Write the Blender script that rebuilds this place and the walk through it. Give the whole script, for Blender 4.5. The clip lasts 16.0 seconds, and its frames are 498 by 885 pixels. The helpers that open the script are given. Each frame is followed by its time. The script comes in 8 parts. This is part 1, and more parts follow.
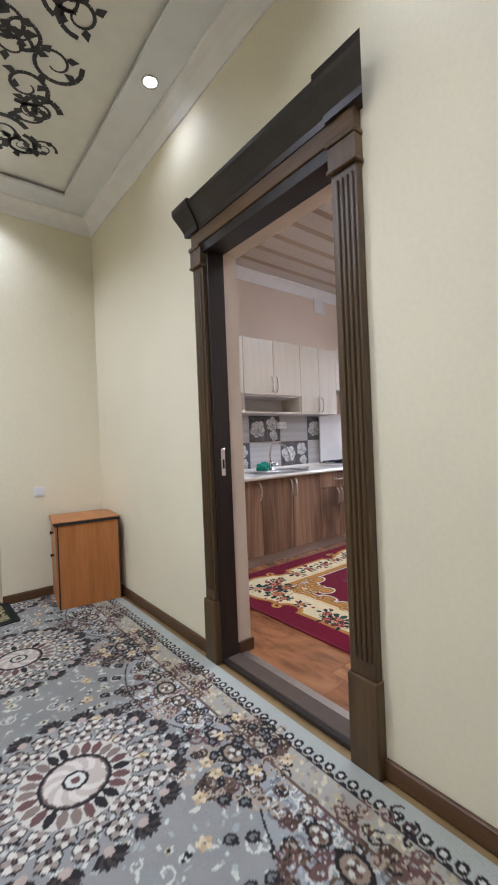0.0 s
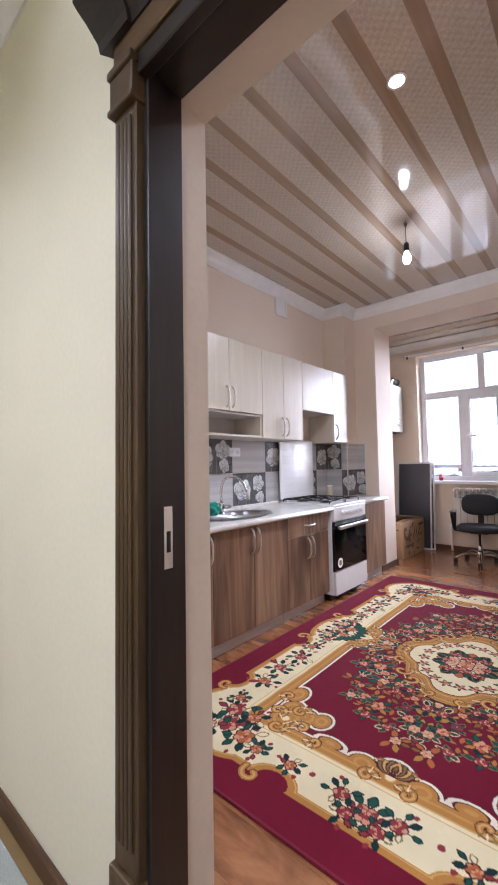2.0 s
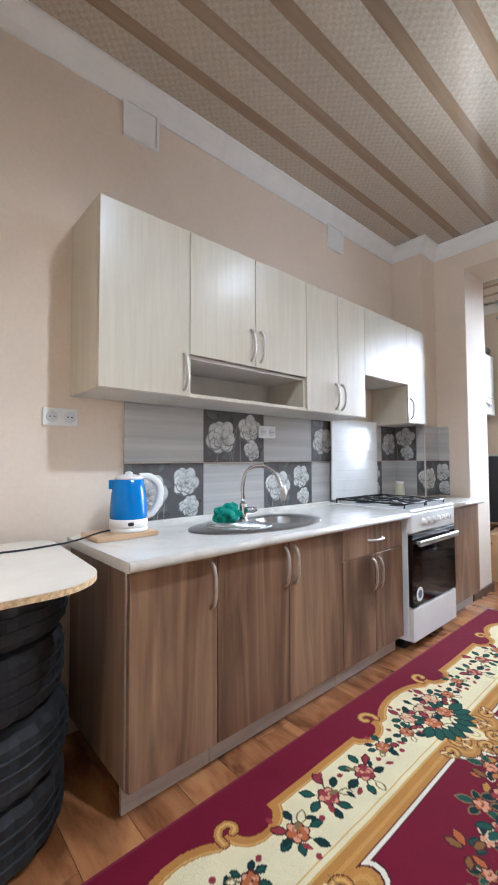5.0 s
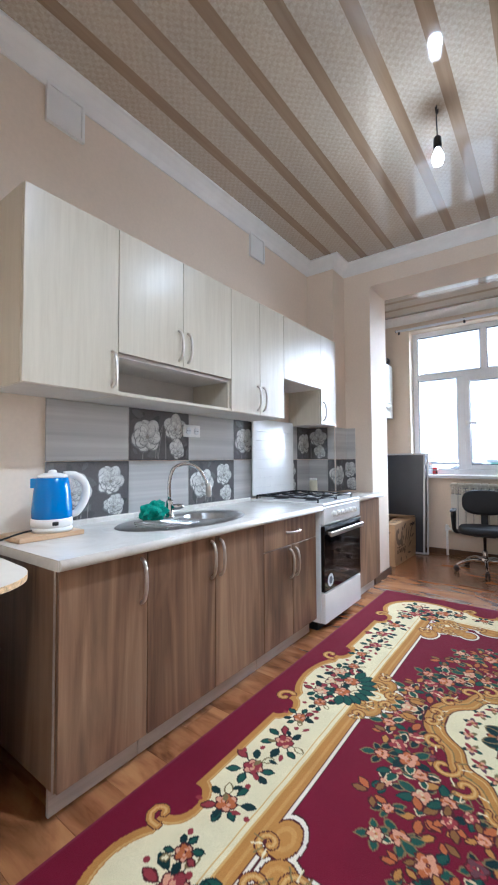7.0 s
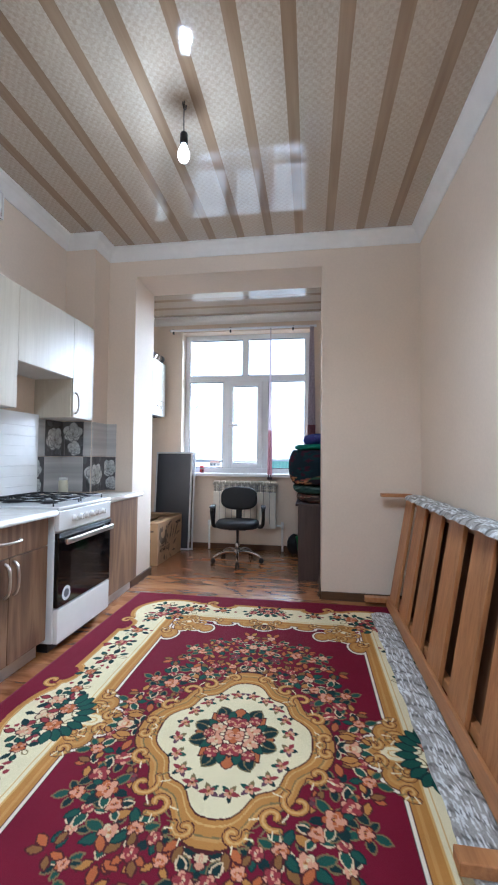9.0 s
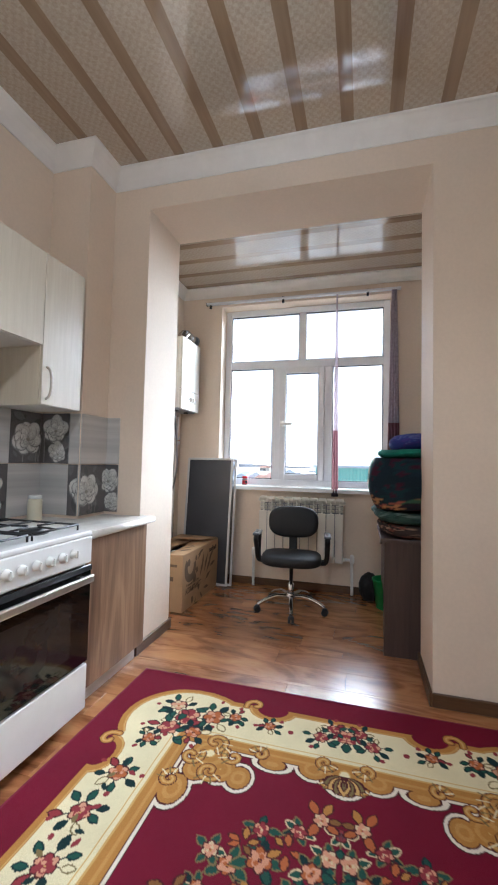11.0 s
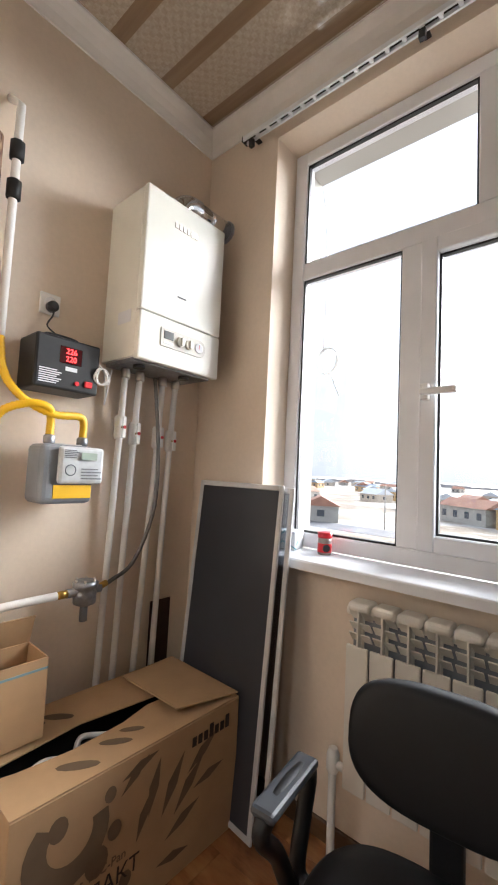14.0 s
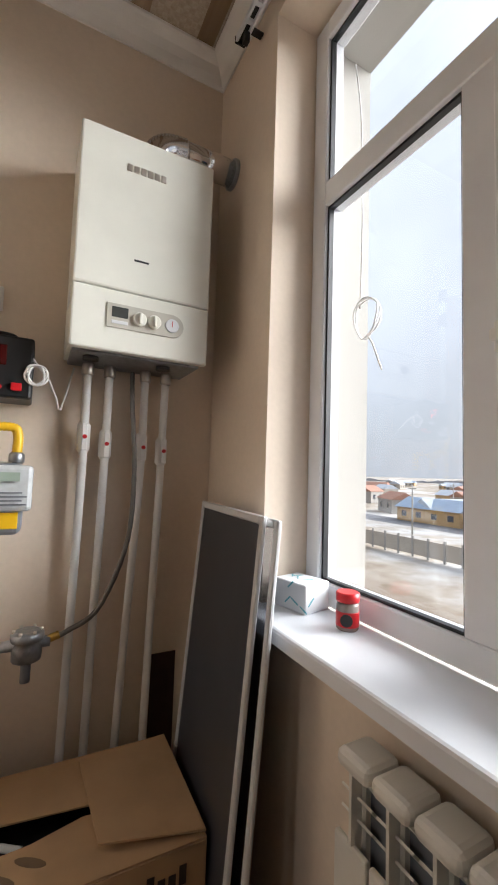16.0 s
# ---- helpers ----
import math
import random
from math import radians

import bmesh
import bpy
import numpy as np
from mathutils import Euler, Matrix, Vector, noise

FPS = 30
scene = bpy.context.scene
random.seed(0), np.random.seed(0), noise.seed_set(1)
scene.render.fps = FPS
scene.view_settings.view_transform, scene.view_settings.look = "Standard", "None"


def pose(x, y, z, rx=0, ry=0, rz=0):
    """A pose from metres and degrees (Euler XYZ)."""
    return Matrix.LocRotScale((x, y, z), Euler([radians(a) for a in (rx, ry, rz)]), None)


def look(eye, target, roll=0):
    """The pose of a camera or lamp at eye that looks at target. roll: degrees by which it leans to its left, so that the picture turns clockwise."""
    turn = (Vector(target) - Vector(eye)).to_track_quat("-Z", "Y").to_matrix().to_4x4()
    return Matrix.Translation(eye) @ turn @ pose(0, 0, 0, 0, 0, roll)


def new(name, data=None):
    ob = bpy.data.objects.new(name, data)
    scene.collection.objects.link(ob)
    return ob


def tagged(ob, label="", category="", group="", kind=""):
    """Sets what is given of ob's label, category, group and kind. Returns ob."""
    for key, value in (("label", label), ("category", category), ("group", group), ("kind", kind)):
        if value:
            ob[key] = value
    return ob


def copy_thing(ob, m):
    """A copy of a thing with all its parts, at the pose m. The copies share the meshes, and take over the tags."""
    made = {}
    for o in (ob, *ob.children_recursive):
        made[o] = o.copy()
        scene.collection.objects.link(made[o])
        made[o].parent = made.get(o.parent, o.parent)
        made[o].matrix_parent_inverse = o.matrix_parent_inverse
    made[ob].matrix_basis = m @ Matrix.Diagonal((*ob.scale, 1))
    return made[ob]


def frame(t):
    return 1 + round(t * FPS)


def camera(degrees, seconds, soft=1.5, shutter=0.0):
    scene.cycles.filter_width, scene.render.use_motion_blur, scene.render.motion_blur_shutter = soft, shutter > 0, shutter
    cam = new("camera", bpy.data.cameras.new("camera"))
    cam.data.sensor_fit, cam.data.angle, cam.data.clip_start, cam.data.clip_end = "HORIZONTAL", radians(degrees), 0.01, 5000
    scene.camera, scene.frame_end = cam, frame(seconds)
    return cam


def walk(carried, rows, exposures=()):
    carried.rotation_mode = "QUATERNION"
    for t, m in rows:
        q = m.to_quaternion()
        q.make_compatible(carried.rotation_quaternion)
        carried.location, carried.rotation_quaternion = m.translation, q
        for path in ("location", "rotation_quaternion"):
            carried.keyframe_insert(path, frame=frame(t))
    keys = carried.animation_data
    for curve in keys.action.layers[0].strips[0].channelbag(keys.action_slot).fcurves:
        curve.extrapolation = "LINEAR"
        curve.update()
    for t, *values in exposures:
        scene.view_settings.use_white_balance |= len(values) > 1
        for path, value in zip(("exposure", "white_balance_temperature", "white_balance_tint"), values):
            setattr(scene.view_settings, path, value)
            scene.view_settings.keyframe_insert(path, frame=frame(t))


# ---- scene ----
cam = camera(62.9, 16.0, soft=2.0)
PATH = [
    (0, (-0.046, -0.056, 1.201), (1.203, 1.505, 1.198), -2.3),
    (0.5, (0.004, 0.105, 1.196), (1.177, 1.725, 1.208), -2.0),
    (1, (0.164, 0.413, 1.223), (1.431, 1.96, 1.289), -2.2),
    (1.5, (0.356, 0.753, 1.253), (1.766, 2.170, 1.341), -1.6),
    (2, (0.622, 0.98, 1.268), (2.126, 2.294, 1.377), -1.0),
    (2.5, (0.937, 1.184, 1.243), (2.469, 2.464, 1.367), -0.2),
    (3, (1.194, 1.365, 1.209), (2.730, 2.635, 1.376), -0.1),
    (3.5, (1.346, 1.501, 1.212), (2.785, 2.881, 1.372), -0.3),
    (3.7, (1.398, 1.546, 1.209), (2.783, 2.981, 1.357), -0.3),
    (5.8, (1.496, 1.626, 1.2), (2.821, 3.123, 1.268), -0.1),
    (6, (1.473, 1.616, 1.196), (2.846, 3.069, 1.265), -0.1),
    (6.5, (1.436, 1.607, 1.194), (2.928, 2.937, 1.27), -0.1),
    (7, (1.387, 1.599, 1.199), (2.988, 2.794, 1.279), -0.3),
    (7.5, (1.363, 1.566, 1.195), (3.084, 2.581, 1.285), -0.3),
    (8, (1.436, 1.521, 1.201), (3.299, 2.243, 1.296), -0.3),
    (8.5, (1.563, 1.405, 1.207), (3.515, 1.835, 1.284), 0.4),
    (8.7, (1.6, 1.373, 1.203), (3.577, 1.668, 1.276), 0.6),
    (10.8, (2.737, 1.556, 1.208), (4.677, 2.041, 1.278), 0.7),
    (11, (2.908, 1.633, 1.233), (4.832, 2.171, 1.325), 1.3),
    (11.5, (3.368, 1.814, 1.231), (5.265, 2.432, 1.362), 1.6),
    (12, (3.772, 1.865, 1.248), (5.64, 2.566, 1.384), 2.1),
    (12.5, (4.226, 1.851, 1.31), (6.035, 2.696, 1.424), 3.1),
    (13, (4.711, 1.908, 1.273), (6.458, 2.871, 1.419), 3.1),
    (13.5, (5.19, 1.869, 1.267), (6.798, 3.048, 1.411), 2.7),
    (14, (5.542, 1.969, 1.308), (7.055, 3.27, 1.45), 2.8),
    (14.5, (5.857, 2.071, 1.333), (7.207, 3.537, 1.498), 2.7),
    (15, (6.134, 2.022, 1.356), (7.266, 3.662, 1.52), 2.6),
    (15.5, (6.287, 1.983, 1.373), (7.24, 3.735, 1.533), 2.3),
    (16, (6.33, 2.02, 1.369), (7.256, 3.787, 1.509), 1.8),
]
EXPOSURES = [(0.0, 2.15, 5350, 16), (1.0, 2.35, 5200, 22), (1.6, 2.35, 5300, 24), (2.3, 2.35, 5250, 13), (3.0, 2.5, 5100, 7), (6.0, 2.5, 5000, 6), (8.5, 2.5, 4750, 5), (11.0, 2.42, 5200, 6), (12.5, 2.3, 5650, 8), (14.0, 2.1, 5900, 9), (16.0, 1.6, 6000, 9)]
walk(cam, [(t, look(eye, target, roll)) for t, eye, target, roll in PATH], EXPOSURES)

# ---- plan, in metres ----
HALL_X, FAR_Y = 1.20, 3.66            # hall face of the door wall, end wall of the hall
KIT_X0, KIT_X1 = 1.40, 5.24           # kitchen between door wall and wide opening
KIT_Y0, KIT_Y1 = 0.46, 3.54
ALC_X0, ALC_X1 = 5.69, 6.95           # alcove with the window
ALC_Y0 = 0.85
CEIL, ALC_CEIL = 3.14, 3.07
DOOR_Y0, DOOR_Y1, DOOR_Z = 0.90, 1.82, 2.27
OPEN_Y0, OPEN_Y1, OPEN_Z = 1.275, 2.995, 2.88
WIN_Y0, WIN_Y1, WIN_Z0, WIN_Z1 = 1.38, 3.09, 0.985, 2.87
GLASS_X = 7.14

# ---- light ----
world = bpy.data.worlds.new("sky")
scene.world = world
world.use_nodes = True
wn = world.node_tree.nodes
sky = wn.new("ShaderNodeTexSky")
sky.sky_type = "NISHITA"
sky.sun_disc = False
sky.sun_elevation, sky.sun_rotation = radians(19), radians(109)
sky.dust_density, sky.air_density = 4.0, 1.0
wbg = wn["Background"]
sky_mix = wn.new("ShaderNodeMix")
sky_mix.data_type = "RGBA"
sky_mix.inputs["Factor"].default_value = 0.9
wl = world.node_tree.links
wco, wsep, wel, wcl = wn.new("ShaderNodeTexCoord"), wn.new("ShaderNodeSeparateXYZ"), wn.new("ShaderNodeMapRange"), wn.new("ShaderNodeTexNoise")
wl.new(wco.outputs["Generated"], wsep.inputs[0])
wl.new(wsep.outputs["Z"], wel.inputs["Value"])
wel.inputs["To Min"].default_value, wel.inputs["To Max"].default_value = 4.3, 7.8
wcl.inputs["Scale"].default_value, wcl.inputs["Detail"].default_value = 3.5, 6.0
wl.new(wco.outputs["Generated"], wcl.inputs["Vector"])
wramp, wmul, wtint = wn.new("ShaderNodeMapRange"), wn.new("ShaderNodeMath"), wn.new("ShaderNodeVectorMath")
wl.new(wcl.outputs["Fac"], wramp.inputs["Value"])
wramp.inputs["From Min"].default_value, wramp.inputs["From Max"].default_value = 0.3, 0.7
wramp.inputs["To Min"].default_value, wramp.inputs["To Max"].default_value = 0.84, 1.1
wmul.operation = "MULTIPLY"
wl.new(wel.outputs[0], wmul.inputs[0])
wl.new(wramp.outputs[0], wmul.inputs[1])
wtint.operation = "SCALE"
wtint.inputs[0].default_value = (0.97, 1.0, 1.06)
wl.new(wmul.outputs[0], wtint.inputs["Scale"])
wl.new(wtint.outputs[0], sky_mix.inputs["B"])
wl.new(sky.outputs["Color"], sky_mix.inputs["A"])
wl.new(sky_mix.outputs["Result"], wbg.inputs["Color"])
wbg.inputs["Strength"].default_value = 0.06

sun = new("sun", bpy.data.lights.new("sun", "SUN"))
sun.data.energy, sun.data.angle, sun.data.color = 4.9, radians(56), (1, 0.96, 0.91)
sun.matrix_world = look((20, -7.0, 7.3), (0, 0, 0))


def lamp(name, kind, at, energy, color, size=0.05, target=None, spread=None):
    data = bpy.data.lights.new(name, kind)
    data.energy, data.color = energy, color
    if kind == "AREA":
        data.shape, data.size, data.size_y = "RECTANGLE", size[0], size[1]
    else:
        data.shadow_soft_size = size
    if kind == "SPOT":
        data.spot_size, data.spot_blend = radians(spread or 120), 0.8
    ob = new(name, data)
    ob.matrix_world = look(at, target) if target else Matrix.Translation(at)
    return ob


lamp("bulb_light", "POINT", (3.75, 2.06, 2.78), 3.0, (1.0, 0.97, 0.94), 0.03)
lamp("kitchen_spot_light", "SPOT", (2.55, 1.66, 3.11), 28, (1.0, 0.97, 0.93), 0.04, (2.55, 1.66, 0), 150)
for hx, hy, watts, cone in ((1.0, 2.0, 1.8, 150), (1.0, 0.4, 7, 140), (-0.6, 2.0, 29, 158), (-0.6, 0.4, 24, 158), (0.2, 3.45, 11, 140)):
    lamp("hall_spot_light", "SPOT", (hx, hy, 3.19), watts, (1.0, 0.97, 0.92), 0.10, (hx - 0.0001, hy, 0), cone)


# ---- materials ----
def lin(r, g, b):
    return tuple(((c / 255) / 12.92 if c <= 10 else ((c / 255 + 0.055) / 1.055) ** 2.4) for c in (r, g, b)) + (1.0,)


class Mat:
    """A node material with a few shorthand calls."""

    def __init__(self, name, rough=0.6, metal=0.0, spec=0.5):
        self.m = bpy.data.materials.new(name)
        self.m.use_nodes = True
        self.n, self.l = self.m.node_tree.nodes, self.m.node_tree.links
        self.b = self.n["Principled BSDF"]
        self.b.inputs["Roughness"].default_value = rough
        self.b.inputs["Metallic"].default_value = metal
        self.b.inputs["Specular IOR Level"].default_value = spec
        self.coord = self.n.new("ShaderNodeTexCoord")

    def coords(self, scale, kind="Object", spread=False):
        mp = self.n.new("ShaderNodeMapping")
        mp.inputs["Scale"].default_value = scale
        self.l.new(self.coord.outputs[kind], mp.inputs["Vector"])
        if spread:
            info = self.n.new("ShaderNodeObjectInfo")
            mul = self.n.new("ShaderNodeMath")
            mul.operation, mul.inputs[1].default_value = "MULTIPLY", 37.0
            self.l.new(info.outputs["Random"], mul.inputs[0])
            self.l.new(mul.outputs[0], mp.inputs["Location"])
        return mp.outputs["Vector"]

    def noise(self, scale, vec=None, detail=4.0, rough=0.55, distort=0.0):
        t = self.n.new("ShaderNodeTexNoise")
        t.inputs["Scale"].default_value, t.inputs["Detail"].default_value = scale, detail
        t.inputs["Roughness"].default_value, t.inputs["Distortion"].default_value = rough, distort
        self.l.new(vec or self.coord.outputs["Object"], t.inputs["Vector"])
        return t.outputs["Fac"]

    def ramp(self, fac, stops):
        r = self.n.new("ShaderNodeValToRGB")
        while len(r.color_ramp.elements) < len(stops):
            r.color_ramp.elements.new(0.5)
        for e, (p, c) in zip(r.color_ramp.elements, stops):
            e.position, e.color = p, c
        self.l.new(fac, r.inputs["Fac"])
        return r.outputs["Color"]

    def mix(self, fac, a, b, mode="MIX"):
        x = self.n.new("ShaderNodeMix")
        x.data_type, x.blend_type = "RGBA", mode
        for sock, v in (("Factor", fac), ("A", a), ("B", b)):
            if isinstance(v, (int, float)):
                x.inputs[sock].default_value = v
            elif isinstance(v, tuple):
                x.inputs[sock].default_value = v
            else:
                self.l.new(v, x.inputs[sock])
        return x.outputs["Result"]

    def color(self, v):
        if isinstance(v, tuple):
            self.b.inputs["Base Color"].default_value = v
        else:
            self.l.new(v, self.b.inputs["Base Color"])
        return self

    def rough(self, v):
        self.l.new(v, self.b.inputs["Roughness"])
        return self

    def bump(self, fac, strength=0.2, dist=0.002):
        bp = self.n.new("ShaderNodeBump")
        bp.inputs["Strength"].default_value, bp.inputs["Distance"].default_value = strength, dist
        self.l.new(fac, bp.inputs["Height"])
        self.l.new(bp.outputs["Normal"], self.b.inputs["Normal"])
        return self


def tint(c, k):
    return (min(1, c[0] * k), min(1, c[1] * k), min(1, c[2] * k), 1.0)


def plain(name, c, rough=0.5, metal=0.0, vary=0.12, scale=9.0, bump=0.05, spec=0.5):
    """One colour with faint blotches and fine relief."""
    m = Mat(name, rough, metal, spec)
    f = m.noise(scale, detail=5)
    m.color(m.ramp(f, [(0.3, tint(c, 1 - vary)), (0.7, tint(c, 1 + vary))]))
    if bump:
        m.bump(m.noise(scale * 40, detail=2), bump, 0.001)
    return m.m


def plaster(name, c):
    """Painted wall: faint roller texture and large soft stains."""
    m = Mat(name, 0.75)
    big = m.noise(0.9, detail=3)
    fine = m.noise(55, detail=3)
    a = m.ramp(big, [(0.3, tint(c, 0.94)), (0.7, tint(c, 1.04))])
    m.color(m.mix(0.12, a, m.ramp(fine, [(0.35, tint(c, 0.8)), (0.65, tint(c, 1.1))])))
    m.bump(m.noise(160, detail=3), 0.12, 0.0015)
    return m.m


def wood(name, dark, mid, light, rough=0.4, along="z", fine=60.0, bands=5.0, spec=0.5):
    """Wood grain along one axis, shifted from object to object."""
    m = Mat(name, rough, 0, spec)
    s = {"x": (0.06, 1, 1), "y": (1, 0.06, 1), "z": (1, 1, 0.06)}[along]
    v = m.coords(s, spread=True)
    broad = m.noise(bands, v, 4, 0.6, 0.6)
    grain = m.noise(fine, v, 6, 0.7, 0.3)
    knots = m.noise(bands * 0.6, m.coords(tuple(0.25 if k < 1 else 1 for k in s), spread=True), 5, 0.5, 2.0)
    base = m.ramp(broad, [(0.28, dark), (0.5, mid), (0.74, light)])
    base = m.mix(0.45, base, m.ramp(grain, [(0.32, dark), (0.62, light)]))
    m.color(m.mix(0.25, base, m.ramp(knots, [(0.38, dark), (0.6, mid)])))
    m.bump(grain, 0.12, 0.0008)
    return m.m


def bold_wood(name, dark, brown, mid, light, rough, along, bands, stretch, coat=0.0):
    """Printed wood decor: wide wavering dark and light bands with finer grain in them."""
    m = Mat(name, rough)
    m.b.inputs["Coat Weight"].default_value, m.b.inputs["Coat Roughness"].default_value = coat, 0.24
    axis = "xyz".index(along)
    v = m.coords(tuple(stretch if i == axis else 1.0 for i in range(3)), spread=True)
    w = m.coords(tuple(stretch * 0.35 if i == axis else 1.0 for i in range(3)), spread=True)
    broad = m.noise(bands, v, 5, 0.5, 2.2)
    patch = m.noise(bands * 0.28, v, 3, 0.5, 0.8)
    grain = m.noise(bands * 9, w, 6, 0.7, 0.4)
    base = m.ramp(broad, [(0.36, dark), (0.45, brown), (0.54, mid), (0.64, light)])
    base = m.mix(0.4, base, m.ramp(patch, [(0.38, dark), (0.5, brown), (0.62, light)]))
    m.color(m.mix(0.17, base, m.ramp(grain, [(0.34, dark), (0.5, mid), (0.64, light)])))
    m.bump(grain, 0.08, 0.0006)
    return m.m


def painted(name, rough=0.9, bump=0.5, scale=420.0, dist=0.003, spec=0.2):
    """Colours come from the mesh's own pattern; the weave is in the relief."""
    m = Mat(name, rough, 0, spec)
    at = m.n.new("ShaderNodeVertexColor")
    at.layer_name = "pattern"
    f = m.noise(scale, detail=3)
    g = m.noise(6, detail=4)
    c = m.mix(0.55, at.outputs["Color"], m.ramp(f, [(0.25, (0.55, 0.55, 0.55, 1)), (0.75, (1.25, 1.25, 1.25, 1))]), "MULTIPLY")
    c = m.mix(0.35, c, m.ramp(g, [(0.3, (0.8, 0.8, 0.8, 1)), (0.7, (1.15, 1.15, 1.15, 1))]), "MULTIPLY")
    m.color(c).bump(f, bump, dist)
    return m.m


M_PEACH = plaster("peach_paint", lin(226, 210, 191))
M_CREAM = plaster("cream_paint", lin(230, 223, 198))
M_FACADE = plaster("pale_grey_render", lin(170, 167, 160))
M_WHITE = plain("white_gypsum", lin(232, 230, 226), 0.7, vary=0.04)
M_SOFFIT = plain("white_stretch_ceiling", lin(226, 227, 226), 0.45, vary=0.03)
M_HALLPANEL = plain("grey_stretch_panel", lin(224, 223, 214), 0.4, vary=0.04)
M_ORNAMENT = plain("black_ornament_print", lin(46, 46, 50), 0.5)
M_PORTAL = wood("dark_walnut_moulding", lin(50, 38, 24), lin(80, 61, 37), lin(106, 83, 52), 0.42, "z", 70, 8)
M_PORTALH = wood("dark_walnut_moulding_flat", lin(60, 45, 28), lin(92, 70, 43), lin(116, 90, 56), 0.42, "y", 70, 8)
M_DARKEDGE = wood("black_walnut_moulding", lin(22, 19, 19), lin(38, 31, 28), lin(54, 44, 36), 0.35, "z", 70, 8)
M_SKIRT = wood("brown_skirting_wood", lin(58, 40, 26), lin(86, 60, 38), lin(112, 82, 54), 0.4, "y", 60, 5)
M_SKIRTX = wood("brown_skirting_wood_x", lin(58, 40, 26), lin(86, 60, 38), lin(112, 82, 54), 0.4, "x", 60, 5)
M_PLANK = bold_wood("laminate_plank", lin(96, 56, 32), lin(138, 88, 52), lin(168, 114, 70), lin(182, 130, 82), 0.27, "y", 5.0, 0.36, 0.8)
M_UPPER = wood("pale_grey_ash_laminate", lin(182, 172, 153), lin(196, 187, 168), lin(208, 200, 182), 0.3, "z", 46, 6)
M_LOWER = bold_wood("brown_oak_laminate", lin(76, 55, 42), lin(108, 80, 61), lin(140, 109, 84), lin(166, 136, 107), 0.36, "z", 6.5, 0.10)
M_PLINTH = wood("grey_ash_plinth", lin(168, 156, 146), lin(190, 180, 170), lin(206, 198, 190), 0.4, "x", 60, 7)
M_CARCASS = plain("grey_white_carcass_board", lin(198, 192, 184), 0.5, vary=0.05)
M_STEEL = plain("brushed_steel", lin(178, 178, 178), 0.28, 1.0, 0.1, 30, 0.03)
M_CHROME = plain("chrome", lin(214, 214, 216), 0.09, 1.0, 0.03, 20, 0)
M_SATIN = plain("satin_nickel", lin(206, 200, 192), 0.36, 1.0, 0.08, 40, 0)
M_ENAMEL = plain("white_enamel", lin(232, 232, 230), 0.18, vary=0.03, bump=0)
M_BOILER = plain("ivory_powder_coat", lin(226, 225, 214), 0.32, vary=0.03, bump=0.03)
M_PVC = plain("white_window_plastic", lin(232, 234, 238), 0.3, vary=0.03, bump=0)
M_BLACKGLASS = plain("black_oven_glass", lin(14, 13, 14), 0.05, vary=0.1, bump=0)
M_IRON = plain("black_cast_iron", lin(26, 26, 27), 0.55, 0.2, 0.2, 60, 0.2)
M_BLACK = plain("black_plastic", lin(24, 25, 27), 0.45, vary=0.15, scale=40)
M_GREYPL = plain("grey_plastic", lin(120, 124, 130), 0.42, vary=0.1)
M_TYRE = plain("black_tyre_rubber", lin(26, 27, 29), 0.75, vary=0.25, scale=20, bump=0.2)
M_BLUE = plain("glossy_blue_plastic", lin(20, 118, 196), 0.2, vary=0.06, bump=0)
M_WPLASTIC = plain("white_plastic", lin(232, 231, 228), 0.35, vary=0.03, bump=0)
M_REDPL = plain("red_plastic", lin(196, 28, 36), 0.35, vary=0.08)
M_YELLOW = plain("yellow_gas_hose", lin(232, 184, 24), 0.4, vary=0.08)
M_BRASS = plain("brass", lin(196, 160, 84), 0.3, 1.0, 0.1, 40, 0)
M_ALU = plain("cast_aluminium", lin(150, 152, 156), 0.42, 0.85, 0.2, 50, 0.15)
M_TEAL = plain("teal_sponge", lin(40, 140, 120), 0.9, vary=0.3, scale=60, bump=0.5)
M_LEATHER = plain("black_leatherette", lin(17, 19, 23), 0.6, vary=0.15, scale=14, bump=0.15)
M_CARD = plain("brown_cardboard", lin(178, 146, 108), 0.8, vary=0.1, scale=6, bump=0.12)
M_CARDPRINT = plain("dark_brown_card_print", lin(112, 92, 70), 0.8, vary=0.15)
M_CARDTEXT = plain("black_card_print", lin(58, 46, 38), 0.8, vary=0.1)
M_NET = plain("dark_mosquito_mesh", lin(58, 60, 66), 0.28, vary=0.08, scale=4, bump=0.1)
M_CERAMIC = plain("beige_jar_glass", lin(206, 200, 176), 0.3)
M_RAD = plain("ivory_radiator_paint", lin(222, 218, 208), 0.35, vary=0.03)
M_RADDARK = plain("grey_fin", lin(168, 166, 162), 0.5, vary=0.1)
M_GREEN = plain("green_bucket_plastic", lin(36, 140, 70), 0.4, vary=0.1)
M_DARKBAG = plain("black_bag_cloth", lin(22, 22, 24), 0.8, vary=0.3, scale=12, bump=0.4)
M_DESK = wood("dark_wenge_board", lin(44, 33, 30), lin(62, 48, 44), lin(84, 66, 60), 0.45, "z", 60, 6)
M_PINE = wood("varnished_pine", lin(132, 84, 46), lin(176, 120, 72), lin(206, 152, 98), 0.45, "z", 40, 6)
M_PINEX = wood("varnished_pine_rail", lin(132, 84, 46), lin(176, 120, 72), lin(206, 152, 98), 0.45, "x", 40, 6)
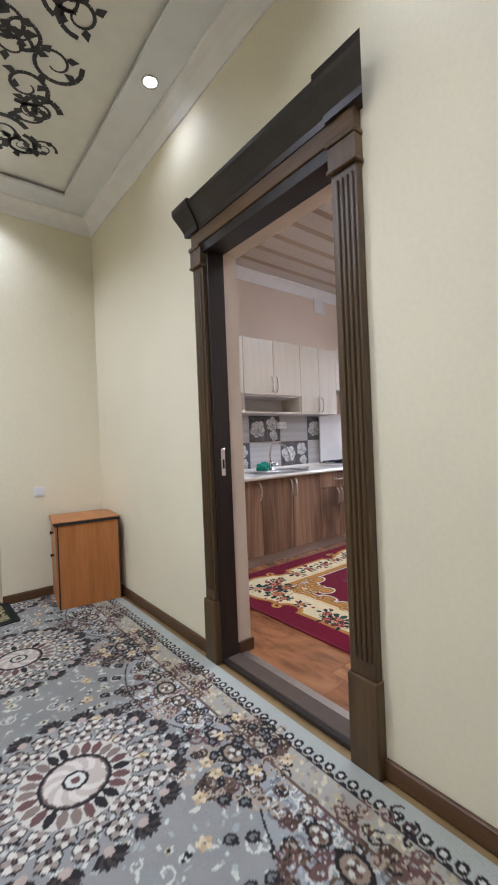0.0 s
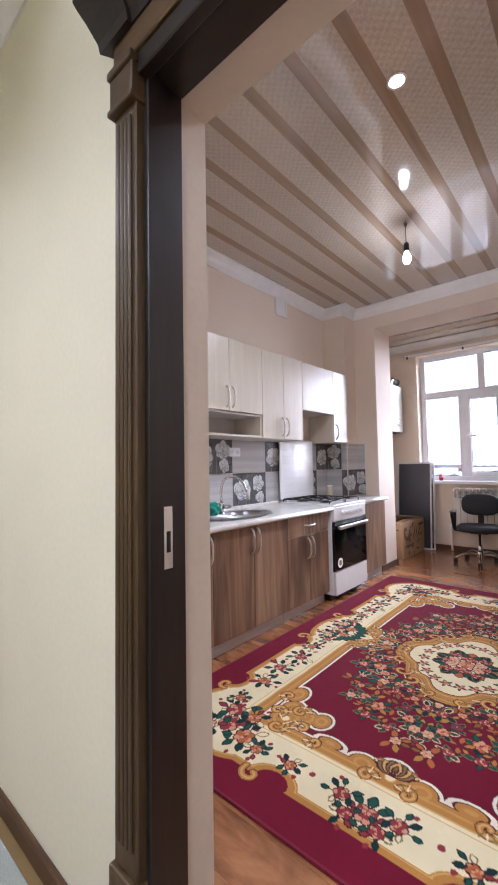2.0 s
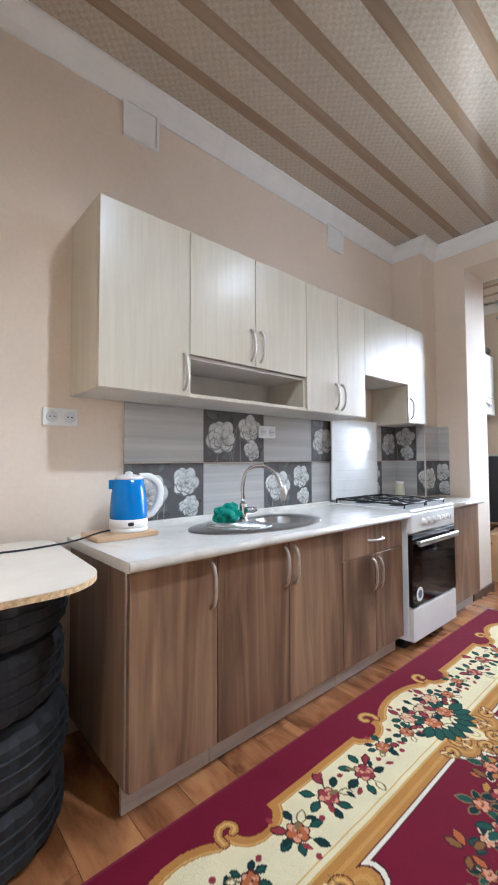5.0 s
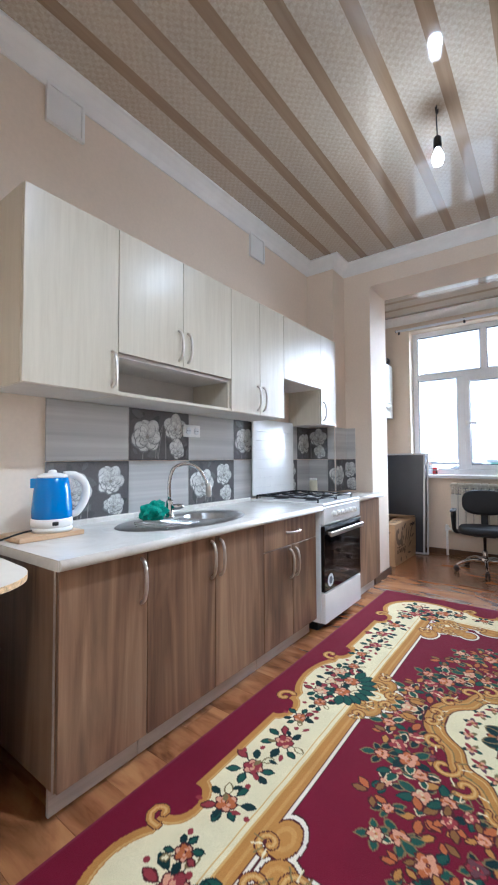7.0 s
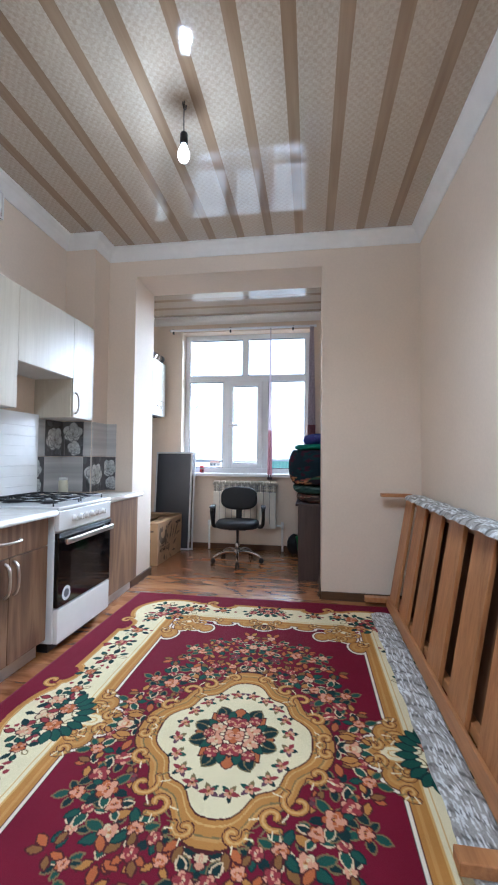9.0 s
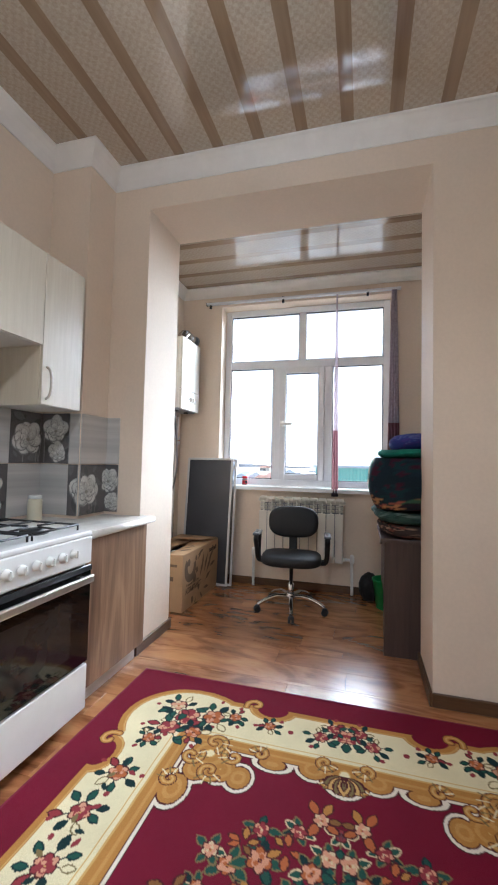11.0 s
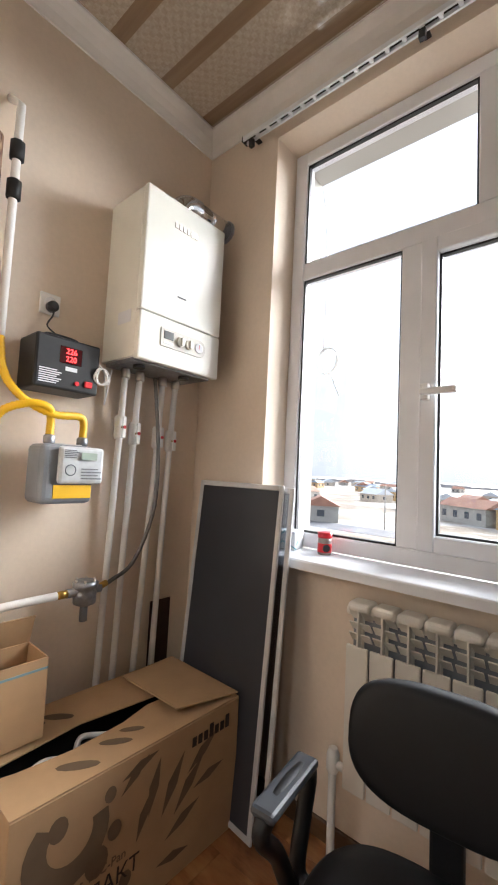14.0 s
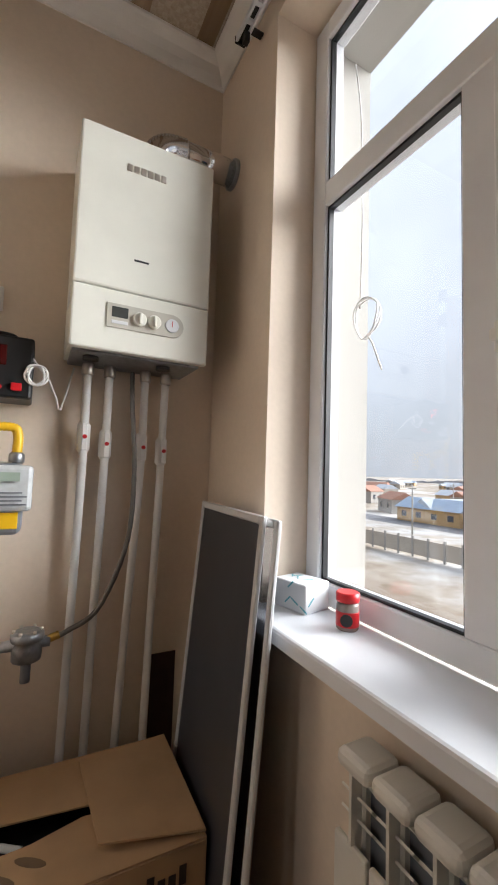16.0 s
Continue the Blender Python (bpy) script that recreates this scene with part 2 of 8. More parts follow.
M_BEDBACK = plain("dark_brown_backing", lin(122, 86, 56), 0.8, vary=0.2, scale=6)
M_CHIP = plain("chipboard_edge", lin(206, 176, 132), 0.8, vary=0.35, scale=120, bump=0.3)
M_BOARD = plain("cream_laminate_board", lin(222, 214, 200), 0.4, vary=0.05)
M_NIGHT = wood("cherry_veneer", lin(142, 84, 38), lin(176, 112, 56), lin(196, 134, 76), 0.4, "z", 60, 5)
M_DOORLEAF = plain("black_steel_door", lin(28, 27, 30), 0.45, 0.2, 0.15, 8)
def thin_cloth(name, c):
    m = Mat(name, 0.9)
    col = m.ramp(m.noise(40, detail=4), [(0.3, tint(c, 0.85)), (0.7, tint(c, 1.15))])
    m.color(col)
    tl, mx = m.n.new("ShaderNodeBsdfTranslucent"), m.n.new("ShaderNodeMixShader")
    m.l.new(col, tl.inputs["Color"])
    mx.inputs[0].default_value = 0.6
    m.l.new(m.b.outputs[0], mx.inputs[1])
    m.l.new(tl.outputs[0], mx.inputs[2])
    m.l.new(mx.outputs[0], m.n["Material Output"].inputs["Surface"])
    return m.m


M_CURTAIN = thin_cloth("grey_mauve_curtain", lin(190, 178, 184))
M_CURTAINRED = thin_cloth("dusty_red_curtain", lin(138, 98, 102))
M_THRESH = plain("grey_brown_threshold", lin(96, 84, 74), 0.35, 0.3, 0.1, 30)
M_SCREENGREY = plain("grey_lcd", lin(70, 72, 70), 0.2)
M_LABEL = plain("white_paper_label", lin(220, 222, 224), 0.6, vary=0.04)
M_INK = plain("grey_ink", lin(96, 98, 104), 0.7)
M_SCRFRAME = plain("grey_white_aluminium", lin(204, 204, 204), 0.4, 0.1, 0.06)
M_HOLE = plain("dark_wall_niche", lin(66, 48, 42), 0.9, vary=0.3)


def counter_material():
    m = Mat("pale_marble_laminate", 0.18)
    a = m.noise(3.0, detail=8, rough=0.65, distort=1.2)
    m.color(m.ramp(a, [(0.35, lin(206, 202, 194)), (0.52, lin(226, 223, 216)), (0.7, lin(216, 211, 202))]))
    return m.m


def ceiling_material(axis):
    """Lacquered plastic panels: woven beige fields between plain tan bands."""
    m = Mat("glossy_panel_ceiling_" + axis, 0.08, 0, 0.7)
    m.b.inputs["Coat Weight"].default_value, m.b.inputs["Coat Roughness"].default_value = 1.0, 0.03
    sep = m.n.new("ShaderNodeSeparateXYZ")
    m.l.new(m.coord.outputs["Object"], sep.inputs[0])
    d = m.n.new("ShaderNodeMath")
    d.operation, d.inputs[1].default_value = "MULTIPLY_ADD", 1 / 0.255
    d.inputs[2].default_value = -0.655
    m.l.new(sep.outputs["Y" if axis == "x" else "X"], d.inputs[0])
    fr = m.n.new("ShaderNodeMath")
    fr.operation = "FRACT"
    m.l.new(d.outputs[0], fr.inputs[0])
    chk = m.n.new("ShaderNodeTexChecker")
    chk.inputs["Scale"].default_value = 46
    m.l.new(m.coord.outputs["Object"], chk.inputs["Vector"])
    wv = m.noise(90, detail=2)
    weave = m.mix(chk.outputs["Fac"], lin(174, 161, 143), lin(186, 174, 156))
    weave = m.mix(0.35, weave, m.ramp(wv, [(0.3, lin(160, 146, 126)), (0.7, lin(206, 196, 180))]))
    band = m.ramp(m.noise(30, m.coords((0.06, 1, 1) if axis == "x" else (1, 0.06, 1))), [(0.3, lin(134, 112, 88)), (0.7, lin(150, 129, 104))])
    mask = m.ramp(fr.outputs[0], [(0.0, (1, 1, 1, 1)), (0.262, (1, 1, 1, 1)), (0.268, (0, 0, 0, 1)), (0.99, (0, 0, 0, 1))])
    m.color(m.mix(mask, weave, band))
    m.bump(m.noise(2.2, detail=1), 0.03, 0.004)
    return m.m


def stripe_tile_material():
    m = Mat("grey_striped_wall_tile", 0.16)
    v = m.coords((0.02, 0.02, 1))
    a = m.noise(34, v, 3)
    b = m.noise(9, v, 2)
    c = m.mix(0.5, m.ramp(a, [(0.3, lin(170, 168, 166)), (0.7, lin(200, 198, 194))]), m.ramp(b, [(0.35, lin(150, 148, 147)), (0.65, lin(208, 206, 202))]))
    m.color(c)
    return m.m


def glass_material(name, tint_c=(1, 1, 1, 1), gloss=0.02):
    m = bpy.data.materials.new(name)
    m.use_nodes = True
    n, l = m.node_tree.nodes, m.node_tree.links
    n.remove(n["Principled BSDF"])
    tr, gl, mx = n.new("ShaderNodeBsdfTransparent"), n.new("ShaderNodeBsdfGlossy"), n.new("ShaderNodeMixShader")
    tr.inputs["Color"].default_value = tint_c
    gl.inputs["Roughness"].default_value = gloss
    mx.inputs[0].default_value = 0.04
    l.new(tr.outputs[0], mx.inputs[1])
    l.new(gl.outputs[0], mx.inputs[2])
    l.new(mx.outputs[0], n["Material Output"].inputs["Surface"])
    return m


def glow(name, c, strength):
    m = Mat(name)
    m.color(c)
    m.b.inputs["Emission Color"].default_value = c
    m.b.inputs["Emission Strength"].default_value = strength
    return m.m


M_COUNTER = counter_material()
M_CEIL, M_CEILY = ceiling_material("x"), ceiling_material("y")
M_STRIPETILE = stripe_tile_material()
M_GLASS = glass_material("window_glass")
M_NETGLASS = glass_material("dark_net", (0.62, 0.63, 0.65, 1), 0.12)
M_RUG = painted("woven_wool_pile", 0.95, 0.6, 420, 0.003)
M_HALLRUG = painted("printed_carpet_pile", 0.95, 0.6, 380, 0.003)
M_FLORAL = painted("glazed_floral_tile", 0.16, 0.02, 300, 0.0004, 0.5)
M_BLANKET = painted("plush_blanket_pattern", 0.95, 0.6, 200, 0.004)
M_BULB = glow("lit_bulb_glass", (1, 0.95, 0.88, 1), 2.2)
M_SPOT = glow("lit_spot_lens", (1, 0.95, 0.86, 1), 4)
M_DIGIT = glow("red_led_digit", (1, 0.03, 0.03, 1), 1.6)


# ---- building helpers ----
def box(bm, x0, x1, y0, y1, z0, z1, bev=0.0, seg=2):
    made = bmesh.ops.create_cube(bm, size=1.0)["verts"]
    for v in made:
        v.co = Vector((x0 + (v.co.x + 0.5) * (x1 - x0), y0 + (v.co.y + 0.5) * (y1 - y0), z0 + (v.co.z + 0.5) * (z1 - z0)))
    if bev:
        edges = list({e for v in made for e in v.link_edges})
        bmesh.ops.bevel(bm, geom=edges, offset=bev, segments=seg, profile=0.5, affect="EDGES")
    return bm


def B(x0, x1, y0, y1, z0, z1, bev=0.0, seg=2):
    return box(bmesh.new(), x0, x1, y0, y1, z0, z1, bev, seg)


def lathe(profile, n=24, bm=None, at=(0, 0, 0), m=None):
    bm = bm or bmesh.new()
    m = m or Matrix.Translation(at)
    rings = [[bm.verts.new(m @ Vector((r * math.cos(2 * math.pi * i / n), r * math.sin(2 * math.pi * i / n), z))) for i in range(n)] for r, z in profile]
    for a, b in zip(rings, rings[1:]):
        for i in range(n):
            f = bm.faces.new((a[i], a[(i + 1) % n], b[(i + 1) % n], b[i]))
            f.smooth = True
    bm.faces.new(rings[0][::-1])
    bm.faces.new(rings[-1])
    return bm


def tube(points, r, n=10, bm=None, closed=False):
    """A round rod along points; r is a number or one for each point."""
    bm = bm or bmesh.new()
    pts = [Vector(p) for p in points]
    side = None
    rings = []
    for i, p in enumerate(pts):
        a, b = pts[max(i - 1, 0)], pts[min(i + 1, len(pts) - 1)]
        if closed:
            a, b = pts[i - 1], pts[(i + 1) % len(pts)]
        d = (b - a).normalized()
        if side is None:
            side = d.orthogonal().normalized()
        side = (side - d * side.dot(d)).normalized()
        up = d.cross(side)
        rr = r[i] if isinstance(r, (list, tuple)) else r
        rings.append([bm.verts.new(p + rr * (math.cos(2 * math.pi * k / n) * side + math.sin(2 * math.pi * k / n) * up)) for k in range(n)])
    for a, b in zip(rings, rings[1:] + (rings[:1] if closed else [])):
        for k in range(n):
            bm.faces.new((a[k], a[(k + 1) % n], b[(k + 1) % n], b[k])).smooth = True
    if not closed:
        bm.faces.new(rings[0][::-1])
        bm.faces.new(rings[-1])
    return bm


def smooth_path(points, steps=8):
    """Points on a Catmull-Rom curve."""
    p = [Vector(q) for q in points]
    p = [2 * p[0] - p[1]] + p + [2 * p[-1] - p[-2]]
    out = []
    for i in range(1, len(p) - 2):
        for k in range(steps):
            t = k / steps
            a, b, c, d = p[i - 1:i + 3]
            out.append(0.5 * (2 * b + (c - a) * t + (2 * a - 5 * b + 4 * c - d) * t * t + (3 * b - a - 3 * c + d) * t ** 3))
    return out + [p[-2]]


def slab(outline, z0, z1, bev=0.0, bm=None):
    """A flat plate with the given outline in x and y."""
    bm = bm or bmesh.new()
    vs = [bm.verts.new((x, y, z0)) for x, y in outline]
    f = bm.faces.new(vs)
    ext = bmesh.ops.extrude_face_region(bm, geom=[f])["geom"]
    top = [e for e in ext if isinstance(e, bmesh.types.BMVert)]
    for v in top:
        v.co.z = z1
    if bev:
        edges = {e for v in top for e in v.link_edges if all(w in top for w in e.verts)}
        bmesh.ops.bevel(bm, geom=list(edges), offset=bev, segments=2, profile=0.5, affect="EDGES")
    bmesh.ops.recalc_face_normals(bm, faces=bm.faces)
    return bm


def turn(bm, m):
    bmesh.ops.transform(bm, matrix=m, verts=bm.verts)
    return bm


def finish(bm, name, material):
    bmesh.ops.recalc_face_normals(bm, faces=bm.faces)
    me = bpy.data.meshes.new(name)
    bm.to_mesh(me)
    bm.free()
    me.materials.append(material)
    return me


def part(name, bm, material, parent, label=""):
    ob = new(name, finish(bm, name, material))
    ob.parent = parent
    return tagged(ob, label)


def thing(name, label, category, at=(0, 0, 0), rz=0.0, group=""):
    ob = new(name)
    ob.empty_display_size = 0.1
    ob.matrix_basis = pose(*at, 0, 0, rz)
    return tagged(ob, label, category, group)


def solo(name, bm, material, label, category, group=""):
    return tagged(new(name, finish(bm, name, material)), label, category, group)


def fixed(name, bm, material, label=""):
    return tagged(new(name, finish(bm, name, material)), label, "", "", "structure")


def piece(name, mesh, parent, m=None):
    ob = new(name, mesh)
    ob.parent = parent
    if m is not None:
        ob.matrix_basis = m
    return ob


def writing(name, text, size, material, m, parent, depth=0.0006, label=""):
    cu = bpy.data.curves.new(name, "FONT")
    cu.body, cu.size, cu.extrude, cu.align_x, cu.align_y = text, size, depth, "CENTER", "CENTER"
    tmp = bpy.data.objects.new("tmp", cu)
    scene.collection.objects.link(tmp)
    bpy.context.view_layer.update()
    me = bpy.data.meshes.new_from_object(tmp)
    bpy.data.objects.remove(tmp)
    me.transform(m)
    me.materials.clear()
    me.materials.append(material)
    ob = new(name, me)
    ob.parent = parent
    return tagged(ob, label)


class Canvas:
    """A pattern on a fine grid, drawn with strokes, ovals and leaves in metres."""

    def __init__(self, w, h, step, ground):
        self.nx, self.ny = round(w / step) + 1, round(h / step) + 1
        self.xs, self.ys = np.linspace(0, w, self.nx), np.linspace(0, h, self.ny)
        self.step = step
        self.rgb = np.zeros((self.ny, self.nx, 3))
        self.rgb[:] = ground[:3]

    def window(self, x0, x1, y0, y1):
        a, b = np.searchsorted(self.xs, (x0, x1))
        c, d = np.searchsorted(self.ys, (y0, y1))
        return slice(c, d), slice(a, b), self.xs[None, a:b], self.ys[c:d, None]

    def where(self, fn, col):
        self.rgb[fn(self.xs[None, :], self.ys[:, None])] = col[:3]

    def oval(self, x, y, rx, ry, ang, col, pointed=False):
        r = max(rx, ry) + self.step
        sy, sx, X, Y = self.window(x - r, x + r, y - r, y + r)
        c, s = math.cos(ang), math.sin(ang)
        u, v = ((X - x) * c + (Y - y) * s) / rx, (-(X - x) * s + (Y - y) * c) / ry
        mask = (np.abs(v) < (1 - u * u)) & (np.abs(u) < 1) if pointed else u * u + v * v < 1
        self.rgb[sy, sx][mask] = col[:3]

    def stroke(self, pts, w, col):
        for (ax, ay), (bx, by) in zip(pts, pts[1:]):
            sy, sx, X, Y = self.window(min(ax, bx) - w, max(ax, bx) + w, min(ay, by) - w, max(ay, by) + w)
            dx, dy = bx - ax, by - ay
            t = np.clip(((X - ax) * dx + (Y - ay) * dy) / (dx * dx + dy * dy + 1e-9), 0, 1)
            self.rgb[sy, sx][(X - ax - t * dx) ** 2 + (Y - ay - t * dy) ** 2 < (w / 2) ** 2] = col[:3]

    def leaf(self, x, y, length, ang, col, rim=None):
        cx, cy = x + math.cos(ang) * length / 2, y + math.sin(ang) * length / 2
        if rim:
            self.oval(cx, cy, length / 2 + 0.006, length / 4.2 + 0.006, ang, rim, True)
        self.oval(cx, cy, length / 2, length / 4.2, ang, col, True)

    def flower(self, x, y, r, petals, cols, turn0=0.0, rim=None):
        for k in range(petals):
            a = turn0 + 2 * math.pi * k / petals
            if rim:
                self.oval(x + math.cos(a) * r * 0.6, y + math.sin(a) * r * 0.6, r * 0.5 + 0.004, r * 0.42 + 0.004, a, rim)
        for k in range(petals):
            a = turn0 + 2 * math.pi * k / petals
            self.oval(x + math.cos(a) * r * 0.6, y + math.sin(a) * r * 0.6, r * 0.48, r * 0.38, a, cols[k % 2])
        self.oval(x, y, r * 0.34, r * 0.34, 0, cols[2])
        self.oval(x, y, r * 0.17, r * 0.17, 0, cols[3])

    def scroll(self, x, y, r, start, turns, w, col, sign=1):
        pts = []
        for k in range(25):
            t = k / 24
            a = start + sign * turns * 2 * math.pi * t
            rr = r * (1 - 0.8 * t)
            pts.append((x + rr * math.cos(a), y + rr * math.sin(a)))
        self.stroke(pts, w, col)

    def mesh(self, name, material, place, rgb=None):
        rgb = self.rgb if rgb is None else rgb
        ny, nx = rgb.shape[:2]
        U, V = np.meshgrid(np.arange(nx) * self.step, np.arange(ny) * self.step)
        co = np.stack(place(U, V), -1).reshape(-1, 3)
        i = (np.arange(ny - 1)[:, None] * nx + np.arange(nx - 1)[None, :]).ravel()
        faces = np.stack((i, i + 1, i + nx + 1, i + nx), -1)
        me = bpy.data.meshes.new(name)
        me.vertices.add(len(co))
        me.vertices.foreach_set("co", co.astype(np.float32).ravel())
        me.loops.add(faces.size)
        me.loops.foreach_set("vertex_index", faces.astype(np.int32).ravel())
        me.polygons.add(len(faces))
        me.polygons.foreach_set("loop_start", np.arange(0, faces.size, 4, dtype=np.int32))
        me.update(calc_edges=True)
        at = me.color_attributes.new("pattern", "FLOAT_COLOR", "POINT")
        at.data.foreach_set("color", np.concatenate((rgb.reshape(-1, 3), np.ones((len(co), 1))), 1).astype(np.float32).ravel())
        me.materials.append(material)
        return me


# ---- structure ----
def multi(*boxes):
    bm = bmesh.new()
    for b in boxes:
        box(bm, *b)
    return bm


def cornice(name, runs, z, size, material, label):
    """A coved ceiling moulding along straight runs: (x0, y0, x1, y1, inward x, inward y)."""
    prof = [(0, 0), (0, -1), (0.10, -1), (0.14, -0.90), (0.30, -0.62), (0.56, -0.36), (0.86, -0.16), (1.0, -0.12), (1.0, 0)]
    bm = bmesh.new()
    wide = size * 0.8
    for x0, y0, x1, y1, ix, iy, *ends in runs:
        e0, e1 = ends or (-1, -1)          # -1 mitres into an inner corner, 1 round an outer one
        gap = math.hypot(x1 - x0, y1 - y0)
        ux, uy = (x1 - x0) / gap, (y1 - y0) / gap
        rows = []
        for x, y, e in ((x0, y0, -e0), (x1, y1, e1)):
            rows.append([bm.verts.new((x + (ix + ux * e) * a * wide, y + (iy + uy * e) * a * wide, z + b * size)) for a, b in prof])
        k = len(prof)
        for i in range(k):
            bm.faces.new((rows[0][i], rows[0][(i + 1) % k], rows[1][(i + 1) % k], rows[1][i]))
    bmesh.ops.remove_doubles(bm, verts=bm.verts[:], dist=0.0005)
    return fixed(name, bm, material, label)


def skirting(name, runs, material):
    bm = bmesh.new()
    for x0, x1, y0, y1 in runs:
        box(bm, x0, x1, y0, y1, 0.0, 0.07, 0.004, 1)
    return fixed(name, bm, material, "brown wooden skirting board along the wall")


HX0, HY0 = -1.7, -1.6
TOP = 3.32
floor = fixed("floor", multi((HX0 - 0.2, GLASS_X + 0.02, HY0 - 0.2, 4.2, -0.15, -0.012)), plain("grey_screed", lin(120, 112, 104), 0.9), "laminate floor of narrow brown planks")
# door wall between hall and kitchen
fixed("wall_door", multi((HALL_X, KIT_X0, HY0, DOOR_Y0, -0.01, TOP), (HALL_X, KIT_X0, DOOR_Y1, FAR_Y, -0.01, TOP), (HALL_X, KIT_X0, DOOR_Y0, DOOR_Y1, DOOR_Z, TOP)), M_CREAM, "cream painted wall with a tall doorway")
# kitchen faces of that wall carry the peach paint
fixed("wall_door_kitchen_face", multi((KIT_X0, KIT_X0 + 0.006, KIT_Y0, DOOR_Y0, 0, CEIL), (KIT_X0, KIT_X0 + 0.006, DOOR_Y1, KIT_Y1, 0, CEIL), (KIT_X0, KIT_X0 + 0.006, DOOR_Y0, DOOR_Y1, DOOR_Z, CEIL),
      (1.30, KIT_X0 + 0.006, DOOR_Y1 - 0.006, DOOR_Y1, 0, DOOR_Z - 0.006), (1.30, KIT_X0 + 0.006, DOOR_Y0, DOOR_Y0 + 0.006, 0, DOOR_Z - 0.006), (1.30, KIT_X0 + 0.006, DOOR_Y0, DOOR_Y1, DOOR_Z - 0.006, DOOR_Z)), M_PEACH, "peach plastered face of the door wall")
fixed("wall_hall_far", multi((0.40, HALL_X, FAR_Y, FAR_Y + 0.35, -0.01, TOP), (HX0, -0.55, FAR_Y, FAR_Y + 0.35, -0.01, TOP), (-0.55, 0.40, FAR_Y, FAR_Y + 0.35, 2.32, TOP), (-0.55, 0.40, FAR_Y + 0.30, FAR_Y + 0.35, -0.01, 2.32)), M_CREAM, "cream painted end wall of the hall with a door recess")
fixed("wall_hall_left", multi((HX0 - 0.15, HX0, HY0, FAR_Y + 0.35, -0.01, TOP)), M_CREAM, "cream painted hall wall")
fixed("wall_hall_back", multi((HX0 - 0.15, HALL_X, HY0 - 0.15, HY0, -0.01, TOP)), M_CREAM, "cream painted hall wall")
fixed("wall_counter", multi((KIT_X0, GLASS_X + 0.02, KIT_Y1, KIT_Y1 + 0.2, -0.01, TOP)), M_PEACH, "peach painted kitchen wall behind the counter")
fixed("wall_duct", multi((4.98, KIT_X1, 3.26, KIT_Y1, 0, CEIL + 0.02)), M_PEACH, "peach plastered duct casing in the corner")
fixed("wall_kitchen_right", multi((HALL_X + 0.2, KIT_X1, KIT_Y0 - 0.2, KIT_Y0, -0.01, TOP)), M_PEACH, "peach painted kitchen wall")
fixed("wall_opening", multi((KIT_X1, ALC_X0, OPEN_Y1, KIT_Y1, -0.01, TOP), (KIT_X1, ALC_X0, KIT_Y0 - 0.2, OPEN_Y0, -0.01, TOP), (KIT_X1, ALC_X0, OPEN_Y0, OPEN_Y1, OPEN_Z, TOP)), M_PEACH, "thick peach plastered wall with a wide opening")
fixed("wall_alcove_right", multi((ALC_X0, GLASS_X + 0.02, ALC_Y0 - 0.2, ALC_Y0, -0.01, TOP)), M_PEACH, "peach painted alcove wall")
fixed("wall_window", multi((ALC_X1, GLASS_X + 0.02, WIN_Y1, KIT_Y1, -0.01, TOP), (ALC_X1, GLASS_X + 0.02, ALC_Y0, WIN_Y0, -0.01, TOP), (ALC_X1, GLASS_X + 0.02, WIN_Y0, WIN_Y1, -0.01, WIN_Z0 - 0.042), (ALC_X1, GLASS_X + 0.02, WIN_Y0, WIN_Y1, WIN_Z1, TOP)), M_PEACH, "thick peach plastered wall round the window")
fixed("wall_facade", multi((GLASS_X + 0.02, 7.36, WIN_Y1 + 0.004, KIT_Y1 + 0.2, -0.3, TOP), (GLASS_X + 0.02, 7.36, ALC_Y0 - 0.2, WIN_Y0 - 0.004, -0.3, TOP), (GLASS_X + 0.02, 7.36, WIN_Y0 - 0.004, WIN_Y1 + 0.004, -0.3, WIN_Z0 - 0.045), (GLASS_X + 0.02, 7.36, WIN_Y0 - 0.004, WIN_Y1 + 0.004, WIN_Z1 + 0.004, TOP)), M_FACADE, "pale grey rendered outer leaf of the wall")
fixed("ceiling", multi((HX0 - 0.2, GLASS_X + 0.02, HY0 - 0.2, 4.2, TOP, TOP + 0.1)), M_WHITE, "white slab above the rooms")
fixed("ceiling_kitchen", multi((KIT_X0, KIT_X1, KIT_Y0, KIT_Y1, CEIL, CEIL + 0.02)), M_CEIL, "glossy beige plastic panel ceiling with tan bands")
fixed("ceiling_alcove", multi((ALC_X0, ALC_X1, ALC_Y0, KIT_Y1, ALC_CEIL, ALC_CEIL + 0.02)), M_CEILY, "glossy beige plastic panel ceiling with tan bands")
# hall ceiling: white band round a raised printed panel
PX0, PX1, PY0, PY1 = HX0 + 0.45, 0.90, HY0 + 0.45, 3.36
fixed("ceiling_hall_band", multi((PX1, HALL_X, HY0, FAR_Y, 3.22, 3.24), (HX0, PX0, HY0, FAR_Y, 3.22, 3.24), (PX0, PX1, PY1, FAR_Y, 3.22, 3.24), (PX0, PX1, HY0, PY0, 3.22, 3.24)), M_SOFFIT, "white dropped ceiling band round the hall")
fixed("ceiling_hall_panel", multi((PX0 - 0.02, PX1 + 0.02, PY0 - 0.02, PY1 + 0.02, 3.262, 3.28)), M_HALLPANEL, "pale grey stretch ceiling panel printed with ornament")
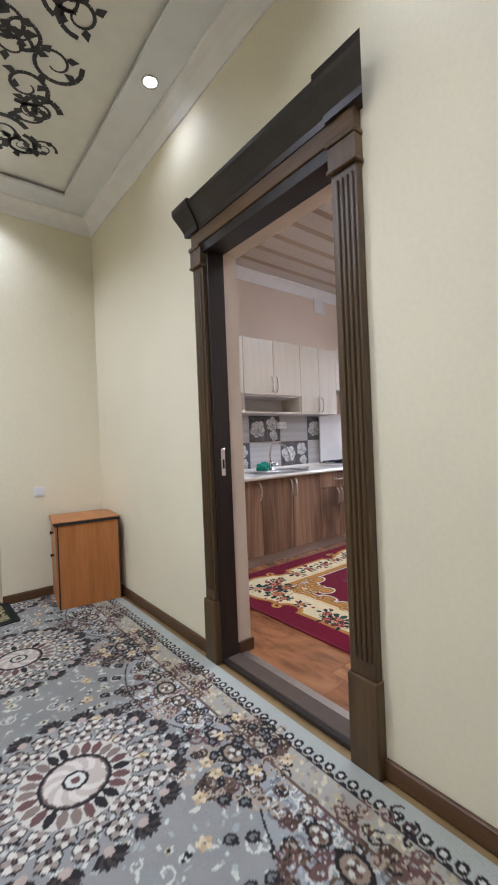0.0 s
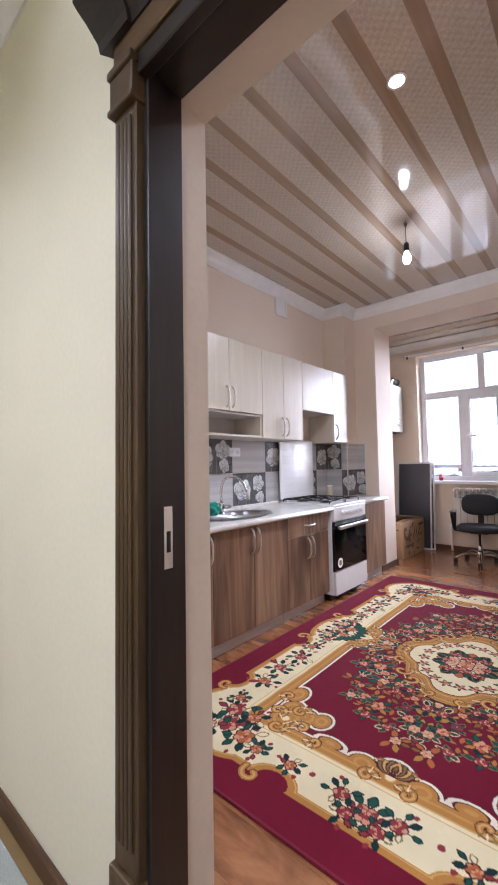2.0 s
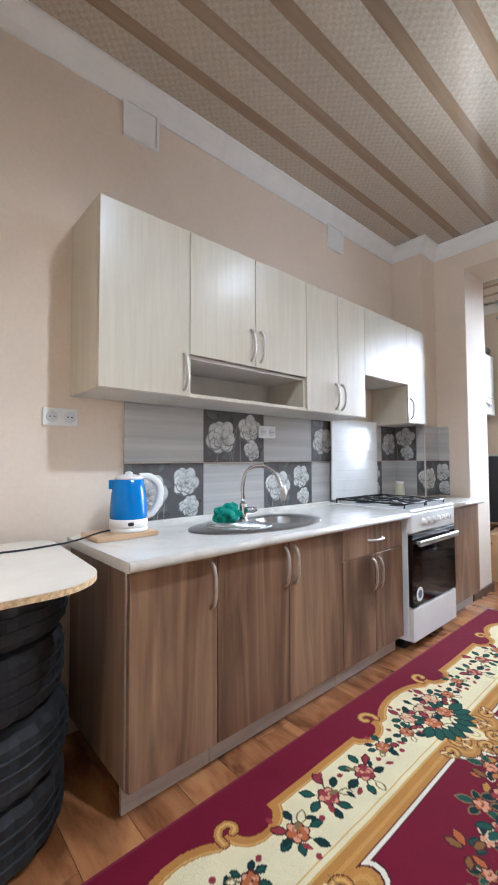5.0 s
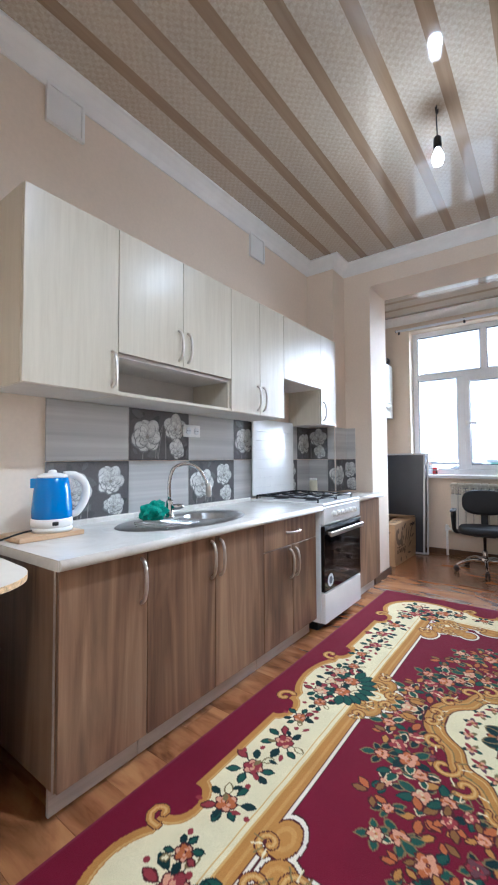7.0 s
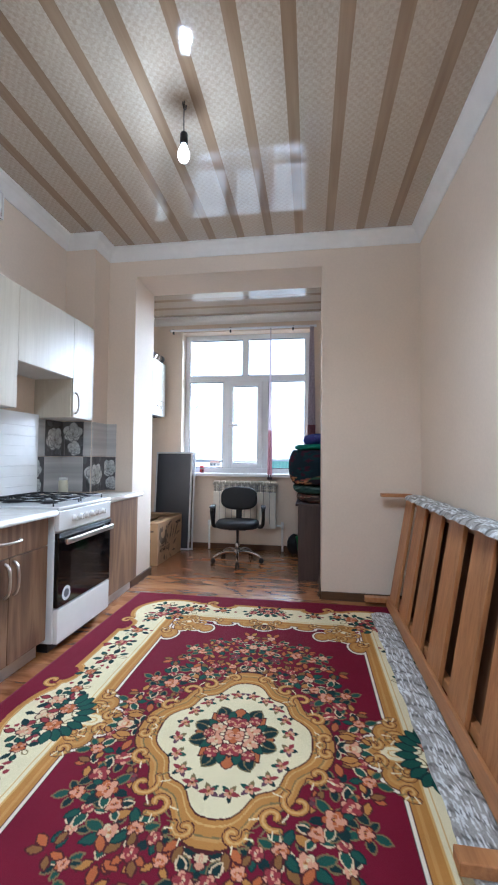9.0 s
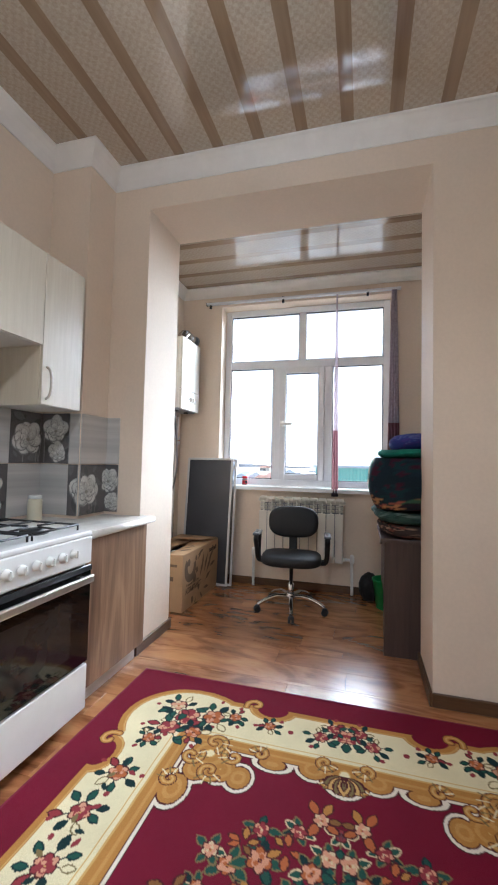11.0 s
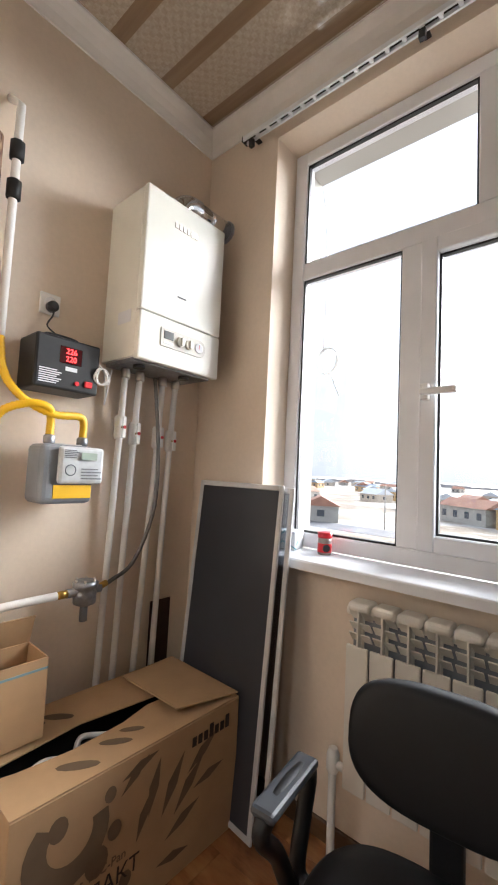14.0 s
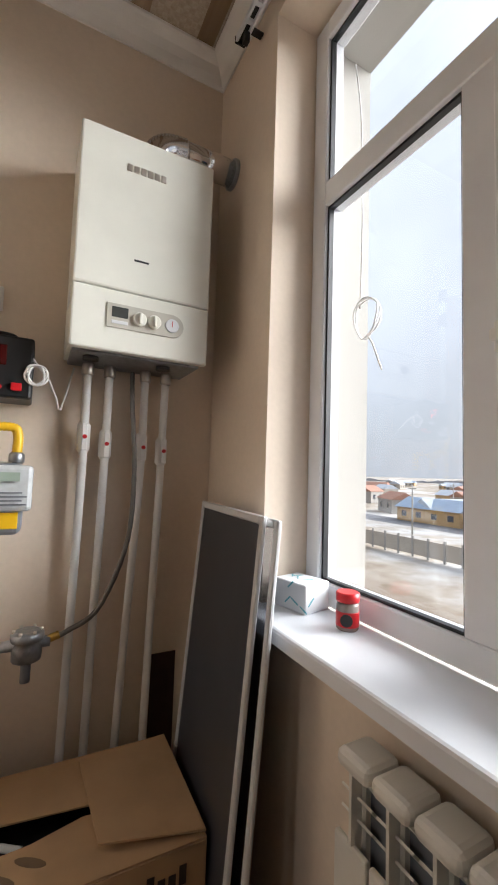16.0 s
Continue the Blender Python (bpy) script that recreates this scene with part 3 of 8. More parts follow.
cornice("cornice_kitchen", [(KIT_X0, KIT_Y1, 4.98, KIT_Y1, 0, -1), (4.98, KIT_Y1, 4.98, 3.26, -1, 0, -1, 1), (4.98, 3.26, KIT_X1, 3.26, 0, -1, 1, -1), (KIT_X1, 3.26, KIT_X1, KIT_Y0, -1, 0), (KIT_X0, KIT_Y0, KIT_X1, KIT_Y0, 0, 1), (KIT_X0, KIT_Y0, KIT_X0, KIT_Y1, 1, 0)], CEIL, 0.11, M_WHITE, "white coved ceiling cornice")
cornice("cornice_alcove", [(ALC_X0, KIT_Y1, ALC_X1, KIT_Y1, 0, -1), (ALC_X1, KIT_Y1, ALC_X1, ALC_Y0, -1, 0), (ALC_X0, KIT_Y1, ALC_X0, ALC_Y0, 1, 0), (ALC_X0, ALC_Y0, ALC_X1, ALC_Y0, 0, 1)], ALC_CEIL, 0.095, M_WHITE, "white coved ceiling cornice")
cornice("cornice_hall", [(HALL_X, HY0, HALL_X, FAR_Y, -1, 0), (HX0, FAR_Y, HALL_X, FAR_Y, 0, -1), (HX0, HY0, HX0, FAR_Y, 1, 0), (HX0, HY0, HALL_X, HY0, 0, 1)], 3.22, 0.12, M_WHITE, "white moulded hall cornice")
skirting("baseboard_hall", [(HALL_X - 0.018, HALL_X, 1.95, FAR_Y), (HALL_X - 0.018, HALL_X, HY0, 0.79)], M_SKIRT)
skirting("baseboard_hall_far", [(0.40, HALL_X - 0.018, FAR_Y - 0.018, FAR_Y)], M_SKIRTX)
skirting("baseboard_opening", [(KIT_X1 - 0.016, KIT_X1, KIT_Y0, OPEN_Y0)], M_SKIRT)
skirting("baseboard_pier", [(KIT_X1 - 0.016, ALC_X0 + 0.016, OPEN_Y1 - 0.016, OPEN_Y1), (KIT_X1 - 0.016, ALC_X0 + 0.016, OPEN_Y0, OPEN_Y0 + 0.016), (1.312, KIT_X0 + 0.02, DOOR_Y1 - 0.022, DOOR_Y1 - 0.006), (1.312, KIT_X0 + 0.02, DOOR_Y0 + 0.006, DOOR_Y0 + 0.022)], M_SKIRTX)
skirting("baseboard_window", [(ALC_X1 - 0.016, ALC_X1, ALC_Y0, KIT_Y1)], M_SKIRT)
skirting("baseboard_alcove", [(ALC_X0, ALC_X1 - 0.016, KIT_Y1 - 0.016, KIT_Y1)], M_SKIRTX)

# hall ceiling ornament: curling black vine strokes
orn = bmesh.new()
rnd = random.Random(5)


def vine(cx, cy, r, a0, sgn, w):
    pts = [(cx + r * (1 - 0.78 * k / 22) * math.cos(a0 + sgn * 9.0 * k / 22), cy + r * (1 - 0.78 * k / 22) * math.sin(a0 + sgn * 9.0 * k / 22)) for k in range(23)]
    for i in range(22):
        (ax, ay), (bx, by) = pts[i], pts[i + 1]
        nx, ny = -(by - ay), bx - ax
        k = math.hypot(nx, ny) + 1e-9
        wa, wb = w * (1 - 0.7 * i / 22), w * (1 - 0.7 * (i + 1) / 22)
        q = [(ax + nx / k * wa, ay + ny / k * wa), (bx + nx / k * wb, by + ny / k * wb), (bx - nx / k * wb, by - ny / k * wb), (ax - nx / k * wa, ay - ny / k * wa)]
        orn.faces.new([orn.verts.new((x, y, 3.2605)) for x, y in q])
    for k in range(4):
        i = 2 + 4 * k
        x, y = pts[i]
        a = rnd.random() * 6.28
        vs = [orn.verts.new((x + math.cos(a) * u * 0.07 - math.sin(a) * v * 0.03, y + math.sin(a) * u * 0.07 + math.cos(a) * v * 0.03, 3.2602)) for u, v in ((0, 0), (0.4, 1), (1, 0.2), (0.4, -0.6))]
        orn.faces.new(vs)


for oy in (2.75, 2.0, 1.25, 0.5):
    for k in range(15):
        vine(0.32 + rnd.uniform(-0.34, 0.36), oy + rnd.uniform(-0.33, 0.33), rnd.uniform(0.07, 0.17), rnd.random() * 6, rnd.choice((-1, 1)), rnd.uniform(0.008, 0.02))
for k in range(5):
    vine(0.66 - 0.13 * k, 2.95 + 0.05 * math.sin(k), 0.085, k, 1 if k % 2 else -1, 0.010)
fixed("ceiling_ornament", orn, M_ORNAMENT, "black scrolling vine print on the hall ceiling")


# ---- door surround ----
def door_surround():
    t = thing("door_surround", "dark walnut door surround with fluted pilasters and heavy cornice", "door frame", (HALL_X, 0, 0))
    for y0, y1 in ((0.795, 0.91), (1.805, 1.90)):
        bm = B(-0.035, 0.0, y0, y1, 0.34, 2.24, 0.004, 1)
        for k in range(4):
            yy = y0 + 0.014 + k * (y1 - y0 - 0.028) / 4
            box(bm, -0.043, -0.034, yy, yy + 0.012, 0.40, 2.14, 0.003, 1)
        part("pilaster", bm, M_PORTAL, t)
        part("plinth_block", B(-0.048, 0.0, y0 - 0.006, y1 + 0.006, 0.0, 0.34, 0.006), M_PORTAL, t)
        bm = B(-0.056, 0.0, y0 - 0.008, y1 + 0.008, 2.265, 2.288, 0.006)
        box(bm, -0.048, 0.0, y0 - 0.004, y1 + 0.004, 2.185, 2.265, 0.004)
        box(bm, -0.054, 0.0, y0 - 0.008, y1 + 0.008, 2.168, 2.185, 0.005)
        part("capital", bm, M_PORTAL, t)
    part("frieze", B(-0.04, 0.0, 0.795, 1.90, 2.29, 2.365, 0.003, 1), M_PORTALH, t)
    part("lower_band", B(-0.032, 0.0, 0.912, 1.803, 2.236, 2.2895, 0.003, 1), M_DARKEDGE, t)
    for y0, y1, d in ((0.915, 1.805, 0.0), (0.785, 0.915, 0.012), (1.805, 1.905, 0.012)):
        prof = [(0, 2.36), (-0.045 - d, 2.36), (-0.050 - d, 2.385), (-0.075 - d, 2.43), (-0.098 - d, 2.465), (-0.105 - d, 2.48), (-0.105 - d, 2.50 + d * 0.7), (0, 2.50 + d * 0.7)]
        bm = bmesh.new()
        ext = 0.0 if d == 0 else 0.045
        lo = [bm.verts.new((x, y0 - (-x * 0.9 * (ext > 0 and y0 < 1)) * 0.75, z)) for x, z in prof]
        hi = [bm.verts.new((x, y1 + (-x * 0.9 * (ext > 0 and y1 > 1.9)) * 0.6, z)) for x, z in prof]
        n = len(prof)
        for i in range(n):
            bm.faces.new((lo[i], lo[(i + 1) % n], hi[(i + 1) % n], hi[i]))
        bm.faces.new(lo)
        bm.faces.new(hi[::-1])
        part("cornice", bm, M_DARKEDGE, t)
    part("lining", B(-0.01, 0.10, DOOR_Y1 - 0.03, DOOR_Y1, 0.0, DOOR_Z, 0.003, 1), M_DARKEDGE, t, "black walnut jamb lining")
    part("lining", B(-0.01, 0.10, DOOR_Y0, DOOR_Y0 + 0.03, 0.0, DOOR_Z, 0.003, 1), M_DARKEDGE, t, "black walnut jamb lining")
    part("head_lining", B(-0.01, 0.10, DOOR_Y0 + 0.03, DOOR_Y1 - 0.03, DOOR_Z - 0.02, DOOR_Z, 0.003, 1), M_DARKEDGE, t, "black walnut head lining")
    pl = part("strike_plate", B(0.030, 0.056, DOOR_Y1 - 0.0335, DOOR_Y1 - 0.0295, 1.02, 1.17, 0.001, 1), M_CHROME, t, "steel strike plate")
    part("latch_hole", B(0.038, 0.048, DOOR_Y1 - 0.035, DOOR_Y1 - 0.033, 1.06, 1.11), M_BLACK, pl)
    part("threshold_nosing", B(-0.008, 0.02, DOOR_Y0 + 0.03, DOOR_Y1 - 0.03, 0.0, 0.021, 0.005), M_DARKEDGE, t, "dark wooden threshold nosing")
    part("threshold", B(0.02, 0.11, DOOR_Y0 + 0.03, DOOR_Y1 - 0.03, 0.0, 0.022, 0.004), M_THRESH, t, "grey-brown threshold board")
    part("threshold_strip", B(0.11, 0.16, DOOR_Y0 + 0.03, DOOR_Y1 - 0.03, 0.0, 0.014, 0.004), M_SATIN, t, "satin metal cover strip")


door_surround()


# ---- window ----
def window():
    w = tagged(new("window_1"), "white plastic window of five panes, closed, with daylight behind", "", "", "structure")
    gx0, gx1 = GLASS_X - 0.035, GLASS_X + 0.035
    y0, y1, z0, z1 = WIN_Y0, WIN_Y1, WIN_Z0, WIN_Z1
    fr = B(gx0, gx1, y0, y0 + 0.065, z0, z1, 0.004, 1)
    box(fr, gx0, gx1, y1 - 0.065, y1, z0, z1, 0.004, 1)
    box(fr, gx0, gx1, y0 + 0.065, y1 - 0.065, z0, z0 + 0.065, 0.004, 1)
    box(fr, gx0, gx1, y0 + 0.065, y1 - 0.065, z1 - 0.065, z1, 0.004, 1)
    part("window_frame", fr, M_PVC, w)
    part("transom", B(gx0, gx1, y0 + 0.065, y1 - 0.065, 2.225, 2.305, 0.004, 1), M_PVC, w)
    for a, b, c, d in ((2.215, 2.285, 2.305, z1 - 0.065), (2.475, 2.555, z0 + 0.065, 2.225), (1.935, 2.015, z0 + 0.065, 2.225)):
        part("mullion", B(gx0, gx1, a, b, c, d, 0.004, 1), M_PVC, w)
    sash = bmesh.new()
    a, b, c, d = 2.015, 2.475, z0 + 0.065, 2.225
    for q in ((a, a + 0.06, c, d), (b - 0.06, b, c, d), (a + 0.06, b - 0.06, c, c + 0.06), (a + 0.06, b - 0.06, d - 0.06, d)):
        box(sash, gx0 - 0.018, gx1 - 0.01, q[0], q[1], q[2], q[3], 0.005, 1)
    part("sash", sash, M_PVC, w, "white opening sash")
    hd = B(gx0 - 0.045, gx0 - 0.018, b - 0.042, b - 0.012, 1.60, 1.66, 0.004, 1)
    box(hd, gx0 - 0.065, gx0 - 0.045, b - 0.14, b - 0.015, 1.615, 1.640, 0.006, 2)
    part("handle", hd, M_WPLASTIC, w, "white window handle")
    for a, b, c, d in ((y0 + 0.065, 2.215, 2.305, z1 - 0.065), (2.285, y1 - 0.065, 2.305, z1 - 0.065), (2.555, y1 - 0.065, z0 + 0.065, 2.225), (2.075, 2.415, z0 + 0.125, 2.165), (y0 + 0.065, 1.935, z0 + 0.065, 2.225)):
        p = part("pane", B(GLASS_X - 0.003, GLASS_X + 0.003, a, b, c, d), M_GLASS, w)
        p.visible_shadow = False
        g = bmesh.new()
        for q in ((a, a + 0.008, c, d), (b - 0.008, b, c, d), (a + 0.008, b - 0.008, c, c + 0.008), (a + 0.008, b - 0.008, d - 0.008, d)):
            box(g, GLASS_X - 0.022, GLASS_X - 0.004, *q)
        part("gasket", g, M_BLACK, p)
    sill = slab([(6.875, WIN_Y0 - 0.04), (6.948, WIN_Y0 - 0.04), (6.948, WIN_Y0 + 0.002), (GLASS_X - 0.036, WIN_Y0 + 0.002), (GLASS_X - 0.036, WIN_Y1 - 0.002), (6.948, WIN_Y1 - 0.002), (6.948, WIN_Y1 + 0.03), (6.905, WIN_Y1 + 0.03), (6.875, WIN_Y1)], 0.947, 0.985, 0.008)
    part("window_sill", sill, M_PVC, w, "white plastic window sill")


window()


def outer_door():
    d = tagged(new("door_1"), "black steel entrance door, closed, with chrome handle", "", "", "structure")
    d.matrix_basis = pose(0, FAR_Y + 0.22, 0)
    bm = B(-0.55, 0.38, 0.0, 0.07, 0.0, 2.26, 0.006)
    box(bm, -0.45, 0.26, -0.012, 0.0, 1.15, 2.10, 0.008)
    box(bm, -0.45, 0.26, -0.012, 0.0, 0.15, 0.95, 0.008)
    part("leaf", bm, M_DOORLEAF, d)
    h = B(0.275, 0.325, -0.02, 0.0, 0.92, 1.14, 0.004)
    tube([(0.30, -0.015, 1.06), (0.30, -0.055, 1.06), (0.17, -0.058, 1.06)], 0.009, 8, h)
    part("door_handle", h, M_CHROME, d, "chrome lever handle with plate")


outer_door()


# ---- kitchen units ----
def bow_handle(length, parent, at, vertical=True, material=None):
    pts = [(0, 0, -length / 2), (0, -0.018, -length / 2 + 0.012), (0, -0.030, -length / 4), (0, -0.033, 0), (0, -0.030, length / 4), (0, -0.018, length / 2 - 0.012), (0, 0, length / 2)]
    bm = tube(smooth_path(pts, 4), 0.0075, 8)
    if not vertical:
        turn(bm, pose(0, 0, 0, 0, 90, 0))
    turn(bm, Matrix.Translation(at))
    return part("handle", bm, material or M_SATIN, parent, "bowed satin metal handle")


UP_Y, UP_Z0, UP_Z1 = 3.208, 1.497, 2.285
LOW_Y = 2.925


def upper_cabinet(x0, x1, z0, doors, label, niche=False):
    c = thing("wall_cabinet", label, "cabinet", (x0, KIT_Y1, z0), 0, "upper kitchen cabinets")
    w, d, h = x1 - x0, UP_Y - KIT_Y1 + 0.018, UP_Z1 - z0
    t = 0.016
    dz = 0.20 if niche else 0.0
    for nm, q in (("side_board", (0, t, d, 0, 0, h)), ("side_board", (w - t, w, d, 0, 0, h)), ("bottom_board", (t, w - t, d, 0, 0, t)), ("top_board", (t, w - t, d, 0, h - t, h)), ("back_board", (t, w - t, -0.012, -0.002, t, h - t))):
        part(nm, B(*q, 0.0012, 1), M_CARCASS if nm != "side_board" else M_UPPER, c)
    if niche:
        part("shelf", B(t, w - t, d, -0.012, dz - t, dz), M_CARCASS, c)
    n = len(doors)
    for i, side in enumerate(doors):
        a, b = w * i / n + 0.0015, w * (i + 1) / n - 0.0015
        dr = part("door", B(a, b, d - 0.018, d - 0.001, dz + 0.002, h - 0.002, 0.002, 1), M_UPPER, c)
        if side:
            hx = b - 0.032 if side == "r" else a + 0.032
            bow_handle(0.165, dr, (hx, d - 0.018, dz + 0.115))
    if niche:
        part("shelf_edge", B(0.0, w, d - 0.014, d, 0.0, 0.018, 0.002, 1), M_UPPER, c)
    return c


upper_cabinet(2.10, 2.53, UP_Z0, ["r"], "pale grey wood-look wall cabinet at the end of the row")
upper_cabinet(2.53, 3.362, UP_Z0, ["r", "l"], "pale grey wall cabinet with open shelf under its doors", True)
upper_cabinet(3.362, 3.99, UP_Z0, ["r", "l"], "pale grey wood-look wall cabinet with two doors")
upper_cabinet(3.99, 4.60, 1.80, [""], "short pale grey wall cabinet above the stove")
upper_cabinet(4.60, 4.90, UP_Z0, ["l"], "narrow pale grey wall cabinet beside the duct casing")


def base_cabinet(x0, x1, doors, label, drawer=False, end=False):
    c = thing("base_cabinet", label, "cabinet", (x0, KIT_Y1, 0), 0, "lower kitchen cabinets")
    w, d = x1 - x0, LOW_Y - KIT_Y1
    t = 0.016
    for nm, q in (("side_board", (0, t, d + 0.018, -0.03, 0.10, 0.832)), ("side_board", (w - t, w, d + 0.018, -0.03, 0.10, 0.832)), ("bottom_board", (t, w - t, d + 0.018, -0.03, 0.10, 0.116)), ("back_board", (t, w - t, -0.04, -0.03, 0.116, 0.832)), ("top_rail", (t, w - t, d + 0.02, d + 0.10, 0.80, 0.832))):
        part(nm, B(*q, 0.0012, 1), M_LOWER, c)
    if end:
        part("side_edge", B(-0.002, 0.0, d + 0.0175, d + 0.030, 0.10, 0.83), M_PLINTH, c, "pale edge strip")
    part("plinth", B(0.005, w, d + 0.06, d + 0.076, 0.0, 0.105, 0.001, 1), M_PLINTH, c, "pale grey wood-look plinth")
    top = 0.66 if drawer else 0.828
    if drawer:
        dr = part("drawer", B(0.002, w - 0.002, d, d + 0.017, 0.664, 0.828, 0.002, 1), M_LOWER, c)
        bow_handle(0.15, dr, (w / 2, d, 0.745), False)
    n = len(doors)
    for i, side in enumerate(doors):
        a, b = w * i / n + 0.0018, w * (i + 1) / n - 0.0018
        dr = part("door", B(a, b, d, d + 0.017, 0.105, top, 0.002, 1), M_LOWER, c)
        if side:
            bow_handle(0.175, dr, (b - 0.03 if side == "r" else a + 0.03, d, top - 0.11))


base_cabinet(2.105, 2.475, ["r"], "brown oak-look base cabinet at the end of the row", end=True)
base_cabinet(2.475, 3.30, ["r", "l"], "brown oak-look base cabinet under the sink")
base_cabinet(3.30, 3.93, ["r", "l"], "brown oak-look base cabinet with a drawer above two doors", True)
base_cabinet(4.63, 5.21, [""], "brown oak-look base cabinet beside the stove")

wt = thing("worktop", "pale marbled laminate worktop, worn and shiny", "worktop", (0, 0, 0))
SX, SY = 3.06, 3.20
hx0, hx1, hy0, hy1 = SX - 0.077, SX + 0.217, SY - 0.147, SY + 0.147
part("slab", slab([(2.085, 2.893), (3.955, 2.893), (3.955, hy0), (2.085, hy0)], 0.834, 0.872), M_COUNTER, wt)
part("front_nosing", tube([(2.087, 2.8945, 0.853), (3.953, 2.8945, 0.853)], 0.0185, 14), M_COUNTER, wt)
part("slab", slab([(2.085, hy0), (hx0, hy0), (hx0, hy1), (2.085, hy1)], 0.834, 0.872), M_COUNTER, wt)
part("slab", slab([(hx1, hy0), (3.955, hy0), (3.955, hy1), (hx1, hy1)], 0.834, 0.872), M_COUNTER, wt)
part("slab", slab([(2.085, hy1), (3.955, hy1), (3.955, 3.50), (2.085, 3.50)], 0.834, 0.872), M_COUNTER, wt)
part("upstand", B(2.30, 3.955, 3.500, 3.531, 0.845, 0.898, 0.006), M_COUNTER, wt)
wt2 = thing("worktop", "short pale marbled worktop beside the stove", "worktop", (0, 0, 0))
part("slab", slab([(4.625, 2.908), (5.26, 2.908), (5.26, 2.985), (5.225, 2.985), (5.225, 3.245), (4.965, 3.245), (4.965, 3.525), (4.625, 3.525)], 0.834, 0.872, 0.004), M_COUNTER, wt2)
part("front_nosing", tube([(4.627, 2.909, 0.853), (5.258, 2.909, 0.853)], 0.0185, 14), M_COUNTER, wt2)


def sink():
    s = thing("sink", "round stainless steel sink with ribbed drainer", "sink", (SX, SY, 0.872))
    n = 64
    rim = bmesh.new()
    # one oval sheet with the bowl pressed into it
    outline = [(-0.20 + (0.42 if math.cos(a) > 0 else 0.42) * math.cos(a) + 0.10, 0.235 * math.sin(a)) for a in (2 * math.pi * i / n for i in range(n))]
    bowl = [(0.07 + 0.142 * math.cos(a), 0.142 * math.sin(a)) for a in (2 * math.pi * i / n for i in range(n))]
    loops = [[(x, y, 0.0) for x, y in outline], [(x * 0.985, y * 0.97, 0.006) for x, y in outline], [(0.07 + (x - 0.07) * 1.06, y * 1.06, 0.005) for x, y in bowl], [(x, y, -0.004) for x, y in bowl], [(0.07 + (x - 0.07) * 0.95, y * 0.95, -0.13) for x, y in bowl], [(0.07 + (x - 0.07) * 0.80, y * 0.80, -0.155) for x, y in bowl]]
    vs = [[rim.verts.new(p) for p in lp] for lp in loops]
    for a, b in zip(vs, vs[1:]):
        for i in range(n):
            rim.faces.new((a[i], a[(i + 1) % n], b[(i + 1) % n], b[i])).smooth = True
    rim.faces.new(vs[-1])
    part("basin", rim, M_STEEL, s)
    for k in range(6):
        yy = -0.13 + k * 0.046
        part("rib", tube([(-0.44 + 0.03 * abs(k - 2.5), yy, 0.006), (-0.14, yy, 0.006)], 0.0045, 6), M_STEEL, s)
    f = thing("tap", "chrome swan-neck mixer tap", "tap", (SX - 0.13, SY + 0.10, 0.877))
    part("body", lathe([(0.027, 0), (0.027, 0.008), (0.02, 0.014), (0.02, 0.09), (0.016, 0.10)], 20), M_CHROME, f)
    neck = smooth_path([(0, 0, 0.10), (0, 0, 0.20), (0.03, -0.01, 0.275), (0.10, -0.04, 0.295), (0.17, -0.07, 0.255), (0.215, -0.09, 0.16)], 6)
    part("spout", tube(neck, 0.0105, 10), M_CHROME, f)
    part("spray_head", lathe([(0.011, 0.02), (0.017, 0.0), (0.017, -0.05), (0.012, -0.062)], 16, None, (0.218, -0.092, 0.165)), M_SATIN, f)
    part("lever", tube([(0.0, -0.02, 0.06), (0.03, -0.045, 0.062), (0.05, -0.055, 0.064)], [0.016, 0.017, 0.012], 10), M_CHROME, f)
    sp = bmesh.new()
    bmesh.ops.create_icosphere(sp, subdivisions=4, radius=0.075)
    for v in sp.verts:
        v.co = Vector((v.co.x * 1.0, v.co.y * 0.75, v.co.z * 0.72)) * (1 + 0.42 * noise.noise(v.co * 24) + 0.14 * noise.noise(v.co * 60))
    turn(sp, Matrix.Translation((SX - 0.22, SY + 0.12, 0.922)))
    solo("dish_cloth", sp, M_TEAL, "crumpled teal dish cloth beside the tap", "cloth")


sink()


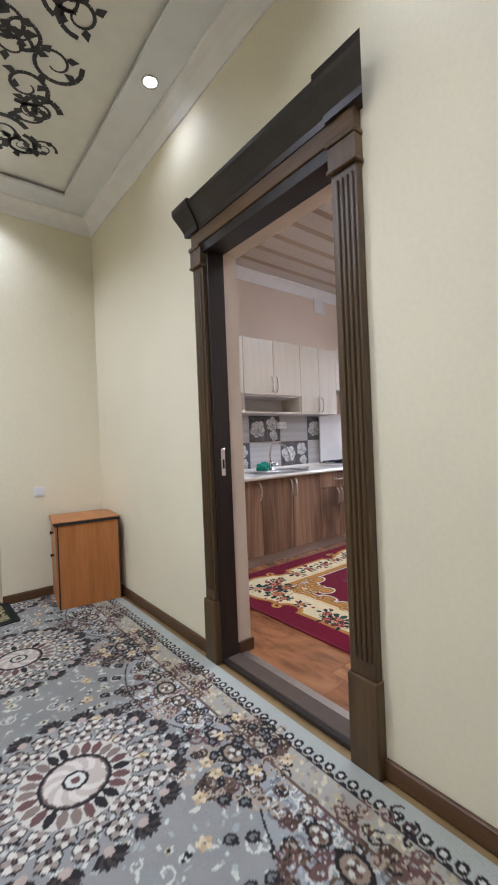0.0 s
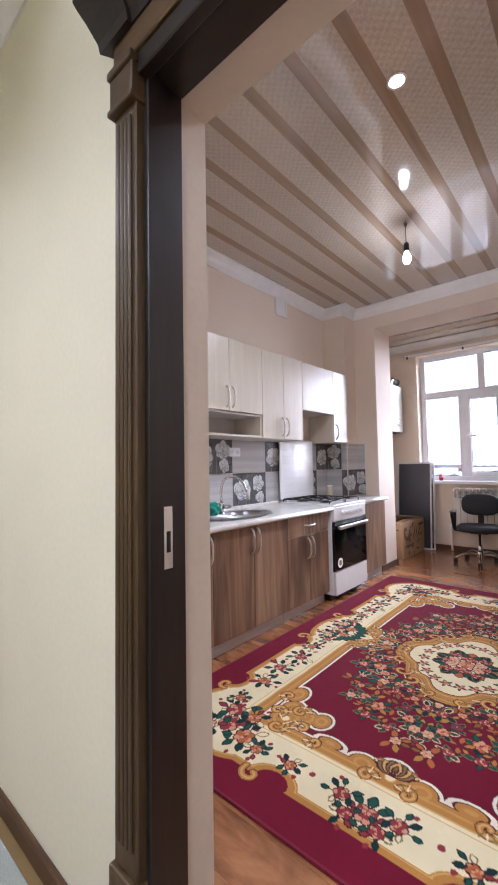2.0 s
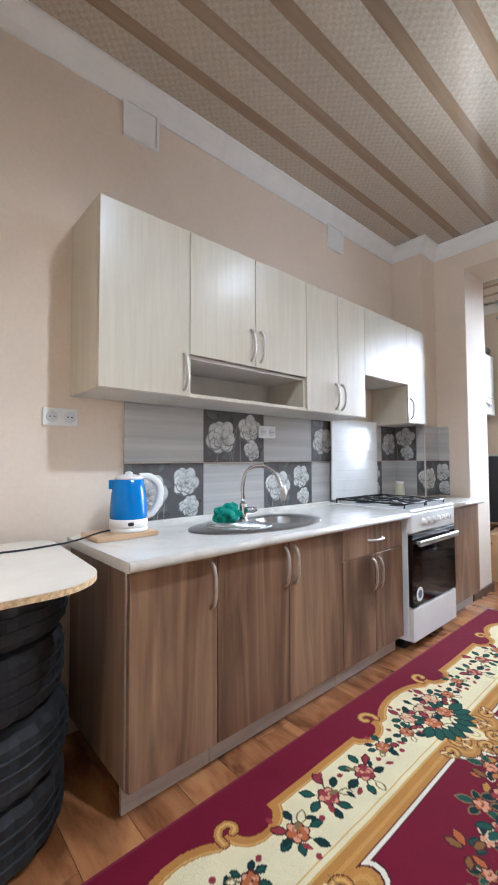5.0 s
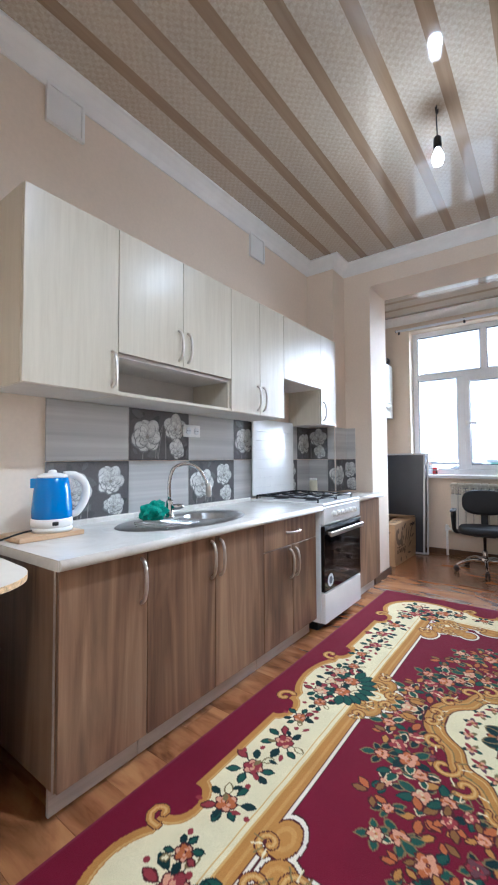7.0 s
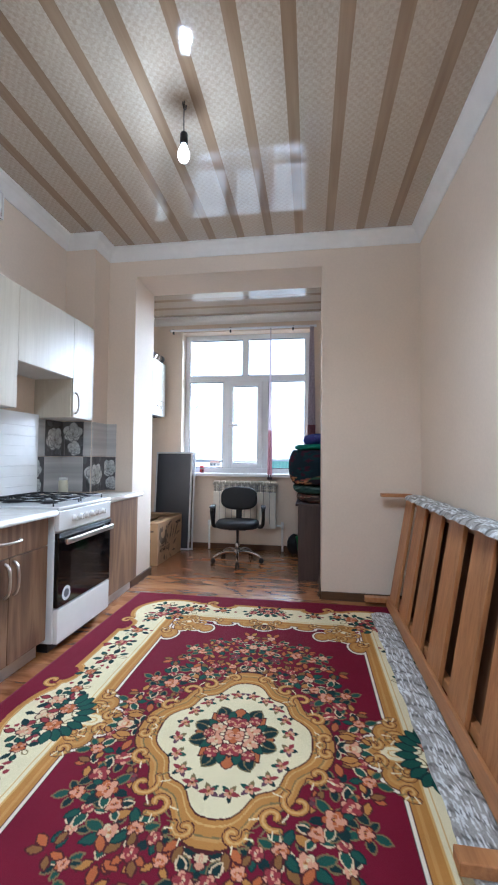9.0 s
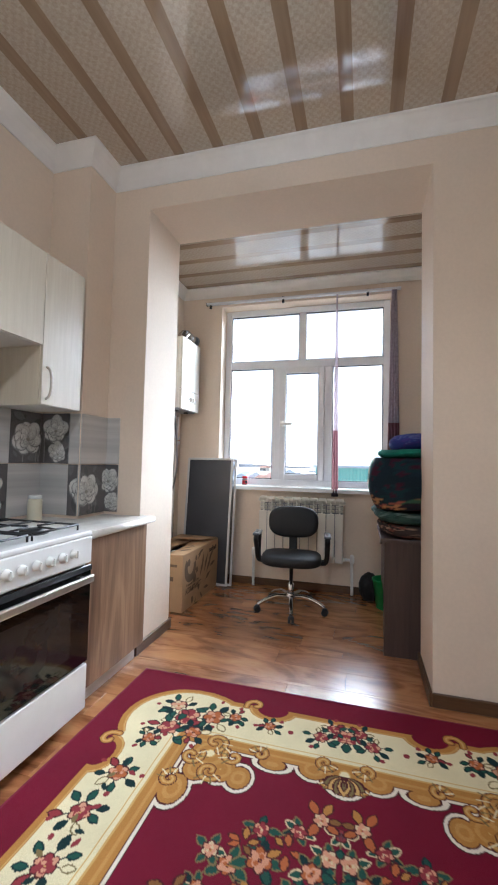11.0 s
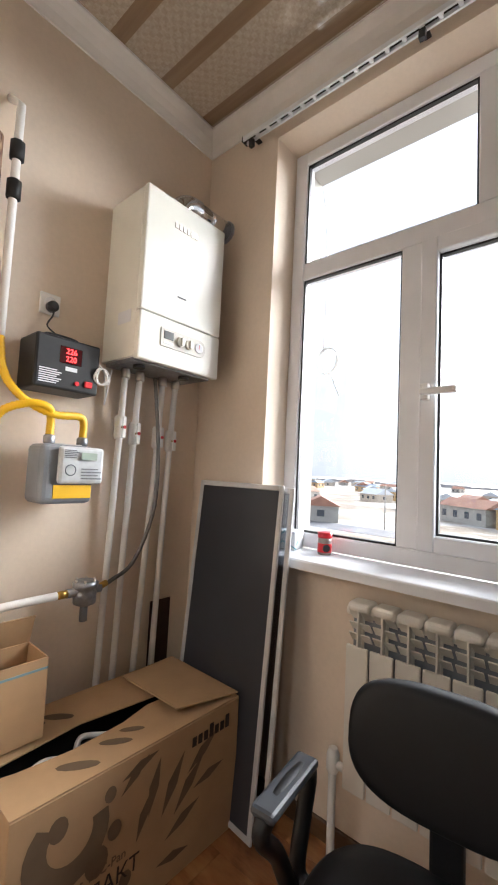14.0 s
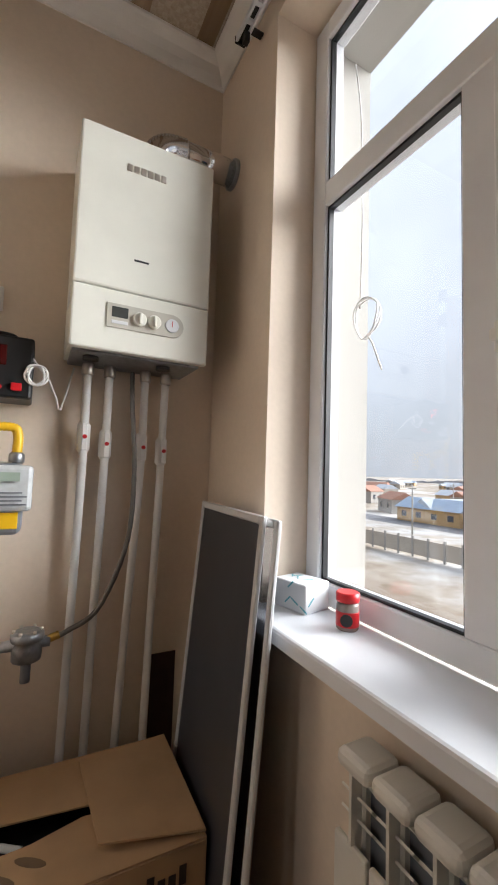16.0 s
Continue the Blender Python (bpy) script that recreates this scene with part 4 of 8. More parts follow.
def stove():
    s = thing("gas_stove", "white enamel gas stove with open lid and dark oven door", "stove", (3.965, KIT_Y1 - 0.03, 0))
    w, d = 0.645, -0.62
    body = B(0, w, d + 0.02, 0, 0.06, 0.86, 0.004, 1)
    part("body", body, M_ENAMEL, s)
    part("base", B(0.02, w - 0.02, d + 0.06, -0.02, 0.0, 0.06), M_BLACK, s, "black recessed base")
    top = B(-0.004, w + 0.004, d - 0.01, 0.0, 0.86, 0.885, 0.008)
    part("hob", top, M_ENAMEL, s)
    fr = B(0, w, d - 0.012, d + 0.02, 0.735, 0.86, 0.006)
    panel = part("control_panel", fr, M_ENAMEL, s)
    for k in range(6):
        kx = 0.15 + k * 0.072
        kb = lathe([(0.021, 0), (0.021, 0.006), (0.017, 0.010), (0.015, 0.024), (0.012, 0.026)], 16, None, (0, 0, 0), Matrix.Translation((kx, d - 0.012, 0.80)) @ pose(0, 0, 0, 90))
        box(kb, kx - 0.003, kx + 0.003, d - 0.044, d - 0.03, 0.784, 0.816, 0.001, 1)
        part("knob", kb, M_WPLASTIC, panel)
    ov = part("oven_door", B(0.0, w, d - 0.012, d + 0.018, 0.275, 0.725, 0.004, 1), M_BLACKGLASS, s, "black glass oven door")
    part("oven_window", B(0.13, w - 0.13, d - 0.0135, d - 0.0125, 0.34, 0.60), plain("oven_inner_glass", lin(44, 40, 38), 0.06, bump=0), ov)
    part("door_trim", B(0.0, w, d - 0.016, d - 0.0125, 0.70, 0.725, 0.001, 1), M_BLACK, ov)
    hb = B(0.03, w - 0.03, d - 0.055, d - 0.035, 0.655, 0.69, 0.006)
    for x in (0.06, w - 0.08):
        box(hb, x, x + 0.02, d - 0.04, d - 0.012, 0.663, 0.682)
    part("handle", hb, M_SATIN, ov, "flat silver bar handle")
    st = part("sticker", lathe([(0.045, 0), (0.045, 0.0008)], 24, None, (0, 0, 0), Matrix.Translation((0.09, d - 0.0125, 0.345)) @ pose(0, 0, 0, 90)), M_LABEL, ov, "round grey sticker")
    part("sticker_ring", lathe([(0.026, 0), (0.026, 0.0012)], 20, None, (0, 0, 0), Matrix.Translation((0.09, d - 0.0125, 0.345)) @ pose(0, 0, 0, 90)), M_INK, st)
    part("pan_drawer", B(0.004, w - 0.004, d - 0.012, d + 0.018, 0.06, 0.265, 0.005), M_ENAMEL, s)
    for bx, by, r in ((0.18, -0.17, 0.045), (0.47, -0.17, 0.036), (0.18, -0.44, 0.036), (0.47, -0.44, 0.05)):
        part("burner", lathe([(r + 0.02, 0.885), (r + 0.015, 0.888), (r, 0.892), (r, 0.902), (r * 0.8, 0.906)], 24, None, (bx, by, 0)), M_IRON, s)
    for gx in (0.03, 0.335):
        g = bmesh.new()
        a, b, c, e, z = gx, gx + 0.28, -0.57, -0.04, 0.912
        for p, q in (((a, c), (b, c)), ((b, c), (b, e)), ((b, e), (a, e)), ((a, e), (a, c)), ((a, (c + e) / 2), (b, (c + e) / 2))):
            tube([(p[0], p[1], z), (q[0], q[1], z)], 0.0055, 6, g)
        for by in (-0.17, -0.44):
            mx = (a + b) / 2
            for dx, dy in ((1, 0), (-1, 0), (0, 1), (0, -1)):
                tube([(mx + dx * 0.03, by + dy * 0.03, z + 0.004), (mx + dx * 0.135, by + dy * 0.12, z)], 0.005, 6, g)
        for x, y in ((a, c), (b, c), (a, e), (b, e)):
            tube([(x, y, 0.884), (x, y, z)], 0.005, 6, g)
        part("pan_support", g, M_IRON, s, "black iron pan support")
    lid = part("lid", B(0.01, w - 0.01, -0.018, -0.002, 0.905, 1.52, 0.006), M_ENAMEL, s, "raised white enamel lid")
    for k in range(7):
        part("lid_rib", B(0.05, w - 0.05, -0.0215, -0.0175, 0.97 + 0.075 * k, 0.976 + 0.075 * k, 0.001, 1), M_ENAMEL, lid)
    for x in (0.10, w - 0.13):
        part("hinge", B(x, x + 0.03, -0.03, -0.008, 0.884, 0.912, 0.003), M_SATIN, s)


stove()


# ---- wall tiles ----
FINE = 0.0035


def floral_canvas(seed):
    c = Canvas(0.475, 0.305, FINE, lin(100, 98, 98))
    r = random.Random(seed)
    for k in range(26):
        c.leaf(r.uniform(0, 0.47), r.uniform(0, 0.30), r.uniform(0.04, 0.11), r.random() * 6, lin(*(r.choice((84, 90, 112)),) * 3))
    for k in range(5):
        x = r.uniform(0.05, 0.42)
        c.stroke([(x, 0.0), (x + r.uniform(-0.03, 0.03), 0.1), (x + r.uniform(-0.08, 0.08), r.uniform(0.15, 0.25))], 0.005, lin(142, 140, 138))
    for fx, fy, fr in ((0.13, 0.15, 0.112), (0.355, 0.205, 0.088), (0.375, 0.065, 0.066)):
        for layer, (k, n) in enumerate(((1.0, 7), (0.80, 6), (0.58, 5), (0.36, 4))):
            for i in range(n):
                a = 2 * math.pi * (i + r.uniform(-0.3, 0.3)) / n + layer * 0.9
                rad = fr * k * r.uniform(0.85, 1.12)
                px, py = fx + math.cos(a) * rad * 0.55, fy + math.sin(a) * rad * 0.48 - 0.004 * layer
                wide, tall, tilt = rad * r.uniform(0.40, 0.52), rad * r.uniform(0.34, 0.48), a + r.uniform(-0.6, 0.6)
                c.oval(px, py, wide * 1.08, tall * 1.1, tilt, lin(*(122 + 9 * layer,) * 3))
                g = 186 + r.randint(-10, 12)
                c.oval(px + 0.002, py + 0.003, wide, tall, tilt, lin(g, g, g - 3))
                c.oval(px + math.cos(a) * rad * 0.12, py + math.sin(a) * rad * 0.12 + 0.004, wide * 0.72, tall * 0.66, tilt, lin(g + 24, g + 24, g + 20))
                for q in range(2):
                    c.stroke([(px - math.cos(a) * wide * 0.5, py - math.sin(a) * tall * 0.5), (px + math.cos(a + q - 0.5) * wide * 0.6, py + math.sin(a + q - 0.5) * tall * 0.6)], FINE, lin(g - 16, g - 16, g - 18))
        c.oval(fx, fy - 0.01, fr * 0.12, fr * 0.10, 0, lin(146, 142, 136))
    return c


FLORALS = [floral_canvas(3), floral_canvas(8)]
SPLASH = tagged(new("backsplash"), "grey tile backsplash, plain striped and floral tiles alternating", "backsplash", "", "structure")
ROWS_Z = (0.885, 1.192)


def tile_run(index, u0, u1, start, direction, normal):
    """One tile column, from u0 to u1 of its width, laid from start along a direction."""
    g = 0.0015
    for row, z in enumerate(ROWS_Z):
        floral = (index + row) % 2 == 0
        h = 0.3035
        sx, sy = start
        dx, dy = direction
        nx, ny = normal
        w = u1 - u0
        bm = bmesh.new()
        quad = [(sx + dx * a + nx * k, sy + dy * a + ny * k) for a in (g, w - g) for k in (0.0, 0.008)]
        xs, ys = [q[0] for q in quad], [q[1] for q in quad]
        box(bm, min(xs), max(xs), min(ys), max(ys), z + g, z + h, 0.0012, 1)
        t = part("tile", bm, M_STRIPETILE, SPLASH)
        if floral:
            cv = FLORALS[index % 2]
            a, b = int(u0 / FINE), int(u1 / FINE) + 1
            me = cv.mesh("glaze", M_FLORAL, lambda U, V: (sx + dx * (g + U * (w - 2 * g) / max(w, 1e-6) * w / ((b - a - 1) * FINE)) + nx * 0.0088 + 0 * V, sy + dy * (g + U * (w - 2 * g) / max(w, 1e-6) * w / ((b - a - 1) * FINE)) + ny * 0.0088 + 0 * V, z + g + V * 0.995), cv.rgb[:, a:b])
            piece("glaze", me, t)


TW = 0.475
for i in range(5):
    tile_run(i, 0, TW, (2.358 + i * TW, KIT_Y1), (1, 0), (0, -1))
tile_run(5, 0, 0.247, (2.358 + 5 * TW, KIT_Y1), (1, 0), (0, -1))
tile_run(5, 0.247, 0.455, (4.98, KIT_Y1), (0, -1), (-1, 0))
tile_run(6, 0.0, 0.07, (4.98, 3.332), (0, -1), (-1, 0))
tile_run(6, 0.07, 0.33, (4.98, 3.26), (1, 0), (0, -1))
tile_run(6, 0.33, 0.43, (KIT_X1, 3.26), (0, -1), (-1, 0))


# ---- red rug ----
def red_rug():
    RED, REDD, RIM = lin(106, 11, 38), lin(80, 8, 30), lin(74, 26, 30)
    CR, GOLD, GOLDL, GOLDD = lin(222, 210, 170), lin(174, 124, 58), lin(200, 160, 94), lin(126, 90, 46)
    WHT, GRN, GRND, PINK, ROSE, RUST = lin(224, 214, 196), lin(34, 76, 64), lin(18, 44, 44), lin(202, 146, 116), lin(136, 50, 56), lin(170, 96, 50)
    OLIVE, SAND = lin(120, 104, 66), lin(206, 184, 146)
    W, H = 1.665, 1.145                  # a quarter, from the corner to the middle
    c = Canvas(W, H, 0.0042, RED)
    rr = random.Random(21)
    X, Y = c.xs[None, :] + 0 * c.ys[:, None], c.ys[:, None] + 0 * c.xs[None, :]

    def disc(x, y, rx, ry):
        """Rough distance in metres outside an oval, negative within."""
        return (np.sqrt(((X - x) / rx) ** 2 + ((Y - y) / ry) ** 2) - 1) * min(rx, ry)

    # cream band: straight sides, swelling at corner and middle, with red bites beside each swelling
    band = np.where((X < 0.34) & (Y < 0.34), 0.185 - np.hypot(0.34 - X, 0.34 - Y), np.minimum(X, Y) - 0.155)
    band = np.maximum(band, -disc(W, 0.24, 0.27, 0.145))
    band = np.maximum(band, -disc(0.38, 0.42, 0.27, 0.31))
    for x, y, rx, ry in ((0.66, 0.165, 0.075, 0.055), (0.165, 0.79, 0.055, 0.075), (W - 0.345, 0.155, 0.07, 0.05)):
        band = np.minimum(band, disc(x, y, rx, ry))
    for k, col in ((0.0, GOLD), (0.022, GOLDL), (0.027, GOLD), (0.031, CR)):
        c.rgb[band > k] = col[:3]
    # red field with a scrolled gold edge
    field = np.minimum(X, Y) - 0.505
    lobes = ((W, 0.49, 0.12, 0.17), (W - 0.12, 0.50, 0.085, 0.075), (0.49, H, 0.12, 0.10), (0.49, H - 0.12, 0.07, 0.08), (0.53, 0.60, 0.10, 0.10), (0.62, 0.58, 0.085, 0.075), (0.60, 0.67, 0.085, 0.08), (0.62, 0.75, 0.08, 0.065), (0.74, 0.53, 0.10, 0.07), (0.51, 0.86, 0.05, 0.09))
    for lobe in lobes:
        field = np.minimum(field, disc(*lobe))
    for k, col in ((-0.105, GOLDL), (-0.100, CR), (-0.082, GOLDL), (-0.076, GOLD), (-0.050, lin(186, 140, 74)), (-0.036, GOLD), (-0.020, RIM), (-0.015, WHT), (-0.003, RIM), (0.002, RED)):
        c.rgb[(field > k) & (np.minimum(X, Y) > 0.25)] = col[:3]

    def curl(x, y, r, start, turns, sign, wide=0.030):
        c.scroll(x, y, r, start, turns, wide + 0.008, RIM, sign)
        c.scroll(x, y, r, start, turns, wide, GOLD, sign)
        c.scroll(x, y, r, start, turns, wide * 0.35, GOLDL, sign)

    # gold hooks on the outer edge
    for x, y, a, s in ((0.575, 0.150, 2.6, 1), (0.150, 0.700, 5.2, -1), (W - 0.265, 0.125, 0.6, -1)):
        curl(x, y, 0.048, a, 0.75, s, 0.026)
    # leafy scrolls on the bays of the inner edge
    for x, y, r, a, s in ((0.46, 0.60, 0.055, 0.5, 1), (0.56, 0.53, 0.050, 2.2, -1), (0.52, 0.70, 0.045, 4.0, 1), (0.62, 0.63, 0.050, 1.0, -1), (0.70, 0.50, 0.040, 3.0, 1), (0.47, 0.80, 0.038, 4.4, -1), (W - 0.10, 0.46, 0.045, 0.6, 1), (W - 0.19, 0.47, 0.035, 3.6, -1), (W - 0.04, 0.56, 0.040, 2.0, 1), (0.44, H - 0.08, 0.040, 1.2, -1), (0.53, H - 0.05, 0.035, 5.2, 1)):
        curl(x, y, r, a, 0.95, s, 0.022)
        for q in range(4):
            b = a + q * 0.55 * s
            c.stroke([(x + r * math.cos(b) * 0.6, y + r * math.sin(b) * 0.6), (x + r * math.cos(b) * 1.35, y + r * math.sin(b) * 1.35)], 0.006, OLIVE if q % 2 else CR)
    # fan in the middle of each end
    for q in range(7):
        b = math.pi + (q - 3) * 0.33
        c.leaf(0.50, H, 0.09, b + math.pi, GOLDL if q % 2 else OLIVE, RIM)

    def bloom(x, y, r, pal, a):
        """A round rose: outer petals, a ring of inner ones, a dark heart."""
        c.flower(x, y, r, 6, pal, a, RIM)
        c.flower(x + r * 0.08, y + r * 0.06, r * 0.55, 5, (pal[1], pal[0], pal[3], pal[2]), a + 0.5, pal[1])

    warm = ((PINK, RUST, GOLD, REDD), (SAND, PINK, ROSE, GOLD), (PINK, ROSE, GOLDL, ROSE))

    def sprig(x, y, s, head, pal=None):
        """Garland piece on the cream: one flower, dark leaves round it, a few outlined ones."""
        for k in range(7):
            a = head + 2 * math.pi * k / 7 + rr.uniform(-0.25, 0.25)
            L = s * rr.uniform(0.35, 0.62)
            px, py = x + math.cos(a) * L, y + math.sin(a) * L
            c.stroke([(x, y), (px, py)], 0.005, GRND)
            c.leaf(px, py, s * rr.uniform(0.38, 0.52), a + rr.uniform(-0.4, 0.4), (GRN, GRND, GRN, GRN, ROSE, GRND, CR)[k], (GRND, GRND, GRND, GRND, RIM, GRND, OLIVE)[k])
        bloom(x, y, s * 0.36, pal or rr.choice(warm), head)
        for k in range(2):
            a = head + 1.3 + 2.6 * k
            c.oval(x + math.cos(a) * s, y + math.sin(a) * s, 0.012, 0.010, a, ROSE)

    for k, x in enumerate((0.735, 0.925, 1.115, 1.29)):
        sprig(x, 0.285 + 0.012 * (-1) ** k, 0.098 if k < 3 else 0.075, 0.4 + k)
    for k in range(14):
        x = 0.66 + k * 0.055
        c.leaf(x, 0.30 + 0.035 * math.sin(k * 2.1), 0.040, k * 1.3, (GRND, ROSE, OLIVE)[k % 3])
    sprig(0.285, 0.80, 0.065, 1.0)
    c.oval(0.30, 0.90, 0.014, 0.012, 0, ROSE)
    for k, (x, y, s) in enumerate(((0.33, 0.41, 0.145), (0.43, 0.36, 0.125), (0.30, 0.53, 0.125), (0.43, 0.48, 0.09), (0.26, 0.33, 0.10), (0.52, 0.31, 0.07), (0.27, 0.63, 0.07), (W, 0.27, 0.12), (W - 0.11, 0.25, 0.10), (W - 0.06, 0.34, 0.10), (W - 0.21, 0.29, 0.075), (0.26, H, 0.11), (0.29, H - 0.11, 0.08), (0.22, H - 0.06, 0.07))):
        sprig(x, y, s, k * 0.9)
    for k in range(9):
        a = math.pi / 2 + (k - 4) * 0.33
        c.leaf(W + 0.10 * math.cos(a), 0.33 + 0.07 * math.sin(a), 0.085, a, GRN, GRND)

    # flowers strewn in an oval round the medallion
    def cluster(x, y, s):
        tone = rr.random()
        n = 5
        for k in range(n):
            a = 2 * math.pi * k / n + rr.random() * 0.9
            L = s * rr.uniform(0.5, 0.95)
            if tone < 0.42:
                col, edge = rr.choice((RUST, GOLD, GOLDD)), RIM
            else:
                col, edge = rr.choice((GRN, GRND, GRN)), rr.choice((OLIVE, SAND, GRND, OLIVE))
            c.leaf(x + math.cos(a) * L * 0.35, y + math.sin(a) * L * 0.35, s * rr.uniform(0.55, 0.8), a + rr.uniform(-0.4, 0.4), col, edge)
        if tone > 0.25:
            pal = rr.choice(((SAND, PINK, ROSE, GOLD), (PINK, ROSE, REDD, SAND), (RUST, PINK, GOLD, REDD), (ROSE, lin(96, 60, 66), SAND, REDD)))
            bloom(x, y, s * rr.uniform(0.30, 0.46), pal, rr.random() * 3)

    placed = []
    for _ in range(4200):
        x, y = rr.uniform(0.60, W + 0.02), rr.uniform(0.52, H + 0.02)
        q = ((x - W) / 0.99) ** 2 + ((y - H) / 0.585) ** 2
        inner = ((x - W) / 0.52) ** 2 + ((y - H) / 0.42) ** 2
        if inner > 0.9 and q < 0.97 + 0.05 * math.sin(9 * math.atan2(y - H, x - W)) and all((x - a) ** 2 + (y - b) ** 2 > 0.074 ** 2 for a, b in placed):
            placed.append((x, y))
            cluster(x, y, rr.uniform(0.062, 0.094) * (1 if q < 0.8 else 0.85))
    # cartouche in the middle
    ang = np.arctan2((Y - H) / 0.40, (X - W) / 0.50)
    swell = 1 + 0.10 * np.cos(4 * ang) + 0.035 * np.cos(8 * ang) - 0.025 * np.cos(12 * ang)
    out = np.sqrt(((X - W) / 0.46) ** 2 + ((Y - H) / 0.375) ** 2) / swell
    for k, col in ((1.02, RIM), (1.0, GOLD), (0.955, lin(186, 142, 78)), (0.93, OLIVE), (0.915, GOLD), (0.85, GOLDL), (0.835, GOLD), (0.80, RIM), (0.785, CR)):
        c.rgb[out < k] = col[:3]
    for dx, dy, r, a, sg in ((0.30, 0.28, 0.060, 0.8, 1), (0.37, 0.20, 0.050, 3.6, -1), (0.16, 0.345, 0.045, 2.4, 1), (0.45, 0.08, 0.040, 5.0, -1), (0.04, 0.385, 0.035, 0.4, 1)):
        x, y = W - dx, H - dy
        curl(x, y, r, a, 0.85, sg, 0.022)
        for q in range(5):
            b = a + q * 0.45 * sg
            c.stroke([(x + r * math.cos(b), y + r * math.sin(b)), (x + r * math.cos(b) * 1.6, y + r * math.sin(b) * 1.6)], 0.006, (OLIVE, CR, OLIVE)[q % 3])
    # wreath of small sprays, then the bouquet
    for k in range(5):
        a = math.pi + (k + 0.5) / 5 * math.pi / 2
        x, y = W + 0.30 * math.cos(a), H + 0.235 * math.sin(a)
        for q in range(5):
            b = a + q * 1.257
            c.leaf(x, y, 0.042, b, (GRND, ROSE, OLIVE, GRN, lin(92, 62, 74))[q])
        c.flower(x, y, 0.020, 5, (PINK, ROSE, GOLD, REDD), a)
    for k in range(12):
        a = math.pi + (k + 0.5) / 12 * math.pi / 2
        L = 0.13 + 0.03 * (k % 3)
        c.leaf(W + L * 0.75 * math.cos(a), H + L * 0.62 * math.sin(a), 0.075, a + 0.5 * (-1) ** k, (GRN, RUST, GRND)[k % 3], (GRND, RIM, OLIVE)[k % 3])
    for dx, dy, r in ((0.0, 0.0, 0.045), (0.085, 0.015, 0.032), (0.035, 0.075, 0.034), (0.11, 0.075, 0.026), (0.0, 0.11, 0.024)):
        bloom(W - dx, H - dy, r, rr.choice(warm), dx * 30)
    q = c.rgb
    half = np.concatenate((q, q[:, -2::-1]), 1)
    full = np.concatenate((half, half[-2::-1]), 0)
    x0, y0 = 1.768, 0.542
    me = c.mesh("tufted_surface", M_RUG, lambda U, V: (U, V, 0.012 + 0.0022 * np.sin(U * 9 + 2 * np.sin(V * 3)) * np.sin(V * 5 + 1) + 0.0016 * np.exp(-((np.abs(V - H) - 0.83) / 0.12) ** 2) * np.sin(U * 38)), full)
    t = thing("rug", "large crimson floral rug with cream border, on the floor", "rug", (x0, y0, 0))
    piece("tufted_surface", me, t)
    w, h = 2 * W, 2 * H
    part("edge_binding", multi((-0.006, w + 0.006, -0.006, 0.004, 0.0, 0.0125), (-0.006, w + 0.006, h - 0.004, h + 0.006, 0.0, 0.0125), (-0.006, 0.004, 0.004, h - 0.004, 0.0, 0.0125), (w - 0.004, w + 0.006, 0.004, h - 0.004, 0.0, 0.0125)), plain("crimson_binding", RED, 0.95, vary=0.2, scale=60), t)
    part("backing", multi((0.004, w - 0.004, 0.004, h - 0.004, 0.0, 0.006)), plain("jute_backing", lin(150, 124, 90), 0.95), t)


red_rug()


